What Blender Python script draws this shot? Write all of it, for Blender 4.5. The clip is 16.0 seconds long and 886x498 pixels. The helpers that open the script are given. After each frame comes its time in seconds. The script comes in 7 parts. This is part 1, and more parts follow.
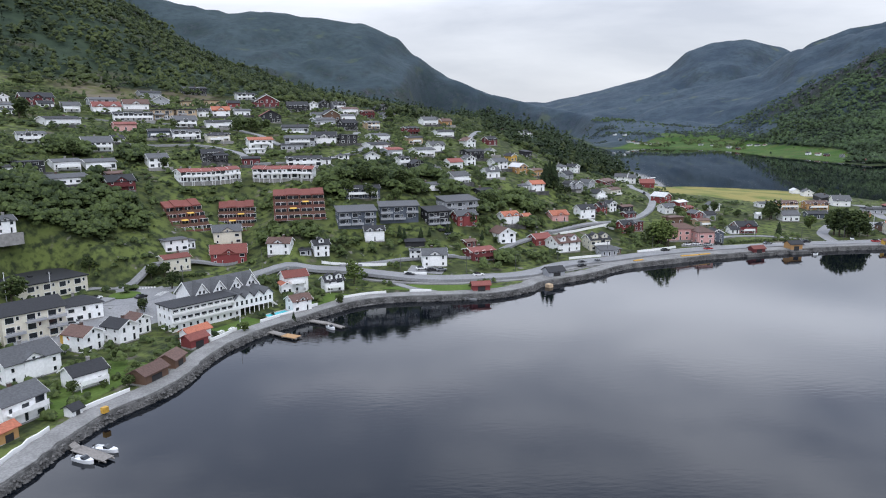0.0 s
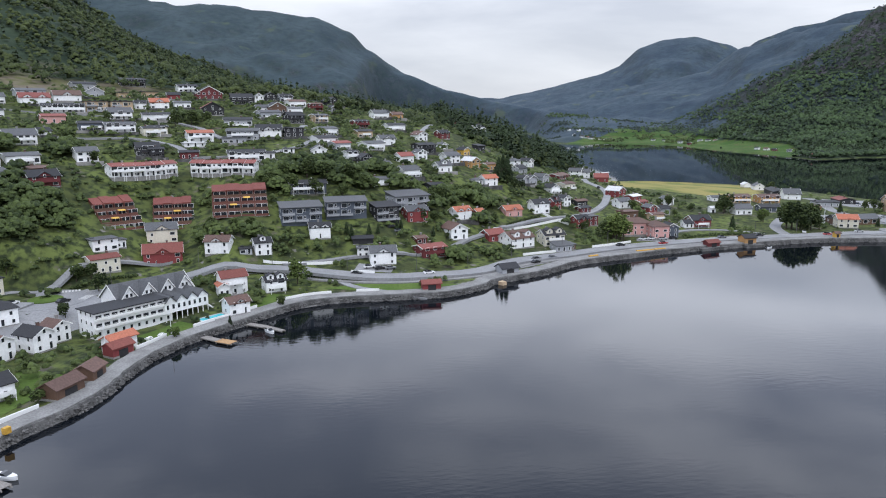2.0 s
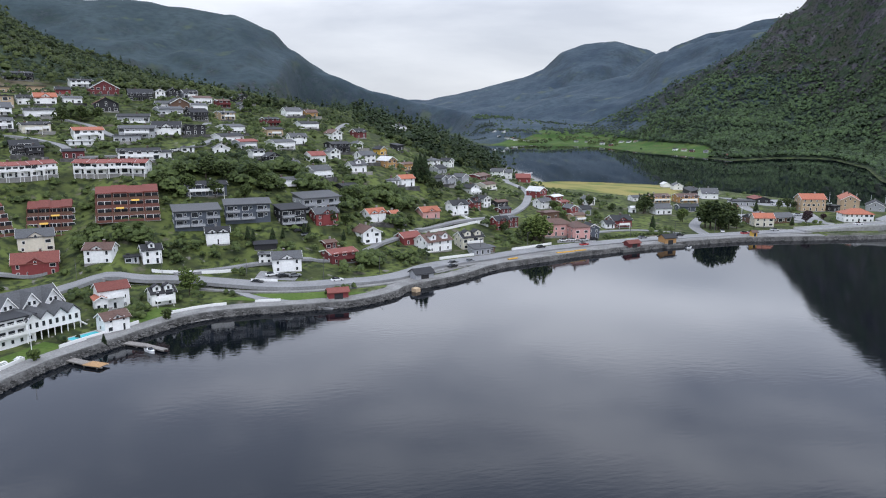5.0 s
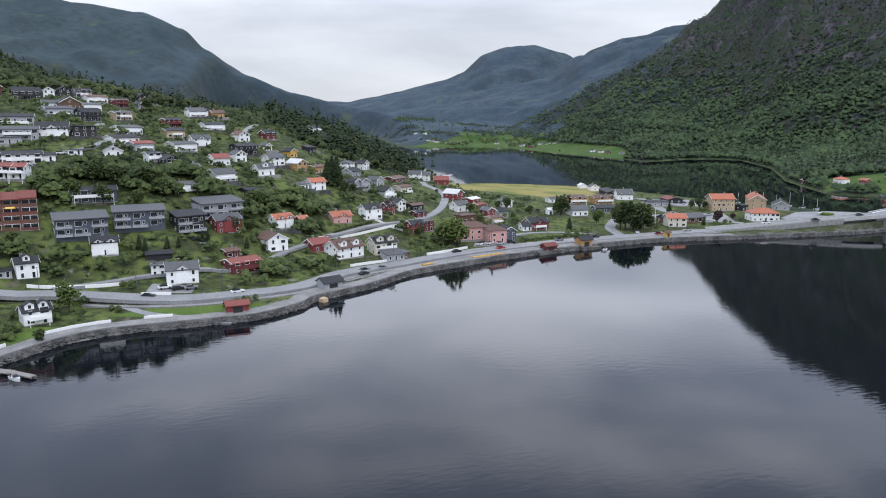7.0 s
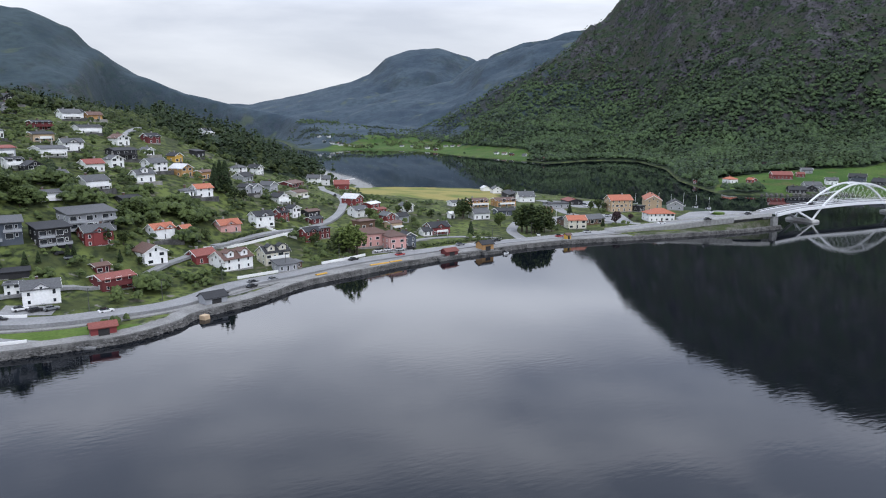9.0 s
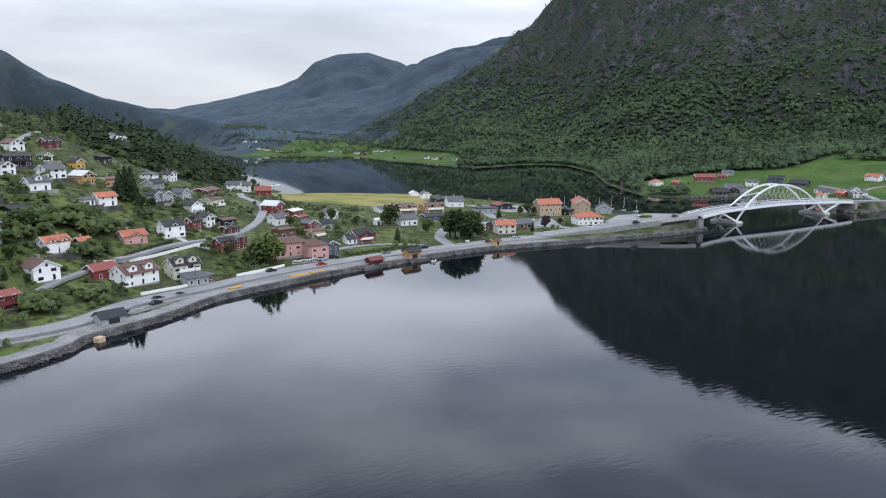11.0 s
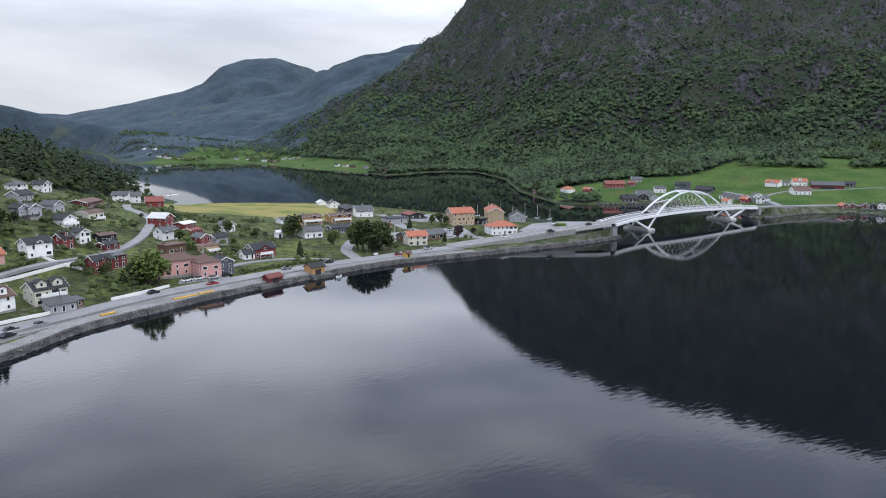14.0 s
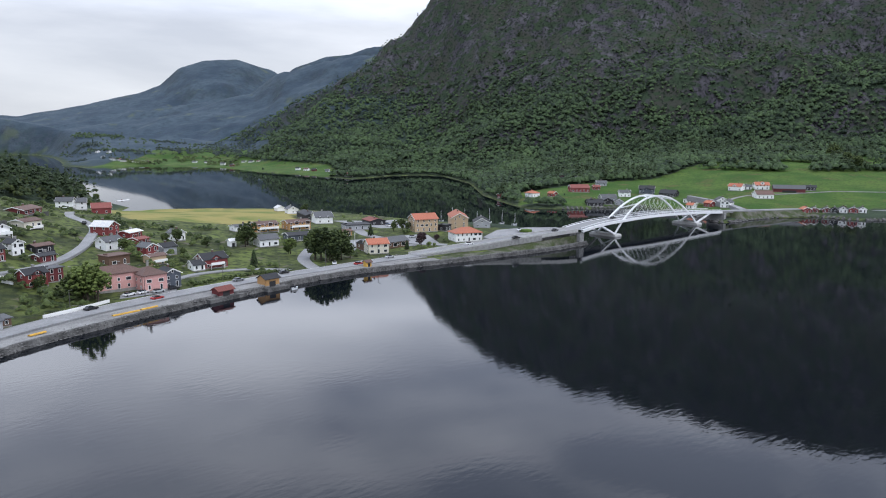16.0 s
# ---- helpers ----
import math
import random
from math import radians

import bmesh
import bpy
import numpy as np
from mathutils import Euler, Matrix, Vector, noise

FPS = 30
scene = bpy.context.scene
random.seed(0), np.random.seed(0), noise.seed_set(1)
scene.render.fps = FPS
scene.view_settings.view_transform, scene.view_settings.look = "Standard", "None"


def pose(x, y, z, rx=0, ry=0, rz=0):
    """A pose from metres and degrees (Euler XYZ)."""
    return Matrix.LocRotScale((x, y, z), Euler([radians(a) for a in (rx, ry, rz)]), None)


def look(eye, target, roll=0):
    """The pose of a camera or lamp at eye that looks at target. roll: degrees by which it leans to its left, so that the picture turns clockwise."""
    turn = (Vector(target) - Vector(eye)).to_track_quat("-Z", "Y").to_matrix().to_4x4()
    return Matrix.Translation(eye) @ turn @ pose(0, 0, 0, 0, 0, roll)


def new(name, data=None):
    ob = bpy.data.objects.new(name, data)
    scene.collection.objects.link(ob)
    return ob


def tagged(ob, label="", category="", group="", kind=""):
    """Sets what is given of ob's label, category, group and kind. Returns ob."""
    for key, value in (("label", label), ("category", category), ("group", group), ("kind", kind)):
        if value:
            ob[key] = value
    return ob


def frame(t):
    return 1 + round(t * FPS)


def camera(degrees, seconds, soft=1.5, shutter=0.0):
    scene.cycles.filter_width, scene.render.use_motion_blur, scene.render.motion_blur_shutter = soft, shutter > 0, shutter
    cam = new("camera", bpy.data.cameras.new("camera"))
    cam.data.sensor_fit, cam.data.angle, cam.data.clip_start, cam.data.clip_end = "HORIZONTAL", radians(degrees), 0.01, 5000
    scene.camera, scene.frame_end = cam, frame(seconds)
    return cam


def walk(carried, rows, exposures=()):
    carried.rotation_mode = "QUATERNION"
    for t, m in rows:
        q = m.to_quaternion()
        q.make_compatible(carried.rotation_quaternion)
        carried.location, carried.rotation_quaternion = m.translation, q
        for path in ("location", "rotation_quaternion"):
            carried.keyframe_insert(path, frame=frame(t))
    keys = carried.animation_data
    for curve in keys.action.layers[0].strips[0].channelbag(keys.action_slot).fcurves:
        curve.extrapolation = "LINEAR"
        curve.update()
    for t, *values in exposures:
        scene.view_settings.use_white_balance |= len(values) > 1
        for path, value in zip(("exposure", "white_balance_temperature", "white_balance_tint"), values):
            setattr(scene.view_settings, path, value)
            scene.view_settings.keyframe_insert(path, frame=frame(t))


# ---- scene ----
cam = camera(63.3, 16.0, soft=1.1)
PATH = [
    (0, (-0.839, -0.534, 66.004), (-0.745, 1.431, 65.641), -0.4),
    (0.5, (0.004, 2.523, 65.495), (0.116, 4.486, 65.128), -0.4),
    (1, (0.882, 5.547, 64.983), (1.024, 7.508, 64.613), -0.4),
    (1.5, (1.818, 8.511, 64.476), (1.993, 10.468, 64.103), -0.3),
    (2, (2.842, 11.395, 63.996), (3.055, 13.348, 63.622), -0.3),
    (2.5, (3.993, 14.251, 63.509), (4.248, 16.199, 63.133), -0.2),
    (3, (5.296, 17.043, 63.021), (5.593, 18.985, 62.645), -0.1),
    (3.5, (6.82, 19.74, 62.597), (7.144, 21.677, 62.223), -0.1),
    (6, (15.725, 32.851, 61.101), (16.21, 34.756, 60.734), 0.0),
    (6.5, (17.671, 35.39, 60.919), (18.21, 37.281, 60.553), -0.0),
    (7, (19.785, 37.84, 60.793), (20.392, 39.711, 60.43), 0.1),
    (7.5, (21.947, 40.209, 60.71), (22.609, 42.061, 60.348), 0.0),
    (8, (24.183, 42.526, 60.65), (24.907, 44.355, 60.291), 0.0),
    (8.5, (26.449, 44.851, 60.532), (27.23, 46.657, 60.174), 0.1),
    (9, (28.726, 47.291, 60.362), (29.566, 49.071, 60.007), 0.1),
    (11.5, (40.036, 60.18, 59.07), (41.079, 61.853, 58.732), 0.1),
    (12, (42.325, 62.88, 58.851), (43.409, 64.527, 58.517), 0.2),
    (12.5, (44.602, 65.629, 58.655), (45.72, 67.254, 58.325), 0.2),
    (13, (46.896, 68.378, 58.483), (48.045, 69.981, 58.156), 0.2),
    (13.5, (49.181, 71.055, 58.374), (50.355, 72.641, 58.05), 0.2),
    (14, (51.506, 73.671, 58.339), (52.708, 75.237, 58.018), 0.2),
    (14.5, (53.835, 76.218, 58.383), (55.057, 77.768, 58.064), 0.3),
    (15, (56.17, 78.732, 58.479), (57.412, 80.268, 58.162), 0.3),
    (15.5, (58.418, 81.254, 58.599), (59.677, 82.775, 58.283), 0.3),
    (16, (60.61, 83.78, 58.702), (61.89, 85.285, 58.389), 0.3),
]
walk(cam, [(t, look(e, a, r)) for t, e, a, r in PATH])

# ================= sky and daylight =================
world = bpy.data.worlds.new("overcast")
scene.world = world
world.use_nodes = True
wn, wl = world.node_tree.nodes, world.node_tree.links
wn.clear()
w_out, w_bg = wn.new("ShaderNodeOutputWorld"), wn.new("ShaderNodeBackground")
w_sky = wn.new("ShaderNodeTexSky")
w_sky.sky_type, w_sky.sun_disc = "NISHITA", False
w_sky.sun_elevation, w_sky.sun_rotation = radians(48), radians(200)
w_dim = wn.new("ShaderNodeVectorMath")
w_dim.operation = "SCALE"
w_dim.inputs["Scale"].default_value = 0.1
w_co, w_map, w_noise, w_ramp = (wn.new("ShaderNode" + k) for k in ("TexCoord", "Mapping", "TexNoise", "ValToRGB"))
w_map.inputs["Scale"].default_value = (1.5, 1.5, 7.0)
w_map.inputs["Location"].default_value = (0.35, 0.2, 0.1)
w_noise.inputs["Scale"].default_value, w_noise.inputs["Detail"].default_value, w_noise.inputs["Roughness"].default_value = 1.5, 6, 0.52
w_noise.inputs["Distortion"].default_value = 0.15
w_ramp.color_ramp.elements[0].position, w_ramp.color_ramp.elements[0].color = 0.37, (0.44, 0.48, 0.57, 1)
w_ramp.color_ramp.elements[1].position, w_ramp.color_ramp.elements[1].color = 0.62, (1.06, 1.07, 1.10, 1)
# An overcast sky brightens from the horizon to the zenith.
w_sep, w_lift, w_cloud = wn.new("ShaderNodeSeparateXYZ"), wn.new("ShaderNodeValToRGB"), wn.new("ShaderNodeMix")
w_cloud.data_type, w_cloud.blend_type = "RGBA", "MULTIPLY"
w_cloud.inputs[0].default_value = 1.0
lift = w_lift.color_ramp
lift.elements[0].position, lift.elements[0].color = 0.0, (0.84, 0.86, 0.90, 1)
lift.elements[1].position, lift.elements[1].color = 1.0, (1.6, 1.72, 1.95, 1)
for place, level in ((0.14, (1.0, 1.03, 1.1, 1)), (0.24, (2.15, 2.25, 2.5, 1)), (0.45, (2.15, 2.27, 2.55, 1))):
    lift.elements.new(place).color = level
# Near the horizon the cloud deck is flat and pale; higher up it is broken into soft masses.
w_flat, w_band = wn.new("ShaderNodeMix"), wn.new("ShaderNodeMapRange")
w_flat.data_type = "RGBA"
w_flat.inputs[6].default_value = (0.87, 0.885, 0.91, 1)
w_band.inputs["From Min"].default_value, w_band.inputs["From Max"].default_value = 0.10, 0.34
w_band.inputs["To Min"].default_value, w_band.inputs["To Max"].default_value = 0.38, 1.0
wl.new(w_sep.outputs["Z"], w_band.inputs["Value"])
wl.new(w_band.outputs["Result"], w_flat.inputs[0])
wl.new(w_ramp.outputs["Color"], w_flat.inputs[7])
wl.new(w_co.outputs["Generated"], w_sep.inputs[0])
wl.new(w_sep.outputs["Z"], w_lift.inputs["Fac"])
wl.new(w_flat.outputs[2], w_cloud.inputs[6])
wl.new(w_lift.outputs["Color"], w_cloud.inputs[7])
w_mix = wn.new("ShaderNodeMix")
w_mix.data_type = "RGBA"
w_mix.inputs[0].default_value = 0.93
wl.new(w_co.outputs["Generated"], w_map.inputs["Vector"])
wl.new(w_map.outputs["Vector"], w_noise.inputs["Vector"])
wl.new(w_noise.outputs["Fac"], w_ramp.inputs["Fac"])
wl.new(w_sky.outputs["Color"], w_dim.inputs[0])
wl.new(w_dim.outputs["Vector"], w_mix.inputs[6])
wl.new(w_cloud.outputs[2], w_mix.inputs[7])
wl.new(w_mix.outputs[2], w_bg.inputs["Color"])
w_bg.inputs["Strength"].default_value = 1.0
wl.new(w_bg.outputs["Background"], w_out.inputs["Surface"])

sun = new("sun", bpy.data.lights.new("sun", "SUN"))
sun.data.energy, sun.data.angle, sun.data.color = 1.1, radians(25), (1.0, 0.97, 0.93)
sun.matrix_world = look((60, -200, 400), (0, 0, 0))
scene.view_settings.exposure = 0.0

# ================= the lie of the land =================
# The shore in one run: town quay, spit with the bridgehead, the inner lake, its far banks.
SHORE_TOWN = [(-100, 30), (-90, 70), (-80, 105), (-73, 125), (-71, 140), (-68, 152), (-64, 160), (-60, 166.5), (-57, 178), (-56.3, 186), (-54.8, 195),
              (-51.6, 204), (-46.3, 214.5), (-34, 230), (-21, 246), (-8, 252), (10, 253.3), (28, 254.8), (37, 258.5), (46, 265), (52, 273), (72, 284), (94, 302),
              (121, 313), (139, 320), (148, 322), (161, 326), (177, 329), (199, 334), (225, 337), (250, 335), (285, 331), (301, 330), (337, 327), (373, 329)]
SHORE_INNER = [(378, 335), (380, 350), (388, 375), (398, 408), (392, 432), (370, 458), (360, 506), (350, 545), (337, 588), (312, 612), (260, 637), (230, 647),
               (229, 665), (241, 683), (240, 780), (258, 879), (268, 965), (262, 1050), (200, 1250), (150, 1600), (60, 2000), (100, 2400)]
SHORE_FAR = [(330, 2420), (490, 2290), (470, 2000), (430, 1760), (400, 1600), (384, 1540), (400, 1423), (480, 1440), (560, 1370), (582, 1330), (585, 1250), (575, 1130),
             (592, 1000), (590, 918), (587, 898), (625, 905), (680, 928), (728, 918), (735, 880), (660, 740), (590, 650), (548, 597), (505, 520),
             (489, 484), (510, 462), (533, 450), (575, 435), (572, 400), (545, 362), (525, 338), (532, 331), (577, 327), (616, 308), (622, 276),
             (700, 220), (1000, 80), (4700, -900)]
SHORE = np.array(SHORE_TOWN + SHORE_INNER + SHORE_FAR + [(4700, 4800), (-4700, 4800), (-4700, -600), (-260, -600)], float)


def fade(x, a, b):
    """0 at a, 1 at b, smooth between."""
    u = np.clip((x - a) / (b - a), 0, 1)
    return u * u * (3 - 2 * u)


def near_line(px, py, line, closed=False):
    """Distance to a broken line, and how far along it (0 to number of legs) the nearest place lies."""
    line = np.asarray(line, float)
    best, along = np.full(px.shape, 1e9), np.zeros(px.shape)
    legs = len(line) if closed else len(line) - 1
    for i in range(legs):
        a, b = line[i], line[(i + 1) % len(line)]
        d = b - a
        u = np.clip(((px - a[0]) * d[0] + (py - a[1]) * d[1]) / (d @ d), 0, 1)
        q = np.hypot(px - a[0] - u * d[0], py - a[1] - u * d[1])
        hit = q < best
        best[hit], along[hit] = q[hit], (i + u)[hit]
    return best, along


def inside(px, py, ring):
    odd = np.zeros(px.shape, bool)
    for i in range(len(ring)):
        (ax, ay), (bx, by) = ring[i], ring[(i + 1) % len(ring)]
        if ay != by:
            odd ^= ((ay > py) != (by > py)) & (px < (bx - ax) * (py - ay) / (by - ay) + ax)
    return odd


def shore_distance(px, py):
    """Metres inland from the water's edge; negative over water."""
    d, _ = near_line(px, py, SHORE, True)
    return np.where(inside(px, py, SHORE), d, -d)


def ripple(px, py, size, seed=0.0):
    """Smooth uneven swells, about -1 to 1."""
    x, y = px / size + seed, py / size - 1.7 * seed
    return (np.sin(1.1 * x + 2.3 * np.sin(.7 * y + seed)) * np.cos(1.3 * y + 1.9 * np.sin(.6 * x))
            + .5 * np.sin(2.7 * x + 1.4 * y + 2 * np.sin(1.3 * y)) + .25 * np.sin(5.3 * y - 3.1 * x + np.sin(4 * x))) / 1.6


# Ridges: (x, y, height) along each, and the breadth of the slope below it.
RIDGE_EAST = [(925, 2132, 19), (935, 1998, 55), (976, 1906, 98), (1025, 1807, 145), (1082, 1702, 193), (1123, 1608, 229), (1128, 1542, 254), (1122, 1488, 289),
              (1158, 1469, 342), (1216, 1435, 425), (1299, 1313, 512), (1411, 1161, 568), (1512, 1014, 602), (1806, 715, 690), (2400, 300, 740), (3200, -100, 740)]
EAST_BREADTH = [160, 180, 210, 260, 340, 430, 520, 600, 700, 800, 880, 900, 900, 900, 900, 900]
RIDGE_WEST = [(-3200, 2300, 840), (-2195, 2572, 751), (-1726, 2636, 666), (-1407, 2712, 611), (-1113, 2687, 551), (-800, 2656, 463), (-624, 2639, 428), (-468, 2631, 430),
              (-331, 2619, 408), (-154, 2607, 388), (-37, 2593, 340), (31, 2580, 275), (157, 2560, 194), (294, 2544, 139), (459, 2580, 104), (590, 2615, 51)]
RIDGE_NORTH = [(-300, 4400, 135), (110, 4396, 135), (492, 4248, 150), (783, 4131, 141), (1050, 4036, 196), (1288, 3953, 262), (1393, 3919, 300), (1502, 3894, 398), (1621, 3854, 444),
               (1768, 3798, 455), (1897, 3740, 417), (1975, 3588, 335), (2139, 3283, 229)]
RIDGE_BACK = [(2130, 4020, 380), (2230, 3990, 450), (2390, 3900, 520), (2620, 3800, 580), (2900, 3650, 640)]
RIDGE_MID = [(1502, 3100, 236), (1629, 3068, 328), (1747, 2919, 370), (1809, 2790, 394), (1929, 2636, 406), (2124, 2461, 462), (2477, 2109, 497)]


def ridge(px, py, line, breadth, steps, levels):
    """Slopes falling from a crest; breadth is one number or one for each place on the crest."""
    line = np.asarray(line, float)
    wide = np.broadcast_to(np.asarray(breadth, float), len(line))
    d, _ = near_line(px, py, line[:, :2])
    total, top, reach = (np.zeros(px.shape) for _ in range(3))
    for i in range(len(line) - 1):
        q, u = near_line(px, py, line[i:i + 2, :2])
        w = np.exp(-(q - d) / (12 + .045 * d))
        total += w
        top += w * (line[i, 2] + u * (line[i + 1, 2] - line[i, 2]))
        reach += w * (wide[i] + u * (wide[i + 1] - wide[i]))
    d = d * (1 + .16 * ripple(px, py, 170, 3.0) + .07 * ripple(px, py, 60, 1.0))
    return top / total * np.interp(d * total / reach, steps, levels)


def height(px, py):
    """The ground's height in metres over the water."""
    px, py = np.atleast_1d(np.asarray(px, float)), np.atleast_1d(np.asarray(py, float))
    s = shore_distance(px, py)
    # Town hill: a steep front above the road, gentler above, sinking eastwards to the fields.
    town = np.where(px < 445, 1.0, 0.0) * fade(430 - px, -10, 10) * fade(2300 - py, 0, 500) * np.where(px < 235 + 400 * fade(620 - py, 0, 60), 1, 0)
    se = s - 33 * fade(-px, 45, 80) * fade(-s, -170, -60)
    rise = np.interp(se, HILL_S, HILL_Z)
    east = .12 + .88 / (1 + np.exp((px - HILL_MID - 120 * fade(py, 540, 800)) / HILL_SOFT))
    rise = np.where(rise > 2.2, 2.2 + (rise - 2.2) * east, rise)
    rise = rise + fade(se, 230, 700) * fade(-px, -60, 500) * 110 * fade(1800 - py, 0, 900)
    rise = rise + 1.6 * ripple(px, py, 38) * fade(se, 60, 160) + 5 * ripple(px, py, 120, 2) * fade(se, 260, 420)
    # The wooded knoll where the hill drops to the inner lake.
    rise = rise + 13 * np.exp(-((px - 125) / 75) ** 2 - ((py - 665) / 85) ** 2) * fade(s, 0, 60)
    # Far banks: flat fields at the water, then rising ground.
    bank = np.interp(s, [-30, -4, 0, 5, 40, 120, 250, 400, 3000], [-6, -1.5, 0, 1.6, 6, 14, 30, 45, 90])
    bank = np.where(s > 5, 1.6 + (bank - 1.6) * (1 - .78 * fade(py, 640, 900)), bank)
    z = np.where(town > 0, town * rise + (1 - town) * bank, bank)
    up = fade(s, 20, 160)
    cliff = ridge(px, py, RIDGE_EAST, EAST_BREADTH, [0, .06, .13, .22, .33, .46, .6, .75, .9, 1], [1, .93, .8, .63, .45, .3, .18, .085, .03, 0])
    z = np.maximum(z, cliff * up + 1.6 * fade(s, 0, 5))
    slope_s, slope_z = [0, .1, .25, .45, .65, .85, 1], [1, .88, .66, .4, .19, .06, 0]
    up = fade(s, 5, 90) * fade(py, 900, 1600)
    for line, breadth in ((RIDGE_WEST, 1250), (RIDGE_NORTH, 1600), (RIDGE_MID, 1000), (RIDGE_BACK, 900)):
        z = np.maximum(z, ridge(px, py, line, breadth, slope_s, slope_z) * up)
    rough = fade(z, 40, 160) * fade(np.hypot(px, py), 700, 1000)
    near = fade(2300 - np.hypot(px, py), 0, 500)
    z = z + rough * (3 + 9 * near) * (ripple(px, py, 75, 5) + .45 * ripple(px, py, 27, 2))
    # Crags and gullies in the high rock faces.
    crag = fade(z + 50 * ripple(px, py, 130, 7), 150, 300) * near * fade(px, 600, 900)
    z = z - crag * (17 * np.abs(ripple(px, py, 44, 9)) + 9 * np.abs(ripple(px, py, 19, 4)) - 8)
    for cx, cy, r, level in LEVELS:
        k = fade(r + 10 - np.hypot(px - cx, py - cy), 0, 10)
        z = z * (1 - k) + level * k
    return np.where(s < 0, np.maximum(np.interp(s, [-30, -4, 0], [-6, -1.5, 0]), -6), z)


# Levelled ground: x, y, radius, height.
LEVELS = [(-100, 248, 15, 5.2), (-114, 212, 14, 3.6), (-124, 247, 12, 6.8)]
HILL_S = [-30, -4, 0, 6, 14, 25, 40, 57, 75, 98, 150, 200, 275, 400, 700, 1200]
HILL_Z = [-6, -1.5, 0, 1.7, 2.4, 4, 8, 18, 26, 37, 49, 60, 74, 90, 130, 180]
HILL_MID, HILL_SOFT = 105.0, 37.0


def ground_at(x, y):
    return float(height(x, y)[0])

# ================= materials =================
def material(name, colour, rough=0.8, metal=0.0, grain=0.0, size=1.0, bump=0.0, vary=0.0, second=None, patch=8.0, cover=0.5, spec=0.4):
    """A procedural surface: base colour, a second colour in patches, fine grain, a shift from object to object, fine relief."""
    m = bpy.data.materials.new(name)
    m.use_nodes = True
    n, l = m.node_tree.nodes, m.node_tree.links
    b = n["Principled BSDF"]
    b.inputs["Roughness"].default_value, b.inputs["Metallic"].default_value = rough, metal
    b.inputs["Specular IOR Level"].default_value = spec
    b.inputs["Base Color"].default_value = (*colour, 1)
    geo = n.new("ShaderNodeNewGeometry")
    out = None

    def mixed(a, c, fac, kind="MIX"):
        x = n.new("ShaderNodeMix")
        x.data_type, x.blend_type = "RGBA", kind
        for k, v in ((0, fac), (6, a), (7, c)):
            if isinstance(v, (tuple, list)):
                x.inputs[k].default_value = (*v, 1)
            elif isinstance(v, (int, float)):
                x.inputs[k].default_value = v
            else:
                l.new(v, x.inputs[k])
        return x.outputs[2]

    def tex(scale, detail=4.0, lo=0.35, hi=0.65):
        t = n.new("ShaderNodeTexNoise")
        t.inputs["Scale"].default_value, t.inputs["Detail"].default_value = scale, detail
        l.new(geo.outputs["Position"], t.inputs["Vector"])
        r = n.new("ShaderNodeMapRange")
        r.inputs["From Min"].default_value, r.inputs["From Max"].default_value = lo, hi
        l.new(t.outputs["Fac"], r.inputs["Value"])
        return r.outputs["Result"]

    col = colour
    if second:
        col = mixed(col, second, tex(1 / patch, 5, cover - .12, cover + .12))
    if grain:
        f = tex(1 / size, 6)
        col = mixed(col, tuple(max(0, c * (1 - grain)) for c in colour) if not second else (0.02, 0.02, 0.02), f) if not second else mixed(col, (1 - grain,) * 3, f, "MULTIPLY")
    if vary:
        info = n.new("ShaderNodeObjectInfo")
        r = n.new("ShaderNodeMapRange")
        r.inputs["To Min"].default_value, r.inputs["To Max"].default_value = 1 - vary, 1 + vary
        l.new(info.outputs["Random"], r.inputs["Value"])
        h = n.new("ShaderNodeHueSaturation")
        l.new(r.outputs["Result"], h.inputs["Value"])
        if isinstance(col, tuple):
            h.inputs["Color"].default_value = (*col, 1)
        else:
            l.new(col, h.inputs["Color"])
        col = h.outputs["Color"]
    if not isinstance(col, tuple):
        l.new(col, b.inputs["Base Color"])
    if bump:
        t = n.new("ShaderNodeTexNoise")
        t.inputs["Scale"].default_value, t.inputs["Detail"].default_value = 1 / max(size, .05), 5
        l.new(geo.outputs["Position"], t.inputs["Vector"])
        bp = n.new("ShaderNodeBump")
        bp.inputs["Strength"].default_value, bp.inputs["Distance"].default_value = bump, size * .4
        l.new(t.outputs["Fac"], bp.inputs["Height"])
        l.new(bp.outputs["Normal"], b.inputs["Normal"])
    return m


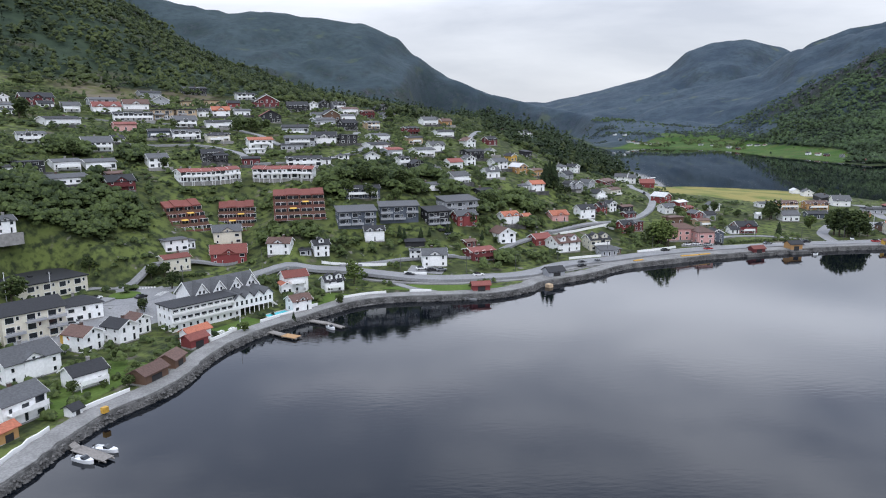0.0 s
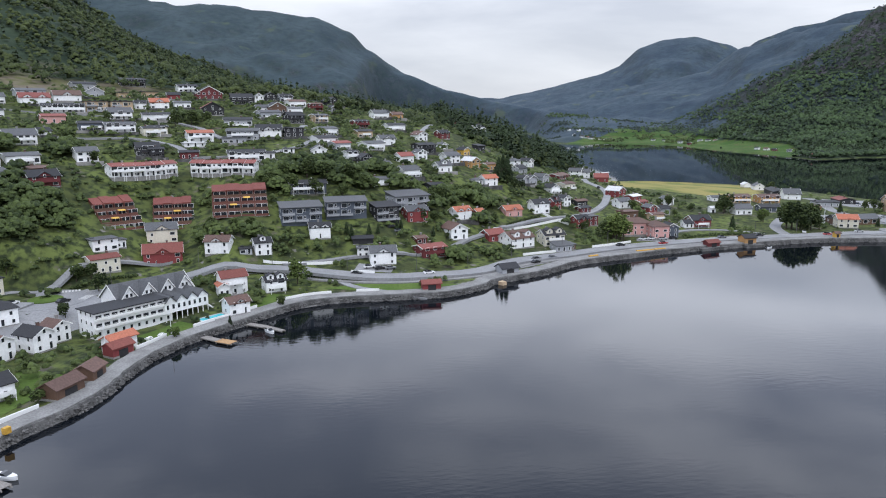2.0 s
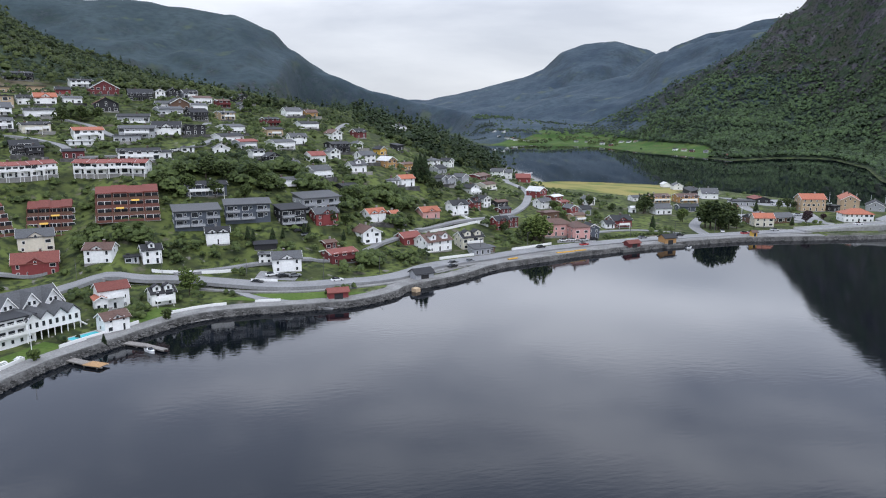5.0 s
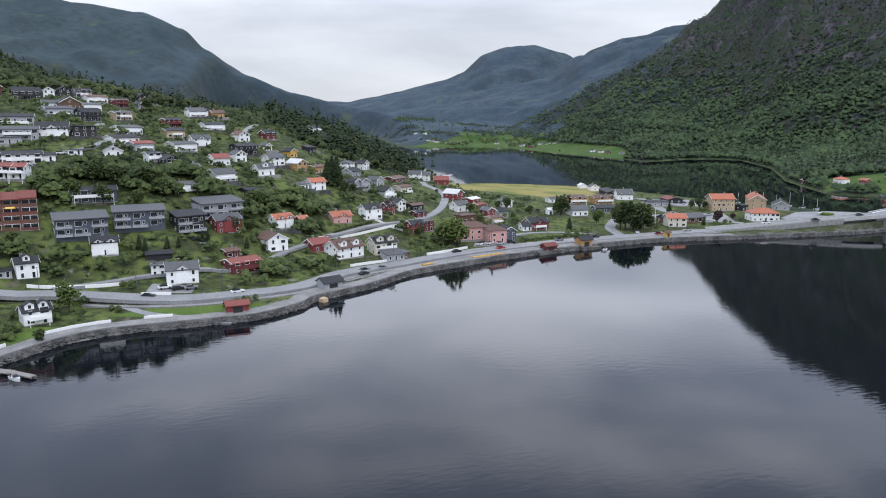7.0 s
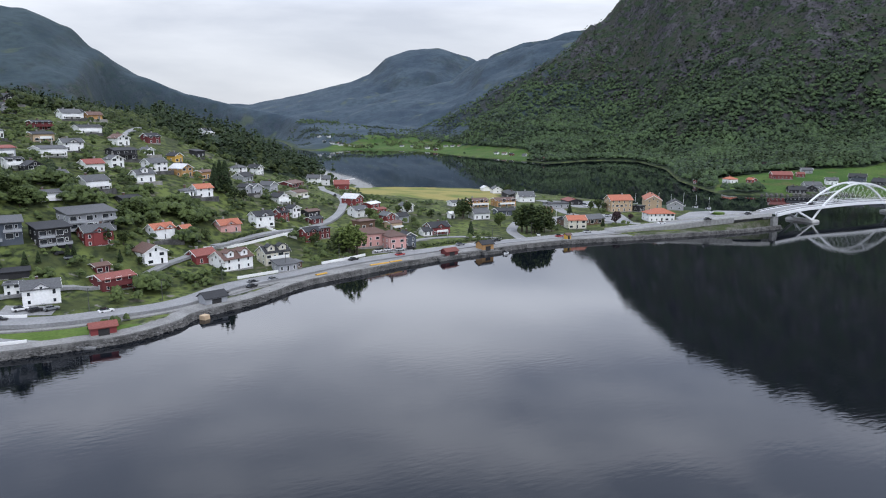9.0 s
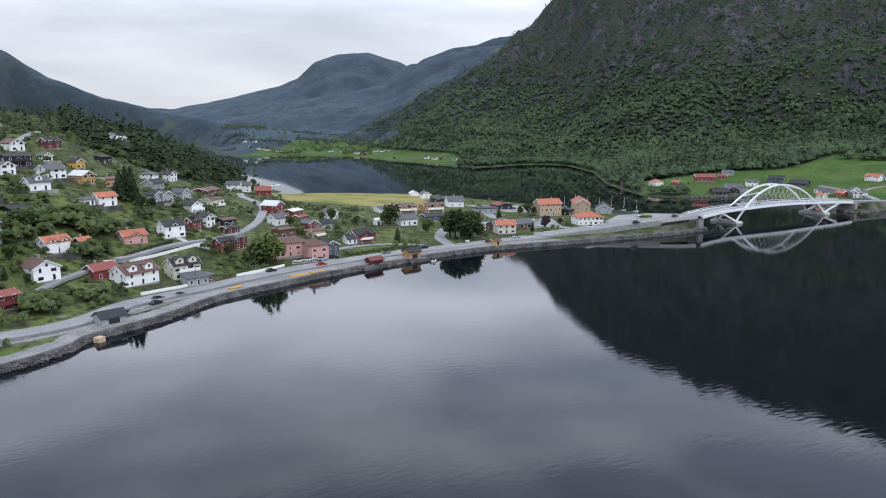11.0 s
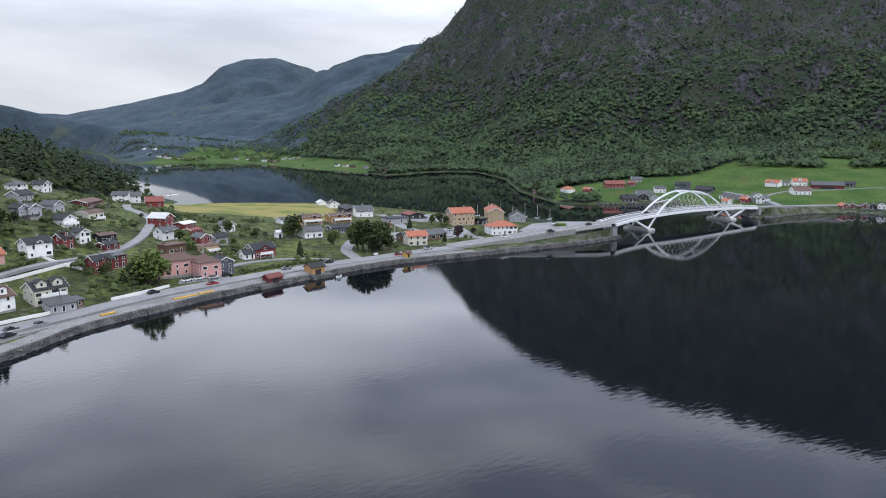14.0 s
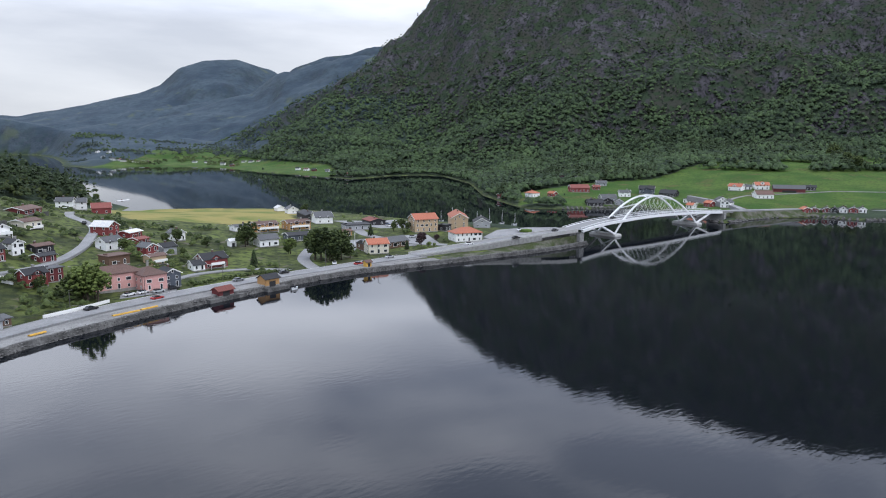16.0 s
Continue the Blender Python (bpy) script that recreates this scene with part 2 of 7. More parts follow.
def foliage(name, dark, light, vary=0.0):
    """Leaves: shifts between two greens from clump to clump and leaf mass to leaf mass."""
    m = material(name, dark, 0.75, spec=0.2)
    n, l = m.node_tree.nodes, m.node_tree.links
    b, geo, info = n["Principled BSDF"], n.new("ShaderNodeNewGeometry"), n.new("ShaderNodeObjectInfo")
    t, t2 = n.new("ShaderNodeTexNoise"), n.new("ShaderNodeTexNoise")
    t.inputs["Scale"].default_value, t.inputs["Detail"].default_value = 0.9, 5
    t2.inputs["Scale"].default_value, t2.inputs["Detail"].default_value = 0.02, 4
    add, add2, ramp = n.new("ShaderNodeMath"), n.new("ShaderNodeMath"), n.new("ShaderNodeMix")
    l.new(geo.outputs["Position"], t.inputs["Vector"])
    l.new(geo.outputs["Position"], t2.inputs["Vector"])
    add.operation, add2.operation = "MULTIPLY_ADD", "MULTIPLY_ADD"
    l.new(geo.outputs["Random Per Island"], add.inputs[0])
    add.inputs[1].default_value = 0.5
    l.new(t.outputs["Fac"], add.inputs[2])
    l.new(t2.outputs["Fac"], add2.inputs[0])
    add2.inputs[1].default_value = 1.4
    l.new(add.outputs[0], add2.inputs[2])
    r = n.new("ShaderNodeMapRange")
    r.inputs["From Min"].default_value, r.inputs["From Max"].default_value = 1.02, 1.9
    l.new(add2.outputs[0], r.inputs["Value"])
    ramp.data_type = "RGBA"
    ramp.inputs[6].default_value, ramp.inputs[7].default_value = (*dark, 1), (*light, 1)
    l.new(r.outputs["Result"], ramp.inputs[0])
    l.new(ramp.outputs[2], b.inputs["Base Color"])
    # Twigs and leaf clusters break up the crown's surface.
    t3, bp = n.new("ShaderNodeTexNoise"), n.new("ShaderNodeBump")
    t3.inputs["Scale"].default_value, t3.inputs["Detail"].default_value = 0.75, 4
    l.new(geo.outputs["Position"], t3.inputs["Vector"])
    bp.inputs["Strength"].default_value, bp.inputs["Distance"].default_value = 1.0, 1.1
    l.new(t3.outputs["Fac"], bp.inputs["Height"])
    l.new(bp.outputs["Normal"], b.inputs["Normal"])
    return m


M_WATER = material("fjord_water", (0.003, 0.0045, 0.007), 0.03, spec=0.5)
n, l = M_WATER.node_tree.nodes, M_WATER.node_tree.links
b = n["Principled BSDF"]
b.inputs["IOR"].default_value = 1.333
geo, swell, calm, mul, bp = (n.new("ShaderNode" + k) for k in ("NewGeometry", "TexNoise", "TexNoise", "Math", "Bump"))
mp = n.new("ShaderNodeMapping")
mp.inputs["Scale"].default_value, mp.inputs["Rotation"].default_value = (0.55, 1.5, 1), (0, 0, radians(-35))
swell.inputs["Scale"].default_value, swell.inputs["Detail"].default_value = 0.55, 3
calm.inputs["Scale"].default_value, calm.inputs["Detail"].default_value = 0.012, 3
l.new(geo.outputs["Position"], mp.inputs["Vector"])
l.new(mp.outputs["Vector"], swell.inputs["Vector"])
l.new(geo.outputs["Position"], calm.inputs["Vector"])
mul.operation = "MULTIPLY"
l.new(swell.outputs["Fac"], mul.inputs[0])
l.new(calm.outputs["Fac"], mul.inputs[1])
# The inner lake lies sheltered and calmer than the fjord.
place, shelter, still = (n.new("ShaderNode" + k) for k in ("SeparateXYZ", "MapRange", "Math"))
l.new(geo.outputs["Position"], place.inputs[0])
l.new(place.outputs["Y"], shelter.inputs["Value"])
for key, v in (("From Min", 335), ("From Max", 480), ("To Min", 1.0), ("To Max", 0.1)):
    shelter.inputs[key].default_value = v
still.operation = "MULTIPLY"
l.new(mul.outputs[0], still.inputs[0])
l.new(shelter.outputs["Result"], still.inputs[1])
bp.inputs["Strength"].default_value, bp.inputs["Distance"].default_value = 0.22, 0.12
l.new(still.outputs[0], bp.inputs["Height"])
l.new(bp.outputs["Normal"], b.inputs["Normal"])


def ground_material():
    """Turf, scrub, hay, forest floor and bare rock, by land use and steepness."""
    m = material("hillside_ground", (0.07, 0.10, 0.03), 0.95, spec=0.15)
    n, l = m.node_tree.nodes, m.node_tree.links
    b, geo = n["Principled BSDF"], n.new("ShaderNodeNewGeometry")

    def use(name):
        a = n.new("ShaderNodeAttribute")
        a.attribute_name = name
        return a.outputs["Fac"]

    def noise_at(scale, lo, hi, detail=6, streak=None):
        t, r = n.new("ShaderNodeTexNoise"), n.new("ShaderNodeMapRange")
        where = geo.outputs["Position"]
        if streak:
            stretch = n.new("ShaderNodeMapping")
            stretch.inputs["Scale"].default_value = streak
            l.new(where, stretch.inputs["Vector"])
            where = stretch.outputs["Vector"]
        t.inputs["Scale"].default_value, t.inputs["Detail"].default_value = scale, detail
        r.inputs["From Min"].default_value, r.inputs["From Max"].default_value = lo, hi
        l.new(where, t.inputs["Vector"])
        l.new(t.outputs["Fac"], r.inputs["Value"])
        return r.outputs["Result"]

    def mixed(a, c, fac):
        x = n.new("ShaderNodeMix")
        x.data_type = "RGBA"
        for k, v in ((0, fac), (6, a), (7, c)):
            if isinstance(v, tuple):
                x.inputs[k].default_value = (*v, 1)
            else:
                l.new(v, x.inputs[k])
        return x.outputs[2]

    turf = mixed((0.05, 0.06, 0.023), (0.108, 0.135, 0.04), noise_at(0.07, .38, .6))
    turf = mixed(turf, (0.028, 0.038, 0.018), noise_at(0.35, .44, .62))
    turf = mixed(turf, (0.115, 0.105, 0.08), noise_at(0.11, .63, .7))
    turf = mixed(turf, (0.17, 0.16, 0.15), noise_at(0.23, .66, .72))
    hay = mixed((0.25, 0.215, 0.075), (0.12, 0.15, 0.04), noise_at(0.035, .45, .62))
    field = mixed((0.034, 0.08, 0.014), (0.07, 0.115, 0.024), noise_at(0.03, .38, .62))
    field = mixed(field, (0.085, 0.085, 0.032), noise_at(0.045, .56, .68))
    field = mixed(field, (0.03, 0.055, 0.014), noise_at(0.4, .5, .7))
    wood = mixed((0.019, 0.032, 0.02), (0.038, 0.056, 0.033), noise_at(0.06, .35, .65))
    # Grey-violet rock streaked down the fall line, brown heath and scrub on its ledges.
    rock = mixed((0.032, 0.03, 0.037), (0.085, 0.08, 0.09), noise_at(0.045, .35, .68, streak=(1, 1, .3)))
    rock = mixed(rock, (0.014, 0.014, 0.017), noise_at(0.16, .52, .66, streak=(1, 1, .35)))
    rock = mixed(rock, (0.04, 0.042, 0.034), noise_at(0.02, .47, .56))
    rock = mixed(rock, (0.028, 0.044, 0.024), noise_at(0.05, .48, .58, streak=(1, 1, 1.8)))
    rock = mixed(rock, (0.011, 0.017, 0.011), noise_at(0.22, .52, .62))
    # Distant forest, with bluish aerial haze mixed into its greens.
    hazy_forest = mixed((0.031, 0.048, 0.068), (0.06, 0.084, 0.104), noise_at(0.008, .35, .65))
    hazy_forest = mixed(hazy_forest, (0.03, 0.048, 0.064), noise_at(0.045, .42, .75))
    hazy_forest = mixed(hazy_forest, (0.075, 0.095, 0.075), noise_at(0.012, .62, .72))
    stone = mixed((0.16, 0.155, 0.15), (0.24, 0.235, 0.225), noise_at(0.8, .3, .7))
    scree = mixed((0.16, 0.13, 0.10), (0.10, 0.10, 0.04), noise_at(0.12, .4, .6))
    col = mixed(turf, wood, use("wood"))
    col = mixed(col, hazy_forest, use("hazy_forest"))
    col = mixed(col, scree, use("scree"))
    col = mixed(col, field, use("field"))
    col = mixed(col, hay, use("hay"))
    col = mixed(col, rock, use("rock"))
    col = mixed(col, stone, use("quay"))
    l.new(col, b.inputs["Base Color"])
    t, bp = n.new("ShaderNodeTexNoise"), n.new("ShaderNodeBump")
    t.inputs["Scale"].default_value, t.inputs["Detail"].default_value = 0.4, 8
    l.new(geo.outputs["Position"], t.inputs["Vector"])
    bp.inputs["Strength"].default_value, bp.inputs["Distance"].default_value = 0.6, 0.8
    l.new(t.outputs["Fac"], bp.inputs["Height"])
    # Treetops of the distant forest.
    t2, mul, bp2 = n.new("ShaderNodeTexNoise"), n.new("ShaderNodeMath"), n.new("ShaderNodeBump")
    t2.inputs["Scale"].default_value, t2.inputs["Detail"].default_value = 0.05, 4
    l.new(geo.outputs["Position"], t2.inputs["Vector"])
    mul.operation = "MULTIPLY"
    l.new(t2.outputs["Fac"], mul.inputs[0])
    l.new(use("hazy_forest"), mul.inputs[1])
    l.new(mul.outputs[0], bp2.inputs["Height"])
    bp2.inputs["Strength"].default_value, bp2.inputs["Distance"].default_value = 0.33, 8.0
    l.new(bp.outputs["Normal"], bp2.inputs["Normal"])
    l.new(bp2.outputs["Normal"], b.inputs["Normal"])
    return m


M_GROUND = ground_material()
M_LEAF = foliage("broad_leaves", (0.014, 0.025, 0.009), (0.088, 0.118, 0.035))
M_LEAF_DARK = foliage("spruce_needles", (0.013, 0.025, 0.011), (0.042, 0.063, 0.024))
M_LEAF_RED = material("copper_leaves", (0.035, 0.012, 0.016), 0.7, grain=.5, size=.5)
M_WOODS = foliage("hillside_woods", (0.012, 0.022, 0.014), (0.066, 0.106, 0.041))
# Leaves of the far woods, greens shifted to blue for aerial haze.
M_HAZY_WOODS = foliage("hazy_far_leaves", (0.018, 0.03, 0.03), (0.045, 0.062, 0.052))
M_BARK = material("bark", (0.07, 0.055, 0.04), 0.9, grain=.4, size=.2)

# ================= ground and water =================
def mesh_object(name, verts, faces, mat, parent=None):
    me = bpy.data.meshes.new(name)
    me.from_pydata([tuple(v) for v in verts], [], [tuple(f) for f in faces])
    for one in (mat if isinstance(mat, (list, tuple)) else [mat]):
        me.materials.append(one)
    ob = new(name, me)
    if parent:
        ob.parent = parent
    return ob


def grid_mesh(name, co, rows, cols, mat, closed=False, smooth=True):
    """A sheet from rows x cols places, quick to build."""
    me = bpy.data.meshes.new(name)
    r, c = np.meshgrid(np.arange(rows - 1), np.arange(cols if closed else cols - 1), indexing="ij")
    a, d = r * cols + c, r * cols + (c + 1) % cols
    quads = np.stack([a, d, d + cols, a + cols], -1).reshape(-1, 4)
    me.vertices.add(len(co))
    me.vertices.foreach_set("co", np.ascontiguousarray(co, np.float32).ravel())
    me.loops.add(quads.size)
    me.loops.foreach_set("vertex_index", quads.ravel().astype(np.int32))
    me.polygons.add(len(quads))
    me.polygons.foreach_set("loop_start", np.arange(0, quads.size, 4, dtype=np.int32))
    me.polygons.foreach_set("use_smooth", np.full(len(quads), smooth))
    me.update(calc_edges=True)
    me.materials.append(mat)
    return new(name, me)


EAST_FIELD = [(500, 500), (533, 455), (580, 440), (560, 345), (620, 310), (1000, 120), (1300, 330), (1000, 450), (850, 520), (700, 500), (620, 540), (560, 560)]
NORTH_FIELD = [(400, 1425), (560, 1372), (580, 1130), (592, 960), (650, 980), (690, 1150), (690, 1380), (790, 1560), (830, 1740), (720, 1800), (600, 1680), (520, 1560), (440, 1480)]


# Beyond about 2 km the hazed forest colour takes over from rock.
def hazy_share(px, py):
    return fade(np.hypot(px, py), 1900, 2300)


def land_use(px, py, z, slope):
    """Shares of woods, fields, hay, rock, loose stone and quay at each place."""
    s = shore_distance(px, py)
    town = inside(px, py, [(-500, 20), (-75, 118), (-45, 217), (12, 250), (95, 300), (204, 334), (380, 330), (357, 506), (330, 568), (232, 645), (190, 590), (80, 545), (-120, 560), (-460, 440)])
    east_field = inside(px, py, EAST_FIELD)
    north_field = inside(px, py, NORTH_FIELD)
    hay = inside(px, py, [(186, 500), (196, 600), (232, 640), (262, 628), (318, 585), (338, 545), (295, 520), (278, 470), (255, 440), (235, 450), (225, 480)])
    field = np.where(east_field | north_field, 1.0, 0.0) * (z < np.where(py > 1350, 24 + 8 * ripple(px, py, 70, 2), np.where(py > 800, 11, 60)))
    wood = np.where(town | (field > 0), 0.0, 1.0) * fade(s, 1, 5)
    wob = ripple(px, py, 90, 4) * .5 + ripple(px, py, 35, 8) * .3
    rock = fade(slope + .25 * wob, .62, .95) * (np.hypot(px, py) > 700) * (1 - .75 * hazy_share(px, py))
    rock = np.maximum(rock, .95 * fade(z + 70 * wob - 80 * fade(py, 1250, 1600), 110, 190) * (px > 620) * (1 - hazy_share(px, py)) * (s > 30))
    scree = fade(wob, .15, .5) * (s > 190) * (px < 120) * (py < 900) * fade(-px, -40, 60)
    quay = np.where((s < np.where(px > 235, 3.2, 7)) & (px < 400) & (py < 400), 1.0, 0.0)
    # The painted haze sets in with distance and is weaker on the western ridge.
    hazy_forest = fade(np.hypot(px, py) - .25 * px, 1150, 1600) * (s > 15) * (field == 0)
    hazy_forest = hazy_forest * (.68 + .32 * fade(px, -400, 700))
    return dict(hazy_forest=hazy_forest, wood=wood, field=field, hay=hay * 1.0, rock=rock, scree=scree * .8, quay=quay)


turn = np.r_[np.linspace(-62, 82, 570, endpoint=False), np.linspace(82, 298, 70, endpoint=False)]
ring = np.r_[np.geomspace(70, 700, 270, endpoint=False), np.geomspace(700, 4750, 165)]
rr, tt = np.meshgrid(ring, np.radians(turn), indexing="ij")
gx, gy = (rr * np.sin(tt)).ravel(), (40 + rr * np.cos(tt)).ravel()
gz = height(gx, gy)
dz = np.hypot(height(gx + 4, gy) - gz, height(gx, gy + 4) - gz) / 4
ground = tagged(grid_mesh("ground", np.stack([gx, gy, gz], 1), len(ring), len(turn), M_GROUND, closed=True),
                "green hillside, fields, wooded slopes and rock around a fjord", "ground", kind="structure")
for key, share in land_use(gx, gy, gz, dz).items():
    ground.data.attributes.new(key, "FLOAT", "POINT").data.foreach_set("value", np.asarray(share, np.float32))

around = np.radians(np.arange(0, 360, 5))
lake = np.array([(r * np.sin(a), 40 + r * np.cos(a), 0) for r in (1, 100, 400, 1500, 4700) for a in around])
water = tagged(grid_mesh("water", lake, 5, len(around), M_WATER, closed=True), "calm dark fjord water mirroring the grey sky", "water", kind="structure")

# ================= builders =================
PAINT = dict(W=("white", (0.85, 0.85, 0.84)), C=("cream", (0.66, 0.62, 0.51)), R=("red", (0.21, 0.042, 0.042)), K=("black-stained", (0.028, 0.028, 0.032)),
             G=("grey", (0.36, 0.37, 0.39)), B=("slate-blue", (0.085, 0.10, 0.125)), Y=("yellow", (0.66, 0.40, 0.08)), T=("tan", (0.46, 0.34, 0.22)),
             P=("pink", (0.60, 0.33, 0.30)), S=("red-brown", (0.15, 0.06, 0.045)), O=("bare timber", (0.44, 0.25, 0.10)), D=("dark red", (0.14, 0.03, 0.032)), N=("brown", (0.13, 0.075, 0.05)))
TILE = dict(k=("dark slate", (0.026, 0.027, 0.031)), g=("grey", (0.095, 0.098, 0.104)), r=("red tile", (0.24, 0.072, 0.058)), o=("orange tile", (0.42, 0.14, 0.08)),
            b=("brown tile", (0.13, 0.075, 0.06)), w=("white sheet", (0.68, 0.68, 0.68)), q=("rust-red", (0.19, 0.055, 0.042)))
M_WALL = {k: material(v[0].replace(" ", "_") + "_boards", v[1], 0.75, grain=.12, size=.7, vary=.05, bump=.1) for k, v in PAINT.items()}
M_ROOF = {k: material(v[0].replace(" ", "_") + "_roofing", v[1], 0.72, grain=.3, size=.5, vary=.12, bump=.25) for k, v in TILE.items()}
M_FOOT = material("foundation_concrete", (0.30, 0.29, 0.275), 0.9, grain=.3, size=1.2, bump=.2)
M_GLASS = material("window_glass", (0.018, 0.022, 0.027), 0.06, spec=.6)
M_TRIM = material("white_trim", (0.8, 0.8, 0.78), 0.6, grain=.06, size=.4)
M_DARK = material("dark_opening", (0.03, 0.03, 0.032), 0.8, grain=.3, size=.5)
M_ASPHALT = material("asphalt", (0.23, 0.232, 0.238), 0.9, grain=.25, size=.6, second=(0.28, 0.282, 0.286), patch=9)
M_GRAVEL = material("gravel_path", (0.27, 0.267, 0.26), 0.95, grain=.3, size=.5, second=(0.2, 0.197, 0.192), patch=5)
M_PAINTED = material("road_paint", (0.62, 0.62, 0.6), 0.7, grain=.3, size=.8)
M_STONE = material("quay_stone", (0.15, 0.147, 0.142), 0.9, grain=.4, size=.7, second=(0.065, 0.064, 0.062), patch=3, bump=.4)
M_ROCK = material("shore_rock", (0.17, 0.165, 0.16), 0.9, grain=.4, size=.5, second=(0.07, 0.068, 0.066), patch=2, bump=.4)
M_CONCRETE = material("concrete", (0.42, 0.42, 0.41), 0.85, grain=.2, size=1.5, bump=.15)
M_STEEL = material("white_painted_steel", (0.76, 0.77, 0.78), 0.45, grain=.06, size=1.0)
M_PLANK = material("grey_planks", (0.27, 0.25, 0.23), 0.85, grain=.35, size=.4)
M_WOOD = material("fresh_timber", (0.45, 0.27, 0.13), 0.8, grain=.3, size=.4)


class Geo:
    """Collects corners and faces of one mesh."""

    def __init__(self):
        self.v, self.f, self.m = [], [], []

    def add(self, verts, faces, slot=0):
        k = len(self.v)
        self.v += verts
        self.f += [tuple(k + i for i in f) for f in faces]
        self.m += [slot] * len(faces)

    def box(self, x0, x1, y0, y1, z0, z1, slot=0):
        self.add([(x, y, z) for z in (z0, z1) for x, y in ((x0, y0), (x1, y0), (x1, y1), (x0, y1))],
                 [(3, 2, 1, 0), (4, 5, 6, 7), (0, 1, 5, 4), (1, 2, 6, 5), (2, 3, 7, 6), (3, 0, 4, 7)], slot)

    def run(self, profile, a, b, axis=0, slot=0):
        """A closed outline of (across, up) drawn from a to b along x (axis 0) or y (axis 1)."""
        n = len(profile)
        put = (lambda s, p: (s, p[0], p[1])) if axis == 0 else (lambda s, p: (p[0], s, p[1]))
        self.add([put(s, p) for s in (a, b) for p in profile],
                 [(i, (i + 1) % n, n + (i + 1) % n, n + i) for i in range(n)] + [tuple(range(n - 1, -1, -1)), tuple(range(n, 2 * n))], slot)

    def beam(self, a, b, r, slot=0):
        """A square bar from a to b."""
        a, b = Vector(a), Vector(b)
        q = (b - a).to_track_quat("Z", "Y")
        d = (b - a).length
        self.add([tuple(a + q @ Vector((x * r, y * r, z))) for z in (0, d) for x, y in ((-1, -1), (1, -1), (1, 1), (-1, 1))],
                 [(3, 2, 1, 0), (4, 5, 6, 7), (0, 1, 5, 4), (1, 2, 6, 5), (2, 3, 7, 6), (3, 0, 4, 7)], slot)

    def mesh(self, name, *mats):
        me = bpy.data.meshes.new(name)
        me.from_pydata(self.v, [], self.f)
        for one in mats:
            me.materials.append(one)
        if len(mats) > 1:
            me.polygons.foreach_set("material_index", self.m)
        bm = bmesh.new()
        bm.from_mesh(me)
        bmesh.ops.recalc_face_normals(bm, faces=bm.faces)
        bm.to_mesh(me)
        bm.free()
        return me


def part(name, geo, mats, parent, label=""):
    ob = new(name, geo.mesh(name, *(mats if isinstance(mats, (list, tuple)) else [mats])))
    ob.parent = parent
    if label:
        ob["label"] = label
    return ob


def thing(name, m, label, category, group=""):
    """An empty at a thing's base, to hold its parts."""
    ob = new(name)
    ob.empty_display_size = 0.5
    ob.matrix_world = m
    return tagged(ob, label, category, group)


def window_mesh(w, h):
    """A surround standing proud, with its pane set back inside it."""
    a, b, i, o, r = w / 2, w / 2 - .1, .1, -.07, -.01
    v = [(-a, .03, 0), (a, .03, 0), (a, .03, h), (-a, .03, h), (-a, o, 0), (a, o, 0), (a, o, h), (-a, o, h),
         (-b, o, i), (b, o, i), (b, o, h - i), (-b, o, h - i), (-b, r, i), (b, r, i), (b, r, h - i), (-b, r, h - i)]
    g = Geo()
    f = []
    for k in (0, 4, 8):
        f += [(k + j, k + (j + 1) % 4, k + 4 + (j + 1) % 4, k + 4 + j) for j in range(4)]
    g.add(v, f)
    g.f.append((12, 13, 14, 15))
    g.m.append(1)
    return g.mesh("window", M_TRIM, M_GLASS)


WINDOWS = {k: window_mesh(w, h) for k, (w, h) in dict(small=(0.95, 1.25), wide=(1.9, 1.3), tall=(1.0, 1.6), big=(2.4, 1.9), door=(1.0, 2.05)).items()}


def window(kind, parent, x, y, z, turn=0.0, name="window"):
    ob = new(name, WINDOWS[kind])
    ob.parent = parent
    ob.matrix_basis = pose(x, y, z, 0, 0, turn)
    return ob


def gable_roof(g, w, d, h, rise, axis, over=.5, thick=.22, slot=0):
    """Two sloping slabs with eaves. axis 0: the ridge runs along x."""
    span, run = (d, w) if axis == 0 else (w, d)
    k = rise / (span / 2)
    e = span / 2 + over
    top, low = h + rise + thick, h - over * k
    g.run([(-e, low), (0, h + rise), (e, low), (e, low + thick), (0, top), (-e, low + thick)], -run / 2 - over, run / 2 + over, axis, slot)


PLOTS = []


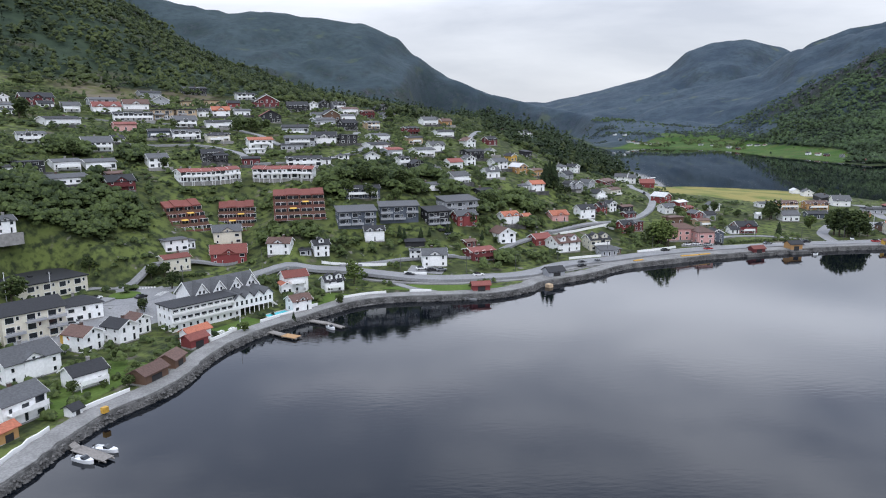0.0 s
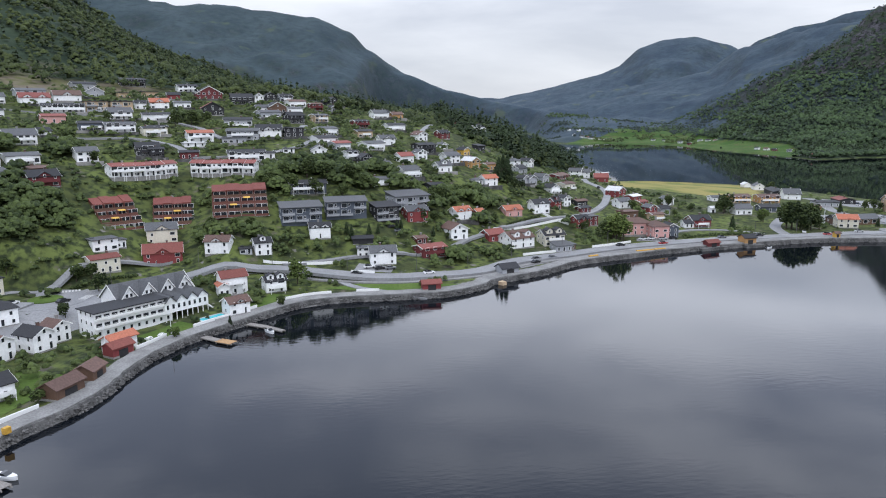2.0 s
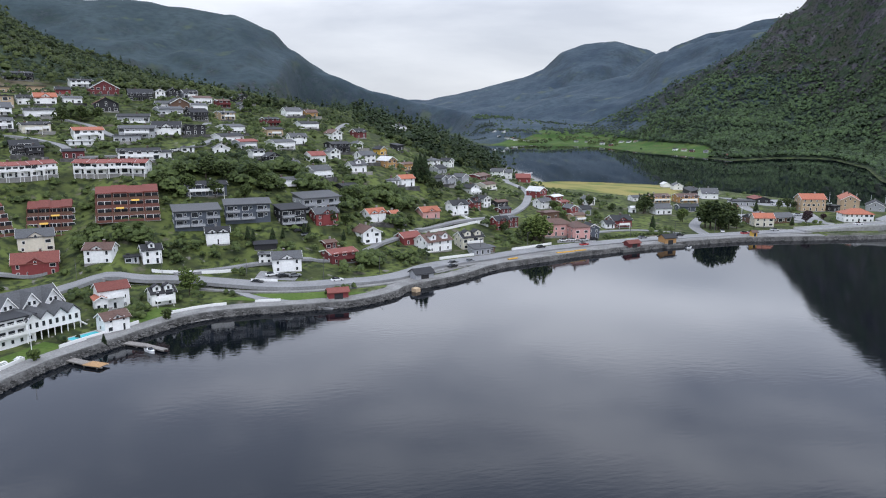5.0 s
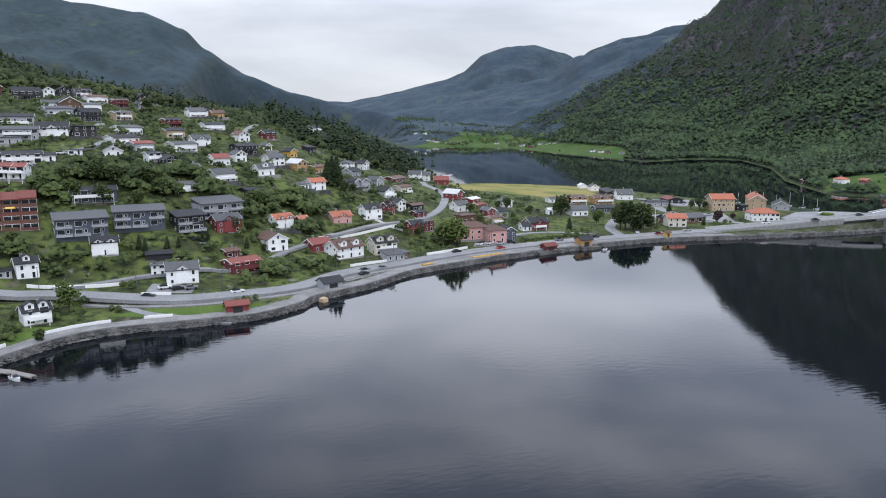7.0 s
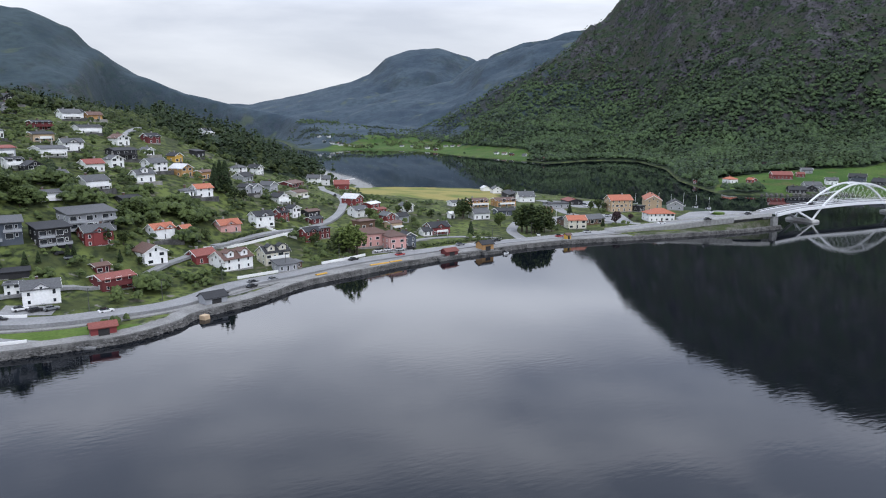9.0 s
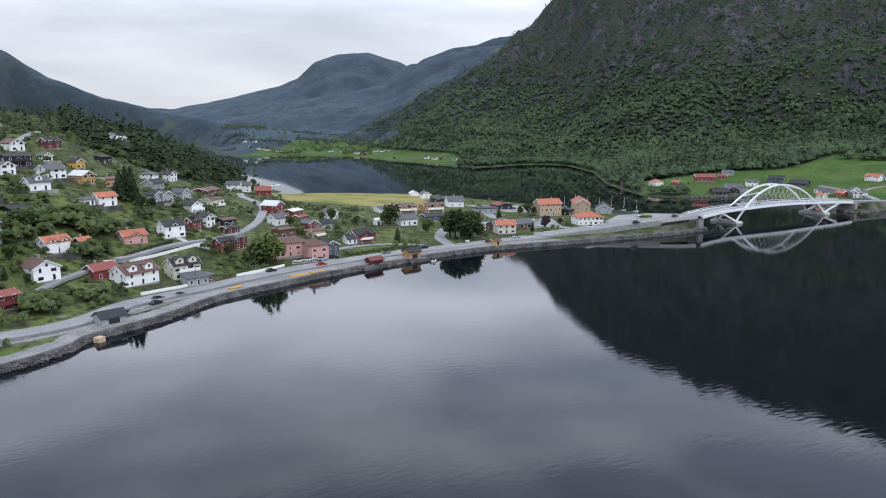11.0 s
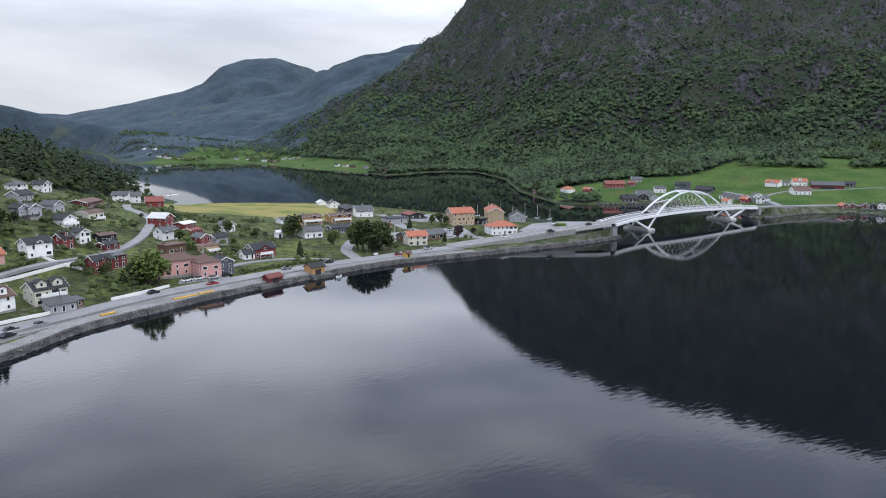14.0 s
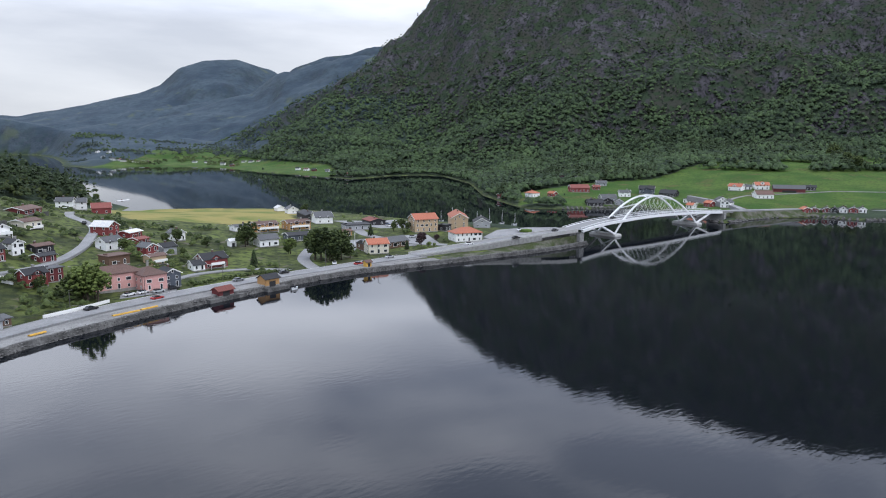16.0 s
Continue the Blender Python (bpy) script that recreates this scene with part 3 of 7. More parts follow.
def house(x, y, face, w, d, floors, wall, roof, style="", base=0.0, label="", seed=0):
    """A dwelling that faces the way given in degrees (0: towards -y), with its foundation, walls, roof, windows, door and trimmings.
    style: g gable to the front, h hipped, f flat, m single slope, d dormer, c cross gable, b balcony, t terrace deck, x no foundation, s shed, z low-pitched."""
    rnd = random.Random(seed * 7919 + 13)
    z = ground_at(x, y) + base
    PLOTS.append((x, y, max(w, d) * .62))
    kind = "shed" if "s" in style else "boathouse" if "q" in style else "house"
    if not label:
        shape = "flat-roofed" if "f" in style else "gabled" if "h" not in style else "hipped"
        label = f"{PAINT[wall][0]} {'one' if floors < 1.4 else 'two' if floors < 2.6 else 'three'}-storey wooden {kind} with a {shape} {TILE[roof][0]} roof"
    root = thing(kind, pose(x, y, z, 0, 0, face), label, kind, "houses of the town" if kind == "house" else "")
    h = floors * 2.45 + .2
    axis = 1 if "g" in style else 0
    span = w if axis else d
    rise = span / 2 * (.26 if "z" in style else .54 if "s" not in style else .55)
    if "x" not in style:
        g = Geo()
        drop = 3.2 if z > 8 else 1.2
        g.box(-w / 2 - .04, w / 2 + .04, -d / 2 - .04, d / 2 + .04, -drop, .55)
        part("foundation", g, M_FOOT, root)
    g = Geo()
    lo = .55 if "x" not in style else -.8
    if "f" in style or "h" in style:
        g.box(-w / 2, w / 2, -d / 2, d / 2, lo, h)
    elif "m" in style:
        g.run([(-d / 2, lo), (d / 2, lo), (d / 2, h + d * .16), (-d / 2, h)], -w / 2, w / 2, 0)
    else:
        g.run([(-span / 2, lo), (span / 2, lo), (span / 2, h), (0, h + rise), (-span / 2, h)], -(d if axis else w) / 2, (d if axis else w) / 2, axis)
    part("wall", g, M_WALL[wall], root)
    g = Geo()
    if "f" in style:
        g.box(-w / 2 - .45, w / 2 + .45, -d / 2 - .55, d / 2 + .45, h, h + .3)
        g.box(-w / 2 + .6, -w / 2 + 1.8, 0, 1, h + .3, h + .8)
    elif "m" in style:
        g.run([(-d / 2 - .6, h - .1), (d / 2 + .5, h + d * .16 + .08), (d / 2 + .5, h + d * .16 + .3), (-d / 2 - .6, h + .12)], -w / 2 - .5, w / 2 + .5, 0)
    elif "h" in style:
        o, r = .5, min(w, d) / 2 * .55
        a, b, c = w / 2 + o, d / 2 + o, max(w - d, .6) / 2
        g.box(-a, a, -b, b, h - .05, h + .15)
        g.add([(-a, -b, h + .15), (a, -b, h + .15), (a, b, h + .15), (-a, b, h + .15), (-c, 0, h + r), (c, 0, h + r)], [(0, 1, 5, 4), (2, 3, 4, 5), (1, 2, 5), (3, 0, 4)])
    else:
        gable_roof(g, w, d, h, rise, axis)
    part("roof", g, M_ROOF[roof], root, f"{TILE[roof][0]} roof")
    if not set("fmhsq") & set(style):
        k = rise / (span / 2)
        e, end = span / 2 + .5, (d if axis else w) / 2 + .5
        for s0, s1 in ((-end - .06, -end), (end, end + .06)):
            g = Geo()
            g.run([(-e, h - .5 * k - .14), (0, h + rise - .14), (e, h - .5 * k - .14), (e, h - .5 * k + .2), (0, h + rise + .2), (-e, h - .5 * k + .2)], s0, s1, axis)
            part("bargeboard", g, M_TRIM if wall not in "K" else M_WALL["K"], root)
    # Dormer or cross gable on the front slope.
    if "d" in style or "c" in style:
        g, panes = Geo(), []
        dw, dh = (min(3.0, w * .32), 1.5) if "d" in style else (min(4.6, w * .42), rise * .75)
        for cx in ((-w * .24, w * .24) if "2" in style else (0,)):
            y0, y1 = -d / 2 + (.6 if "d" in style else -.25), 0
            zz = h + (rise * .30 if "d" in style else 0)
            pr = dw / 2 * .62
            g.run([(cx - dw / 2, zz - .6 if "d" in style else .8), (cx + dw / 2, zz - .6 if "d" in style else .8), (cx + dw / 2, zz + (dh if "d" in style else .2)),
                   (cx, zz + (dh if "d" in style else .2) + pr), (cx - dw / 2, zz + (dh if "d" in style else .2))], y0, y1, 1)
            t, e = zz + (dh if "d" in style else .2), dw / 2 + .35
            g.run([(cx - e, t - .35 * .62), (cx, t + pr), (cx + e, t - .35 * .62), (cx + e, t - .35 * .62 + .2), (cx, t + pr + .2), (cx - e, t - .35 * .62 + .2)], y0 - .35, y1, 1, 1)
            panes.append((cx, y0 - .02, zz + .25 if "d" in style else zz - .5))
        dormer = part("dormer" if "d" in style else "cross_gable", g, (M_WALL[wall], M_ROOF[roof]), root)
        for place in panes:
            window("small", dormer, *place)
    if z > 14 and kind == "house" and seed % 5 < 3 and not 300 <= seed < 320 and "x" not in style and y < 560:
        # A levelled yard in front, held by a stone wall.
        g = Geo()
        out, wide = rnd.uniform(2.2, 3.6), w / 2 + rnd.uniform(.6, 2.2)
        g.box(-wide, wide, -d / 2 - out, -d / 2 - .05, -3.4, .42)
        g.box(-wide, wide, -d / 2 - out - .3, -d / 2 - out, -3.4, .8, 1)
        part("terrace", g, (M_GRAVEL if seed % 2 else M_PLANK, M_STONE if seed % 3 else M_FOOT), root, "levelled yard behind a stone retaining wall")
    if "s" not in style and "q" not in style:
        # Windows, storey by storey.
        for s in range(max(1, int(floors + .3))):
            zz = s * 2.45 + 1.2
            n = max(2, int(w / rnd.choice((2.5, 2.9, 3.3))))
            for i in range(n):
                cx = (i + .5) / n * w - w / 2
                if s == 0 and i == n // 2:
                    window("door", root, cx, -d / 2 - .02, .55, name="door")
                    continue
                window(rnd.choice(("small", "wide", "small", "tall") if "b" not in style else ("wide", "wide", "big", "small")), root, cx, -d / 2 - .02, zz - .25)
            m = max(1, int(d / 3.6))
            for side in (-1, 1):
                for i in range(m):
                    window("small", root, side * (w / 2 + .02), (i + .5) / m * d - d / 2, zz, 90 * side)
        if "g" in style:
            window("small", root, 0, -d / 2 - .02, h + .1)
        elif not set("fmh") & set(style) and rise > 1.8:
            for side in (-1, 1):
                window("small", root, side * (w / 2 + .02), 0, h + .05, 90 * side)
        if not set("fm") & set(style):
            g = Geo()
            cx, cy = (rnd.uniform(-.25, .25) * w, rnd.uniform(.2, .8)) if not axis else (rnd.uniform(.2, .8), rnd.uniform(-.2, .2) * d)
            g.box(cx - .35, cx + .35, cy - .35, cy + .35, h + rise * .5, h + rise + .95)
            chimney = part("chimney", g, M_ROOF["b"] if rnd.random() < .5 else M_FOOT, root)
            g = Geo()
            g.box(cx - .45, cx + .45, cy - .45, cy + .45, h + rise + .95, h + rise + 1.07)
            part("cap", g, M_FOOT, chimney)
        if "b" in style:
            g = Geo()
            zz, bw = (floors - 1) * 2.45 + .5 if floors > 1.4 else .5, w * rnd.uniform(.55, .95)
            g.box(-bw / 2, bw / 2, -d / 2 - 1.9, -d / 2 - .01, zz - .15, zz)
            paint = M_WALL[wall] if wall in "WKD" else M_TRIM
            balcony = part("balcony", g, paint, root)
            g = Geo()
            g.box(-bw / 2, bw / 2, -d / 2 - 1.9, -d / 2 - 1.82, zz, zz + 1.0)
            part("railing", g, paint, balcony)
            for px in (-bw / 2 + .1, bw / 2 - .1):
                g = Geo()
                g.box(px - .08, px + .08, -d / 2 - 1.8, -d / 2 - 1.64, -1.2, zz - .15)
                part("post", g, paint, balcony)
    else:
        g = Geo()
        g.box(-w * .22, w * .22, -d / 2 - .06, -d / 2 - .01, -.1, min(2.1, h - .3))
        part("door", g, M_DARK, root)
    return root

# ================= roads, quay and bridge =================
def smooth_line(points, step=3.0):
    """A curve through the points, with a place every few metres."""
    p = [Vector(q) for q in points]
    p = [p[0] * 2 - p[1]] + p + [p[-1] * 2 - p[-2]]
    out = []
    for i in range(1, len(p) - 2):
        n = max(1, int((p[i + 1] - p[i]).length / step))
        for k in range(n):
            t = k / n
            out.append(.5 * (2 * p[i] + (p[i + 1] - p[i - 1]) * t + (2 * p[i - 1] - 5 * p[i] + 4 * p[i + 1] - p[i + 2]) * t * t
                             + (3 * p[i] - p[i - 1] - 3 * p[i + 1] + p[i + 2]) * t ** 3))
    return out + [p[-2]]


def sideways(line, i):
    d = line[min(i + 1, len(line) - 1)] - line[max(i - 1, 0)]
    return Vector((-d.y, d.x, 0)).normalized()


ROADS = []


def ribbon(name, points, width, mat, lift=.14, skirt=1.2, label="", category="road", shift=0.0, step=3.0, parent=None):
    """A strip that lies on the ground (points x, y) or at its own heights (points x, y, z), with sides going down."""
    level = len(points[0]) == 3
    line = smooth_line([(*q, 0) if not level else q for q in points], step)
    co = []
    if not level:
        across = np.array([[(q + sideways(line, i) * (shift + k * width)).xy for k in (-.5, -.25, 0, .25, .5)] for i, q in enumerate(line)])
        tops = height(across[..., 0].ravel(), across[..., 1].ravel()).reshape(-1, 5).max(1)
        ROADS.extend((q.x, q.y, width / 2 + 1.2) for q in line)
    for i, q in enumerate(line):
        s = sideways(line, i)
        a, b = q + s * (shift + width / 2), q + s * (shift - width / 2)
        z = (q.z if level else tops[i]) + lift
        co += [(*a.xy, z - skirt), (*a.xy, z), (*b.xy, z), (*b.xy, z - skirt)]
    ob = grid_mesh(name, np.array(co), len(line), 4, mat, smooth=False)
    if parent:
        ob.parent = parent
    elif label:
        tagged(ob, label, category, kind="structure")
    return ob


MAIN = [(-92, 253), (-82, 260), (-61, 273), (-37, 278), (-18, 279), (7, 274.5), (27, 276), (49, 286), (67, 301), (92, 314), (121, 327), (155, 337),
        (190, 343.5), (214, 345.5), (246, 348), (270, 348)]
RAMP = [(268, 348.5, 2.7), (290, 348, 3.5), (312, 344.5, 5.0), (328, 341.5, 6.2), (342, 338.5, 7.1)]
SPAN = [(342, 338.5, 7.1), (354, 335.8, 7.9), (366, 334.5, 8.4)]
DECK = [(366, 334.5, 8.4), (388, 341, 8.8), (411, 345, 9.1), (456, 346.5, 9.7), (503, 345.5, 8.6), (531, 343, 7.4)]
LANES = [([(-92, 251), (-84, 246), (-76, 238), (-72, 232)], 5, "street"), 
         ([(-104, 243), (-106, 236), (-112, 226), (-120, 216), (-134, 204)], 6, "street"), ([(-112, 226), (-104, 217), (-96, 206), (-100, 194), (-108, 182), (-118, 170)], 5, "street"),
         ([(-115, 252), (-107, 259), (-97, 272), (-86, 283), (-70, 292)], 4, "street"), ([(-78, 365), (-55, 375), (-32, 388), (-24, 402)], 4, "lane"), ([(-70, 402), (-52, 407), (-34, 425), (-31, 442)], 4, "lane"),
         ([(66, 340), (89, 357), (113, 372), (128, 388), (141, 411), (153, 448), (150, 476), (158, 510)], 4.2, "lane"), ([(-29, 284), (-7, 291), (24, 298), (48, 320), (66, 340)], 3.2, "lane"),
         ([(35, 462), (42, 490), (50, 520)], 3.5, "lane"), ([(-140, 370), (-112, 382), (-90, 380), (-78, 365)], 4, "lane"), ([(-195, 418), (-150, 425), (-100, 430), (-70, 402)], 4, "lane"),
         ([(214, 346), (216, 356), (222, 372), (240, 392), (262, 405)], 5.5, "lane"), ([(150, 352), (168, 362), (190, 362), (205, 352)], 3.5, "lane"), ([(300, 362), (285, 380), (280, 410), (300, 440), (330, 452)], 6, "lane"),
         ([(24, 254), (12, 258), (0, 264), (-8, 272)], 3, "lane")]
road = ribbon("road", MAIN, 8.2, M_ASPHALT, label="two-lane asphalt road along the quay", step=4)
for shift in (-3.6, 3.6):
    ribbon("edge_line", MAIN, .22, M_PAINTED, .17, .02, shift=shift, parent=road, step=4)
ribbon("centre_line", MAIN, .18, M_PAINTED, .17, .02, parent=road, step=4)
cycleway = ribbon("pavement", MAIN[4:], 2.4, M_GRAVEL, .2, .5, "pale pavement beside the road", "pavement", shift=-5.6, step=4)
for points, width, what in LANES:
    ribbon(what, points, width, M_ASPHALT, .12, 1.0, f"narrow asphalt {what} between houses", "road")

# Roundabout: ring of asphalt, kerb and grass island.
def disc(name, x, y, z, r, mat, lift, label, inner=0.0, parent=None):
    a = np.radians(np.arange(0, 360, 12))
    rows = [(r, -.8), (r, lift)] + ([(inner, lift)] if inner else [(.01, lift + .5 * (mat == M_GROUND))])
    co = np.array([(x + q * math.cos(t), y + q * math.sin(t), z + h) for q, h in rows for t in a])
    ob = grid_mesh(name, co, len(rows), len(a), mat, closed=True, smooth=False)
    if parent:
        ob.parent = parent
    else:
        tagged(ob, label, "road", kind="structure")
    return ob


zr = ground_at(-100, 248)
disc("roundabout", -100, 248, zr, 13.5, M_ASPHALT, .2, "asphalt roundabout with a grass island")
M_LAWN = material("lawn", (0.075, 0.125, 0.026), 0.95, grain=.25, size=.8, second=(0.10, 0.15, 0.035), patch=6, bump=.3, spec=.15)
disc("traffic_island", -100, 248, zr, 5.2, M_LAWN, .5, "round grass island with a kerb")
for cx, cy, turn in ((-96, 259, 20), (-88, 250, 80), (-108, 238, 30)):
    g = Geo()
    for i in range(6):
        g.box(-3 + i, -2.45 + i, -1.3, 1.3, 0, .03)
    ob = new("crossing", g.mesh("crossing", M_PAINTED))
    ob.matrix_world = pose(cx, cy, zr + .24, 0, 0, turn)
    tagged(ob, "white painted pedestrian crossing stripes", "crossing", kind="structure")

# Lawns and car parks as thin sheets.
def patch_sheet(name, corners, mat, lift, label):
    """A flat-lying patch that follows the ground between four corners."""
    a, b, c, d = (Vector(q) for q in corners)
    n = 14
    co = []
    for i in range(n):
        for j in range(n):
            q = a.lerp(b, j / (n - 1)).lerp(d.lerp(c, j / (n - 1)), i / (n - 1))
            co.append((q.x, q.y, 0))
    co = np.array(co)
    co[:, 2] = height(co[:, 0], co[:, 1]) + lift
    if mat is not M_LAWN:
        ROADS.extend((x, y, 3.0) for x, y, _ in co[::3])
    return tagged(grid_mesh(name, co, n, n, mat), label, name.replace("_", " "), kind="structure")


patch_sheet("lawn", [(-70, 205), (-63, 201), (-43, 222), (-54, 229)], M_LAWN, .1, "mown hotel lawn above the promenade")
patch_sheet("lawn", [(-96, 152), (-78, 150), (-68, 185), (-82, 192)], M_LAWN, .1, "mown garden lawn behind a white wall")
patch_sheet("lawn", [(-38, 240), (-28, 246), (-20, 256), (-30, 258)], M_LAWN, .1, "mown garden lawn")
patch_sheet("lawn", [(-12, 264), (14, 258), (38, 266), (4, 270)], M_LAWN, .12, "long grass slope below the road")
patch_sheet("car_park", [(-121, 203), (-98, 198), (-76, 236), (-92, 262)], M_ASPHALT, .12, "asphalt car park")
patch_sheet("car_park", [(58, 288), (66, 290), (88, 306), (80, 309)], M_GRAVEL, .13, "grey gravel car park beside the quay road")
patch_sheet("car_park", [(132, 338.5), (152, 340), (154, 345), (134, 344)], M_ASPHALT, .13, "asphalt forecourt")
patch_sheet("car_park", [(-2, 281), (12, 279), (14, 284), (0, 287)], M_ASPHALT, .13, "asphalt forecourt")
patch_sheet("car_park", [(250, 372), (300, 368), (310, 392), (258, 396)], M_ASPHALT, .12, "asphalt yard")
patch_sheet("car_park", [(300, 420), (346, 415), (346, 470), (300, 475)], M_ASPHALT, .12, "asphalt marina yard")

# Quay: stone slope, promenade, white garden wall.
QUAY = [(x, y, 0) for x, y in SHORE_TOWN[2:]]
quay_line = smooth_line(QUAY, 2.5)


def along_shore(name, profile, mat, label, category, a=0, b=None):
    co, part_line = [], quay_line[a:b]
    for i, q in enumerate(part_line):
        s = sideways(part_line, i)
        co += [(*(q + s * (o + .3 * math.sin(q.x * 1.7 + o) * math.cos(q.y * 1.3))).xy, z) for o, z in profile]
    return tagged(grid_mesh(name, np.array(co), len(part_line), len(profile), mat, smooth=False), label, category, kind="structure")


along_shore("sea_wall", [(-.9, -1.2), (-.35, .1), (.05, .9), (.35, 1.75), (.9, 1.98), (1.0, 1.2)], M_STONE, "sloping rubble stone sea wall", "wall")
promenade = along_shore("promenade", [(.7, 1.4), (.7, 2.1), (5.9, 2.16), (5.9, 1.4)], M_GRAVEL, "grey promenade along the sea wall", "pavement", 0, 176)
for a, b in ((5, 16), (18, 23), (36, 41), (43, 53), (55, 62), (64, 68)):
    along_shore("garden_wall", [(6.4, 1.4), (6.4, 2.85), (6.7, 2.85), (6.7, 1.4)], M_TRIM, "low whitewashed garden wall along the promenade", "wall", a, b)

rng = np.random.default_rng(5)


def boulders(name, places, size, mat, label):
    """Many uneven stones in one object."""
    base = np.array([(1, 0, 0), (-1, 0, 0), (0, 1, 0), (0, -1, 0), (0, 0, 1), (0, 0, -1)], float)
    tri = np.array([(0, 2, 4), (2, 1, 4), (1, 3, 4), (3, 0, 4), (2, 0, 5), (1, 2, 5), (3, 1, 5), (0, 3, 5)])
    n = len(places)
    v = base[None] * rng.uniform(.6, 1.3, (n, 6, 1)) * (rng.uniform(*size, (n, 1, 1)) * np.array([1, 1, .75]))
    a = rng.uniform(0, 6.28, n)
    c, s = np.cos(a)[:, None], np.sin(a)[:, None]
    v = np.stack([v[..., 0] * c - v[..., 1] * s, v[..., 0] * s + v[..., 1] * c, v[..., 2]], -1) + places[:, None]
    return tris_object(name, v.reshape(-1, 3), (tri[None] + 6 * np.arange(n)[:, None, None]).reshape(-1, 3), mat, label, "stones")


def tris_object(name, co, tri, mat, label, category, smooth=False, kind="stuff"):
    me = bpy.data.meshes.new(name)
    me.vertices.add(len(co))
    me.vertices.foreach_set("co", np.ascontiguousarray(co, np.float32).ravel())
    me.loops.add(tri.size)
    me.loops.foreach_set("vertex_index", tri.ravel().astype(np.int32))
    me.polygons.add(len(tri))
    me.polygons.foreach_set("loop_start", np.arange(0, tri.size, 3, dtype=np.int32))
    me.polygons.foreach_set("use_smooth", np.full(len(tri), smooth))
    me.update(calc_edges=True)
    me.materials.append(mat)
    ob = new(name, me)
    return tagged(ob, label, category, kind=kind) if label else ob


k = rng.integers(0, len(quay_line) - 1, 5200)
broad = np.array([fade(quay_line[i].x, 45, 60) * fade(330 - quay_line[i].x, 0, 60) for i in k])
off = rng.uniform(-.55 - .6 * broad, .2 + 1.9 * broad)
spots = np.array([(*(quay_line[i].lerp(quay_line[i + 1], u) + sideways(quay_line, i) * o).xy, np.interp(o, [-1.1, -.4, .3, 2.2], [-.5, .05, 1.55, 1.95]))
                  for i, u, o in zip(k, rng.uniform(0, 1, 5200), off)])
boulders("riprap", spots, (.2, .55), M_ROCK, "grey rubble stones of the sea wall")
far_line = smooth_line([(x, y, 0) for x, y in SHORE_FAR[24:-2]], 4)
k = rng.integers(0, len(far_line) - 1, 2600)
spots = np.array([(*(far_line[i] + sideways(far_line, i) * o).xy, .2 + .5 * max(o, 0)) for i, o in zip(k, rng.uniform(-1, 2, 2600))])
boulders("riprap", spots, (.4, 1.4), M_ROCK, "grey rocks along the far shore")

# Bridgehead: ramp on a concrete wall, platform and roundabout, then the arch bridge.
ramp = ribbon("road", RAMP, 9.0, M_ASPHALT, 0, 7.5, "asphalt ramp up to the bridge on concrete walls")
M_BANK = material("rough_grass", (0.055, 0.072, 0.028), 0.95, grain=.4, size=.7, second=(0.15, 0.145, 0.125), patch=5, cover=.55, bump=.4, spec=.15)
M_GREY_WALL = material("weathered_concrete", (0.27, 0.27, 0.265), 0.9, grain=.3, size=1.2, bump=.2)
ribbon("road", SPAN, 9.0, M_ASPHALT, 0, 1.0, "asphalt road deck over a shaded opening")
ribbon("retaining_wall", RAMP, .4, M_GREY_WALL, .1, 7.2, "grey concrete retaining wall of the bridge ramp", "wall", shift=-4.75)
ribbon("parapet", RAMP, .3, M_CONCRETE, .85, .75, "white concrete parapet", "wall", shift=-4.65)
ribbon("parapet", SPAN, .3, M_CONCRETE, .85, 2.0, "white concrete parapet", "wall", shift=-4.65)
ribbon("parapet", SPAN, .3, M_CONCRETE, .75, 1.0, "white concrete parapet", "wall", shift=4.6)
abut = Geo()
abut.box(361, 366, 331.6, 340, 0, 7.4)
tagged(new("abutment", abut.mesh("abutment", M_GREY_WALL)), "grey concrete bridge abutment", "abutment", kind="structure")
# A grass bank between the sea wall and the ramp.
bank_co = []
for x in range(276, 370, 3):
    ry = float(np.interp(x, [q[0] for q in RAMP + SPAN], [q[1] for q in RAMP + SPAN])) - 5.0
    rz = float(np.interp(x, [q[0] for q in RAMP + SPAN], [q[2] for q in RAMP + SPAN])) - 2.6
    sy = float(np.interp(x, [250, 285, 301, 337, 373], [335, 331, 330, 327, 329])) + 2.2
    for u in (0, .15, .4, .7, 1, 1.02):
        bank_co.append((x, sy + (max(ry, sy + .5) - sy) * u, 0 if u > 1 else 1.6 + max(rz - 1.6, .4) * u ** .8))
tagged(grid_mesh("embankment", np.array(bank_co), len(range(276, 370, 3)), 6, M_BANK), "grass embankment below the bridge ramp", "embankment", kind="structure")
ribbon("parapet", RAMP, .3, M_CONCRETE, .75, 1.0, "white concrete parapet", "wall", shift=4.6)
g = Geo()
ringp = [(318, 349), (344, 344), (362, 342), (371, 340), (370, 350), (356, 360), (336, 362), (320, 356)]
g.add([(x, y, .5) for x, y in ringp] + [(x, y, 7.6 if x > 330 else 5.8) for x, y in ringp],
      [tuple(range(8, 16))] + [(i, (i + 1) % 8, 8 + (i + 1) % 8, 8 + i) for i in range(8)])
tagged(new("bridgehead", g.mesh("bridgehead", M_ASPHALT)), "raised asphalt bridgehead with concrete sides", "bridgehead", kind="structure")
disc("traffic_island", 347, 351, 7.8, 3.5, M_LAWN, .25, "small grass traffic island with a kerb")
bridge = thing("arch_bridge", pose(456, 346, 0), "white steel network arch bridge over the narrow sound", "bridge")


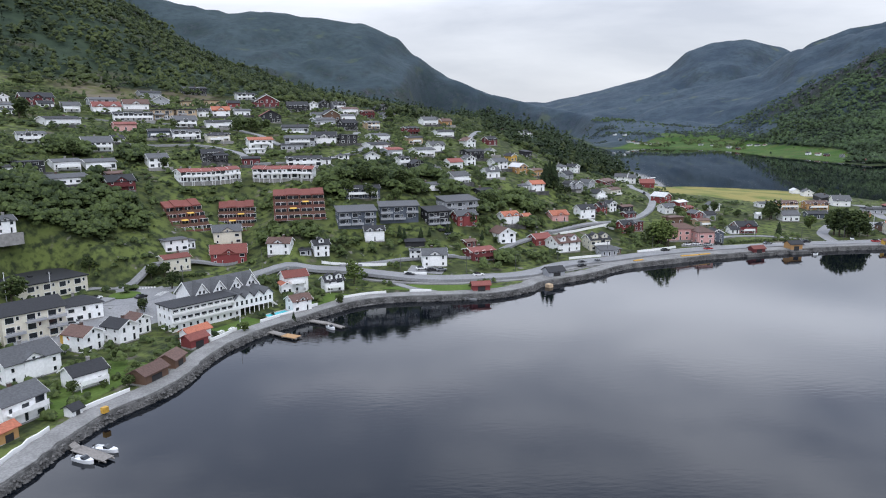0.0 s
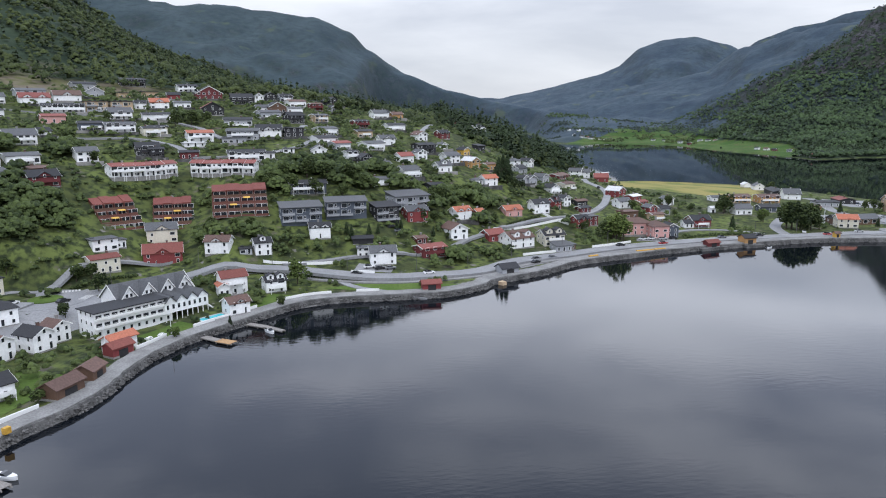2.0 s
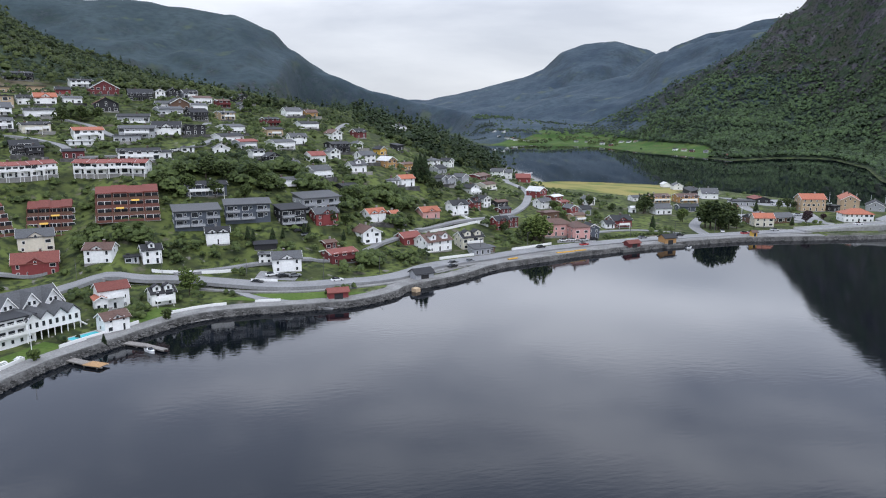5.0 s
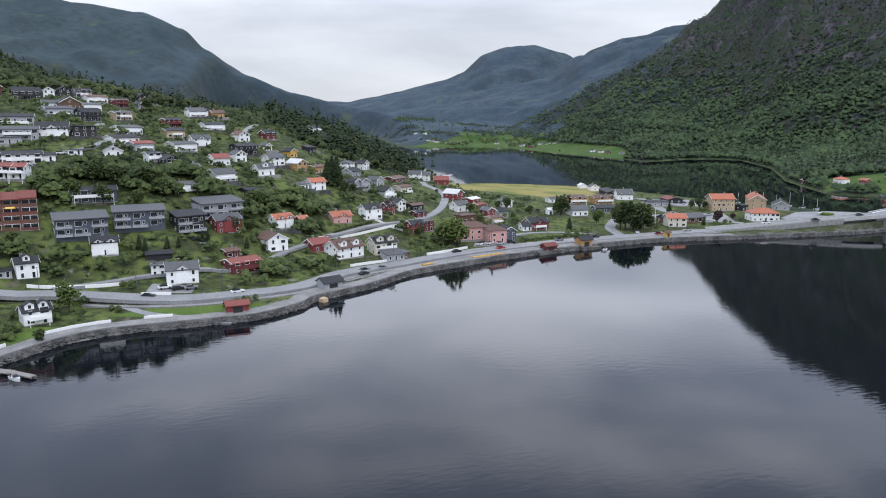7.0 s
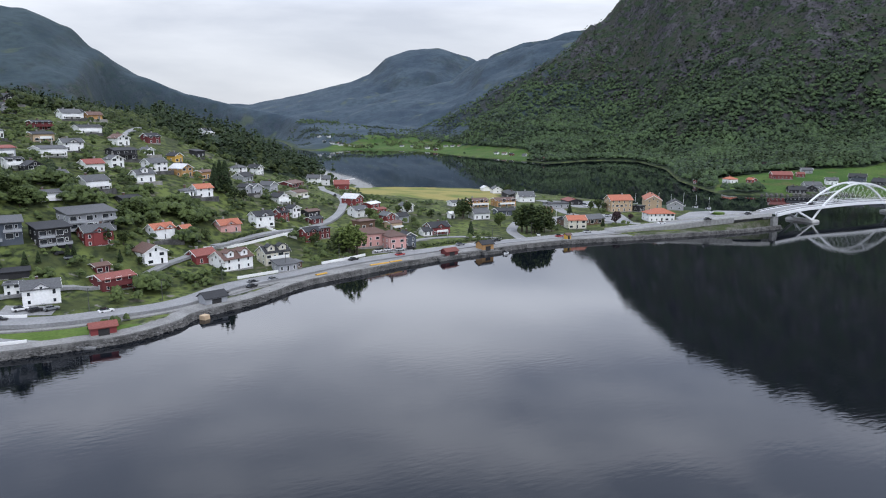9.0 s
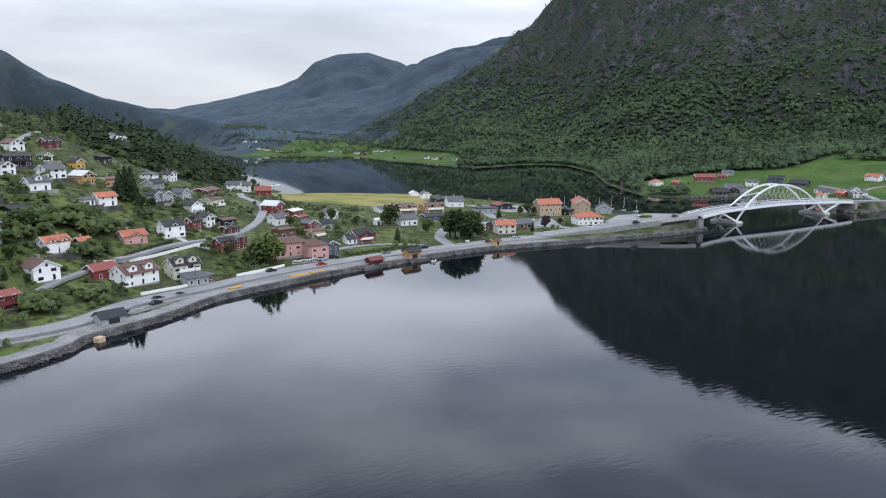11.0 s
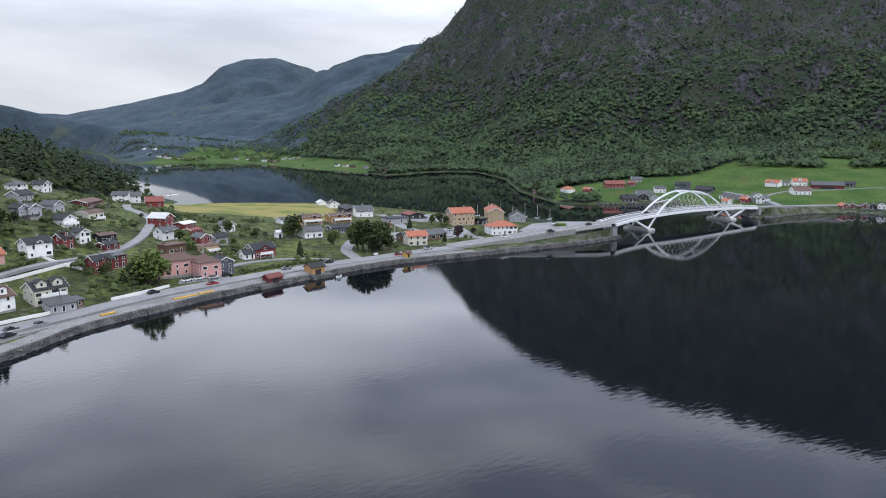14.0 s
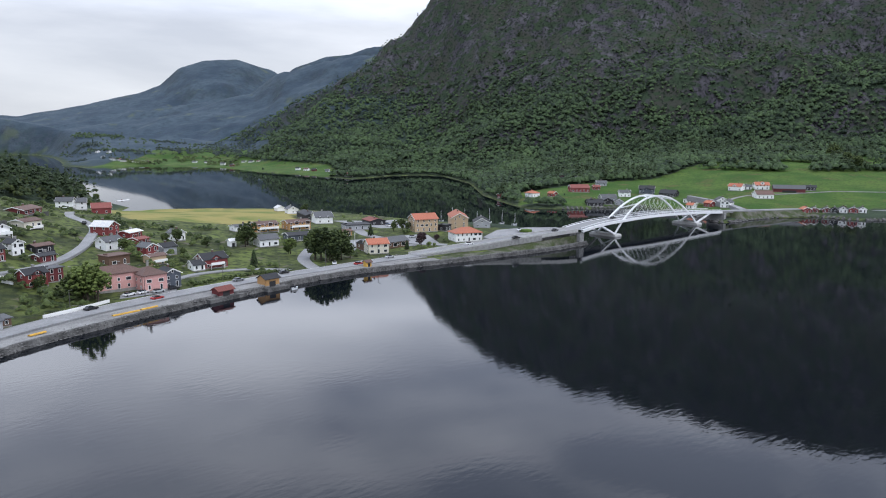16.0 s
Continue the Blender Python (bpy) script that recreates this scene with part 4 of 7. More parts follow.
def bridge_ribbon(name, width, lift, skirt, mat, shift=0.0):
    ob = ribbon(name, [(x - 456, y - 346, z) for x, y, z in DECK], width, mat, lift, skirt, shift=shift, step=3)
    ob.parent = bridge
    return ob


bridge_ribbon("deck", 11.6, 0, .5, M_ASPHALT)
bridge_ribbon("girder", .9, .1, 1.5, M_STEEL, 6.0)
bridge_ribbon("girder", .9, .1, 1.5, M_STEEL, -6.0)
for s in (-5.4, 5.4):
    bridge_ribbon("railing", .1, 1.15, .25, M_STEEL, s)
deck_line = smooth_line([(x - 456, y - 346, z) for x, y, z in DECK], 3)
for i in range(0, len(deck_line), 2):
    for s in (-5.4, 5.4):
        g = Geo()
        q = deck_line[i] + sideways(deck_line, i) * s
        g.box(q.x - .05, q.x + .05, q.y - .05, q.y + .05, q.z, q.z + 1.1)
        part("railing_post", g, M_STEEL, bridge)
def arch_at(u, side):
    """A place on the arch, u from -1 to 1 between its feet."""
    up = 1.4 + 20.2 * (1 - abs(u) ** 2.1)
    return Vector((44.8 * u, -.6 + side * (6.2 - 2.2 * (1 - u * u)), up))


def deck_z(x):
    return float(np.interp(x, [q.x for q in deck_line], [q.z for q in deck_line]))


def square_tube(name, places, r, parent):
    co = []
    for i, q in enumerate(places):
        d = (places[min(i + 1, len(places) - 1)] - places[max(i - 1, 0)]).normalized()
        a = Vector((0, 1, 0))
        b = d.cross(a).normalized()
        co += [tuple(q + a * x * r + b * y * r) for x, y in ((-1, -1), (1, -1), (1, 1), (-1, 1))]
    ob = grid_mesh(name, np.array(co), len(places), 4, M_STEEL, closed=True, smooth=False)
    ob.parent = parent
    return ob


for side in (-1, 1):
    square_tube("arch", [arch_at(u, side) for u in np.linspace(-1, 1, 41)], .42, bridge)
    for i in range(15):
        u = -.72 + i * .1
        for lean in (-.16, .16):
            top = arch_at(u, side)
            foot_x = 44.8 * (u + lean)
            if abs(u + lean) > .78 or top.z < deck_z(foot_x) + 1.5:
                continue
            g = Geo()
            g.beam(top, (foot_x, -.2 + side * 5.7, deck_z(foot_x)), .028)
            part("hanger", g, M_STEEL, bridge)
    for end in (-1, 1):
        g = Geo()
        g.beam((end * 44.8, -.6 + side * 6.2, 1.4), (end * 62, -.6 + side * 5.6 + (-3 if end < 0 else -1), deck_z(end * 62) - .9), .5)
        part("strut", g, M_STEEL, bridge)
        g = Geo()
        g.beam((end * 44.8, -.6 + side * 6.2, 1.4), (end * 53, -.6 - side * 5, deck_z(end * 53) - 1.0), .3)
        part("brace", g, M_STEEL, bridge)
for i in range(5):
    g = Geo()
    u = -.44 + i * .22
    g.beam(arch_at(u, -1), arch_at(u + (.16 if i % 2 else -.16), 1), .25)
    part("brace", g, M_STEEL, bridge)
for end in (-1, 1):
    g = Geo()
    g.run([(-9.5, -2), (9.5, -2), (9.5, .9), (8.5, 1.6), (-8.5, 1.6), (-9.5, .9)], end * 44.8 - 3, end * 44.8 + 3, 0)
    part("pier", g, M_CONCRETE, bridge, "pale concrete pier block in the water")
for x, y in ((368, 333), (534, 343)):
    g = Geo()
    g.box(-2.2, 2.2, -3.6 if x < 400 else -6, 6, -1, 6.8 if x < 400 else 5.8)
    ob = new("abutment", g.mesh("abutment", M_GREY_WALL))
    ob.matrix_world = pose(x, y, 0, 0, 0, 8)
    tagged(ob, "pale concrete bridge abutment", "abutment", kind="structure")
ribbon("road", [(530, 343, 7.4), (548, 341, 6.6), (566, 337, 6.2), (590, 332, 5.4), (614, 326, 4.8), (644, 306, 4.4), (668, 276, 4.5), (706, 240, 4.8)], 7.0, M_ASPHALT, .05, 1.2, "asphalt road beyond the bridge")
# A bank of stones and rough grass falls from this road to the water.
bank_line = smooth_line([(534, 343, 7.0), (548, 341, 6.4), (566, 338, 6.0), (590, 332, 5.2), (614, 326, 4.6), (644, 306, 4.2), (668, 276, 4.3), (706, 240, 4.6)], 4)
bank_co = []
for i, q in enumerate(bank_line):
    s = sideways(bank_line, i)
    if shore_distance(*np.array([(q + s * 3).xy]).T)[0] > shore_distance(*np.array([q.xy]).T)[0]:
        s = -s
    far = max(float(shore_distance(*np.array([q.xy]).T)[0]) - .5, 6.5)
    for o, drop in ((-4.4, 3.5), (-3.4, .25), (3.4, .25), (4.2, .5)):
        bank_co.append((*(q + s * o).xy, q.z - drop))
    for u in (.35, .7, 1):
        e = q + s * (4.2 + (far - 4.2) * u)
        bank_co.append((*e.xy, q.z - .5 + (.7 - q.z + .5) * u ** .7 + .25 * math.sin(e.x * .9 + u * 5)))
tagged(grid_mesh("embankment", np.array(bank_co), len(bank_line), 7, M_BANK), "stony grass bank below the road beyond the bridge", "embankment", kind="structure")
ribbon("road", [(566, 340, 6.3), (578, 352, 6.8), (590, 372, 8.5), (592, 400, 11)], 5, M_ASPHALT, .1, 4, "lane climbing from the bridge to the farms")
ribbon("lane", [(590, 372), (640, 380), (700, 350), (760, 300)], 3.5, M_GRAVEL, .15, 1, "gravel farm track through the meadow", "lane")

# ================= large buildings =================
def rail(g, x0, x1, y, z, step=1.1):
    """A balcony front: top rail, lower rail, posts."""
    g.box(x0, x1, y - .04, y + .04, z + .92, z + 1.0)
    g.box(x0, x1, y - .03, y + .03, z + .12, z + .75)


def apartment(x, y, face, w, d, floors, wall, roof, label, style="", base=0.0):
    """A block of flats: walls, roof, a balcony and a window band on each floor and bay."""
    PLOTS.append((x, y, max(w, d) * .6))
    root = thing("apartment_building", pose(x, y, ground_at(x, y) + base, 0, 0, face), label, "building")
    h = floors * 2.8 + .2
    g = Geo()
    g.box(-w / 2, w / 2, -d / 2, d / 2, -4, h)
    part("wall", g, M_WALL[wall], root)
    g = Geo()
    if "g" in style:
        gable_roof(g, w, d, h, d * .22, 0)
        g.run([(-d / 2, h), (d / 2, h), (0, h + d * .22)], -w / 2 + .02, w / 2 - .02, 0)
    elif "m" in style:
        g.run([(-d / 2 - 1.2, h + .1), (d / 2 + .5, h + d * .18), (d / 2 + .5, h + d * .18 + .3), (-d / 2 - 1.2, h + .4)], -w / 2 - .6, w / 2 + .6, 0)
        g.run([(-d / 2, h - .02), (d / 2, h - .02), (d / 2, h + d * .18)], -w / 2 + .02, w / 2 - .02, 0)
    else:
        g.box(-w / 2 - .5, w / 2 + .5, -d / 2 - .5, d / 2 + .5, h, h + .35)
        for i in range(3):
            g.box(-w * .3 + i * w * .25, -w * .3 + i * w * .25 + 1.2, -1, .5, h + .35, h + .9)
    part("roof", g, M_ROOF[roof], root, f"{TILE[roof][0]} roof")
    bays = max(2, int(w / 4.6))
    for s in range(floors):
        z = s * 2.8 + .3
        for i in range(bays):
            cx = (i + .5) / bays * w - w / 2
            window("big", root, cx - .9, -d / 2 - .02, z + .3)
            window("small", root, cx + 1.2, -d / 2 - .02, z + .9)
            if "n" not in style and (i + s) % 3 != 2:
                g = Geo()
                bw = w / bays * .46
                g.box(cx - bw, cx + bw, -d / 2 - 1.7, -d / 2 - .01, z - .12, z + .06)
                rail(g, cx - bw, cx + bw, -d / 2 - 1.66, z + .06)
                part("balcony", g, M_WALL["G"] if wall != "W" else M_TRIM, root)
        for side in (-1, 1):
            for cy in (-d * .25, d * .25):
                window("small", root, side * (w / 2 + .02), cy, z + .9, 90 * side)
    return root


def terrace_block(x, y, face, w, floors, label):
    """Flats stepping back up the slope, each floor with a deep red-brown terrace."""
    PLOTS.append((x, y, 12))
    root = thing("terrace_block", pose(x, y, ground_at(x, y) - .5, 0, 0, face), label, "building", "stepped red terrace blocks")
    for s in range(floors):
        y0, z = s * 3.0, s * 2.45
        g = Geo()
        g.box(-w / 2, w / 2, y0 + 1.8, y0 + 9.5, z - (3 if s == 0 else 0), z + 2.45)
        part("storey", g, M_WALL["S"], root)
        g = Geo()
        g.box(-w / 2 - .2, w / 2 + .2, y0 - .4, y0 + 1.8, z - .15, z + .05)
        for i in range(4):
            a, b = -w / 2 + i * w / 4 + .12, -w / 2 + (i + 1) * w / 4 - .12
            g.box(a, b, y0 - .45, y0 - .3, z, z + .95, 1)
            g.box(a - .2, a - .04, y0 - .4, y0 + 1.8, z, z + 2.2, 0)
        part("terrace", g, (M_CONCRETE if s == 0 else M_WALL["S"], M_WALL["N"] if s % 2 else M_WALL["S"]), root)
        for i in range(4):
            cx = -w / 2 + (i + .5) * w / 4
            window("big", root, cx - .9, y0 + 1.78, z + .2)
            window("big", root, cx + 1.5, y0 + 1.78, z + .2)
        if s in (1, 2):
            g = Geo()
            cx = -w / 2 + (1.5 if s == 1 else 2.5) * w / 4
            g.run([(y0 + 1.8, z + 2.5), (y0 + .2, z + 2.1), (y0 + .2, z + 2.0), (y0 + 1.8, z + 2.4)], cx - 1.4, cx + 1.4, 0)
            part("awning", g, M_WALL["Y"], root, "yellow fabric awning")
    g = Geo()
    yy, z = (floors - 1) * 3.0, floors * 2.45
    for i in range(4):
        a, b = -w / 2 + i * w / 4, -w / 2 + (i + 1) * w / 4
        j = .35 * (i % 2)
        g.run([(yy + .6, z + j), (yy + 6, z + 2.2 + j), (yy + 10, z + .6 + j), (yy + 10, z - .1), (yy + .6, z - .2)], a, b, 0)
    part("roof", g, M_ROOF["q"], root, "rust-red tile roof")
    return root


terrace_block(-90.5, 301, 39, 15.5, 4, "stepped red-brown terrace flats on the hillside")
terrace_block(-75, 310.5, 12, 15, 4, "stepped red-brown terrace flats with awnings")
terrace_block(-47.5, 310, 11, 22, 4, "stepped red-brown terrace flats with a white base")
for i in range(6):
    u = (i + .5) / 6
    house(-101.6 + 22 * u - 3, 326 + 17 * u + 3.6, 37, 4.7, 8.5, 2, "W", "r", "zb", -.6, "white terraced house with a faded red tile roof", 300 + i)
for i in range(6):
    u = (i + .5) / 6
    house(-74.5 + 28.5 * u + .5, 345.6 - 4.5 * u + 4, -6, 4.8, 8.5, 2, "W", "r", "zb", -.6, "white terraced house with a faded red tile roof", 310 + i)
apartment(-24, 313, 13, 16.5, 9, 2, "B", "g", "slate-blue timber flats with balconies and a grey roof", "m", -.2)
apartment(-5.5, 319, 8, 17, 8, 2, "B", "g", "slate-blue timber flats with a grey sloping roof", "m", -.2)
apartment(11, 320.5, 22, 10.5, 8, 2, "K", "k", "tall black-stained timber block of flats", "m", -.8)
apartment(22, 338, 24, 17, 10, 2, "G", "g", "grey timber flats with wide balconies", "m", -1.5)
apartment(-146, 441, 30, 11.5, 9, 2, "T", "k", "tan brick flats with dark flat roofs", "", -.5)
apartment(-134, 446, 28, 11.5, 9, 2, "T", "k", "tan brick flats with dark flat roofs", "", -.5)
apartment(-112, 207, 47, 17, 11, 3, "C", "k", "cream rendered flats with a dark gabled roof", "g")
apartment(-128, 196, 47, 14, 11, 3, "W", "k", "white rendered flats with a dark gabled roof", "g")
apartment(-131, 248, 52, 26, 24, 2, "C", "k", "long cream shopping centre with a grey flat roof", "n", -.3)
apartment(268, 374, 2, 26, 9, 1, "N", "g", "long low school wing with a grey roof and red trim", "gn")

pink = house(134.5, 352.5, 4, 17, 9, 2.4, "P", "b", "h", 0, "two-storey pink rendered villa with a hipped brown roof", 401)
house(145, 348, 4, 8.6, 12, 2.4, "P", "b", "h", 0, "pink rendered wing of a villa with a hipped roof", 402)
house(-62.6, 200.5, 55, 6.2, 4.2, 1.1, "R", "q", "q", 0, "dark red boathouse with a rust tile roof", 403)
house(-63.5, 204.5, 55, 8, 4, 1.5, "W", "o", "q", 0, "white boathouse with an orange tile roof", 404)
house(-66.2, 173.5, 68, 8.2, 5, 1.1, "N", "b", "q", 0, "weathered brown boathouse with a rust tile roof", 405)
house(-63.8, 183.5, 82, 6, 5, 1.1, "N", "b", "q", 0, "weathered brown boathouse with a brown tile roof", 406)
house(25.5, 259.5, 8, 6.5, 3.6, 1, "R", "r", "q", .3, "small red shed with a bright red roof by the promenade", 407)
house(164.5, 328.5, 14, 6.5, 4, .9, "D", "q", "q", .5, "small dark red boathouse on a stone pier", 408)
house(185, 333.5, 10, 6.5, 5, 1.2, "O", "k", "q", .4, "ochre timber boathouse with a dark roof on a stone pier", 409)
house(235, 339.5, 0, 2.6, 2.4, 1, "Y", "b", "q", .4, "small yellow kiosk at the water's edge", 410)


def hotel():
    PLOTS.append((-68, 232, 18))
    PLOTS.append((-60, 240, 16))
    root = thing("hotel", pose(-73.2, 214.2, 2.0, 0, 0, 46), "white timber fjord hotel with gables, balconies and grey roofs", "hotel")
    g = Geo()
    g.box(0, 24, 0, 9, -2, 7.2)
    part("wing", g, M_WALL["W"], root, "white flat-roofed guest wing")
    g = Geo()
    g.box(-.4, 24.4, -.9, 9.4, 7.2, 7.5)
    part("wing_roof", g, M_ROOF["k"], root, "dark felt flat roof")
    for s in range(3):
        for i in range(10):
            window("wide" if s else "small", root, 1.4 + i * 2.35, -.02, s * 2.4 + .5)
        if s:
            g = Geo()
            g.box(.2, 24, -1.3, -.01, s * 2.6 - .05, s * 2.6 + .1)
            rail(g, .2, 24, -1.26, s * 2.6 + .1)
            part("balcony", g, M_TRIM, root)
        for i in range(3):
            window("small", root, -.02, 1.5 + 2.8 * i, s * 2.6 + .8, -90)
    g = Geo()
    g.run([(9, -2), (19, -2), (19, 7.0), (14, 10.9), (9, 7.0)], 12, 37, 0)
    part("main_block", g, M_WALL["W"], root)
    g = Geo()
    g.run([(8.3, 6.5), (14, 10.9), (19.7, 6.5), (19.7, 6.75), (14, 11.2), (8.3, 6.75)], 11.5, 37.5, 0)
    part("roof", g, M_ROOF["g"], root, "grey slate roof")
    for i, cx in enumerate((15.2, 21.6, 28, 34)):
        g = Geo()
        g.run([(cx - 2.6, 0), (cx + 2.6, 0), (cx + 2.6, 7.2), (cx, 10.7), (cx - 2.6, 7.2)], 8.2, 14, 1)
        g.run([(cx - 3.1, 6.6), (cx, 10.8), (cx + 3.1, 6.6), (cx + 3.1, 6.85), (cx, 11.1), (cx - 3.1, 6.85)], 7.7, 14, 1, 1)
        gable = part("gable", g, (M_WALL["W"], M_ROOF["g"]), root)
        window("small", root, cx - .7, 8.17, 7.5)
        window("small", root, cx + .7, 8.17, 7.5)
        g = Geo()
        g.run([(cx - 3.15, 6.5), (cx, 10.75), (cx + 3.15, 6.5), (cx + 3.15, 6.9), (cx, 11.2), (cx - 3.15, 6.9)], 7.6, 7.69, 1)
        part("bargeboard", g, M_TRIM, gable)
    for end in (11.42, 37.5):
        g = Geo()
        g.run([(8.2, 6.4), (14, 11.0), (19.8, 6.4), (19.8, 6.85), (14, 11.4), (8.2, 6.85)], end, end + .1, 0)
        part("bargeboard", g, M_TRIM, root)
    for i in range(5):
        window("wide", root, 25 + i * 2.4, 8.98, 4.0)
        window("wide", root, 25 + i * 2.4, 8.98, 5.6)
    # Garden pavilion with a row of small gables over tall windows.
    g = Geo()
    g.box(21, 36, -1.2, 9, 2.6, 5.9)
    part("pavilion", g, M_WALL["W"], root)
    for i in range(9):
        g = Geo()
        g.box(21.1 + i * 1.83, 21.3 + i * 1.83, -1.2, -1.0, -2, 2.6)
        part("post", g, M_TRIM, root)
        if i < 8:
            window("tall", root, 22 + i * 1.83, -1.22, 3.6)
    for i in range(4):
        cx = 22.9 + i * 3.75
        g = Geo()
        g.run([(cx - 2.05, 5.7), (cx, 7.7), (cx + 2.05, 5.7), (cx + 2.05, 5.9), (cx, 7.95), (cx - 2.05, 5.9)], -1.7, 8.5, 1)
        g.run([(cx - 1.8, 5.85), (cx + 1.8, 5.85), (cx, 7.6)], -1.15, 8.3, 1, 1)
        part("pavilion_roof", g, (M_ROOF["g"], M_WALL["W"]), root)
    for i in range(6):
        g = Geo()
        g.box(36 + i * .55, 36.55 + i * .55, -.6, 1.4, 2.2 - i * .45, 2.4 - i * .45)
        part("stair_tread", g, M_TRIM, root)
    return root


hotel()

# ================= houses, from the quay up the hill and across the water =================
house(-216.0, 436.1, 42, 17.0, 10.0, 2, "D", "k", "c", -1.0, seed=1)
house(-209.4, 432.7, 41, 7.9, 5.9, 1, "W", "k", "", -0.8, seed=2)
house(-196.1, 434.0, 39, 9.5, 7.2, 1.6, "W", "g", "b", -1.1, seed=3)
house(-187.5, 457.7, 36, 15.2, 10.0, 2, "G", "g", "zb", -1.0, seed=4)
house(-179.9, 444.7, 31, 15.3, 10.0, 1.6, "W", "r", "2c", -1.2, seed=5)
house(-169.5, 463.7, 28, 14.5, 10.0, 1.6, "W", "b", "c", -0.9, seed=6)
house(-161.6, 485.7, 25, 10.5, 10.5, 1.6, "G", "g", "g", -1.1, seed=7)
house(-178.2, 514.7, 35, 14.0, 10.5, 1.6, "G", "k", "z", -1.3, seed=8)
house(-135.8, 454.6, 25, 7.0, 5.5, 1.3, "W", "k", "", -0.7, seed=9)
house(-118.8, 463.8, 23, 8.3, 6.2, 1.6, "W", "o", "c", -0.9, seed=10)
house(-182.1, 388.7, 53, 18.2, 10.0, 1.5, "W", "k", "zb", -1.1, seed=11)
house(-159.7, 431.1, 26, 20.8, 10.0, 1.7, "W", "k", "zb", -1.0, seed=12)
house(-148.5, 439.5, 25, 11.0, 8.3, 1.3, "W", "k", "z", -0.7, seed=13)
house(-154.0, 402.3, 32, 10.9, 8.1, 1.6, "P", "r", "z", -1.0, seed=14)
house(-132.7, 392.9, 25, 10.9, 8.2, 1.6, "B", "k", "zb", -0.9, seed=15)
house(-129.1, 427.0, 27, 11.9, 8.9, 1.8, "W", "g", "b", -1.1, seed=16)
house(-119.8, 395.7, 27, 14.0, 10.0, 1.7, "W", "g", "zb", -1.1, seed=17)
house(-176.1, 346.8, 37, 11.3, 8.5, 1.7, "W", "g", "zb", -1.3, seed=18)
house(-147.6, 349.2, 35, 12.6, 9.5, 1.8, "W", "g", "b", -1.2, seed=19)
house(-146.1, 370.3, 46, 5.4, 5.5, 1, "W", "k", "", -0.9, seed=20)
house(-231.5, 430.2, 42, 4.9, 5.6, 1.4, "W", "g", "g", -0.6, seed=21)
house(-211.6, 394.4, 41, 6.4, 5.5, 1.2, "W", "k", "z", -0.4, seed=22)
house(-219.8, 411.5, 42, 9.9, 7.4, 1.2, "W", "g", "z", -1.0, seed=23)
house(-104.4, 395.0, 32, 8.5, 6.4, 1.6, "C", "k", "zb", -0.7, seed=24)
house(-113.5, 431.6, 24, 9.8, 7.3, 1.5, "W", "k", "z", -0.9, seed=25)
house(-156.9, 303.8, 47, 10.6, 7.9, 2, "K", "k", "fb", -1.3, seed=26)
house(-161.4, 293.3, 50, 6.1, 5.5, 1.6, "W", "k", "zb", -1.2, seed=27)
house(-148.7, 318.0, 43, 10.9, 8.2, 1.5, "W", "g", "zb", -1.3, seed=28)
house(-138.3, 327.6, 38, 12.5, 9.3, 1.5, "W", "g", "zb", -1.7, seed=29)
house(-117.9, 342.5, 36, 8.8, 6.6, 2, "W", "g", "", -1.3, seed=30)
house(-97.7, 362.9, 24, 10.1, 7.6, 1.8, "K", "k", "b", -1.2, seed=31)
house(-141.5, 299.8, 45, 16.6, 10.0, 1.3, "W", "g", "zb", -1.6, seed=32)
house(-128.5, 318.8, 40, 7.9, 6.0, 1, "N", "b", "z", -1.1, seed=33)
house(-122.8, 307.9, 42, 11.4, 8.5, 1.8, "D", "k", "cb", -2.1, seed=34)
house(-118.8, 541.4, 26, 13.1, 9.8, 1.8, "W", "k", "zb", -0.8, seed=35)
house(-115.5, 489.9, 23, 7.4, 5.5, 1.4, "R", "k", "", -0.6, seed=36)
house(-97.8, 507.1, 22, 16.4, 12.0, 1.7, "D", "k", "g", -0.9, seed=37)
house(-86.5, 460.8, 17, 12.5, 10.5, 1.8, "K", "q", "g", -1.1, seed=38)
house(-75.3, 500.0, 16, 13.7, 10.3, 1.7, "K", "k", "b", -1.4, seed=39)
house(-64.9, 503.7, 18, 5.8, 6.6, 2, "W", "g", "g", -0.9, seed=40)
house(-58.7, 511.5, 22, 7.8, 8.9, 1.8, "K", "k", "g", -1.2, seed=41)
house(-49.1, 515.2, 28, 8.8, 6.6, 1.7, "G", "k", "b", -0.8, seed=42)
house(-41.4, 506.8, 27, 11.5, 8.7, 1.6, "W", "b", "zb", -1.2, seed=43)
house(-28.2, 501.3, 31, 7.9, 5.9, 1.8, "D", "b", "zb", -0.6, seed=44)
house(-19.5, 540.6, 34, 9.3, 10.5, 1.8, "K", "k", "g", -1.5, seed=45)
house(-16.8, 506.1, 33, 5.9, 6.8, 1.5, "G", "k", "g", -0.8, seed=46)
house(-51.3, 476.7, 26, 10.9, 10.5, 1.6, "N", "k", "g", -1.0, seed=47)
house(-40.7, 479.0, 32, 9.7, 7.3, 1.6, "W", "g", "zb", -1.0, seed=48)
house(-37.5, 448.1, 36, 10.0, 7.5, 1.9, "K", "k", "b", -0.7, seed=49)
house(-24.1, 467.8, 35, 9.4, 7.0, 1.8, "T", "g", "zb", -0.8, seed=50)
house(-0.1, 725.2, 38, 8.2, 9.4, 1.7, "K", "k", "g", -0.9, seed=51)
house(13.4, 511.6, 27, 10.3, 7.7, 1.6, "W", "g", "b", -0.9, seed=52)
house(0.9, 475.4, 30, 9.6, 7.2, 1.7, "D", "k", "zb", -0.9, seed=53)
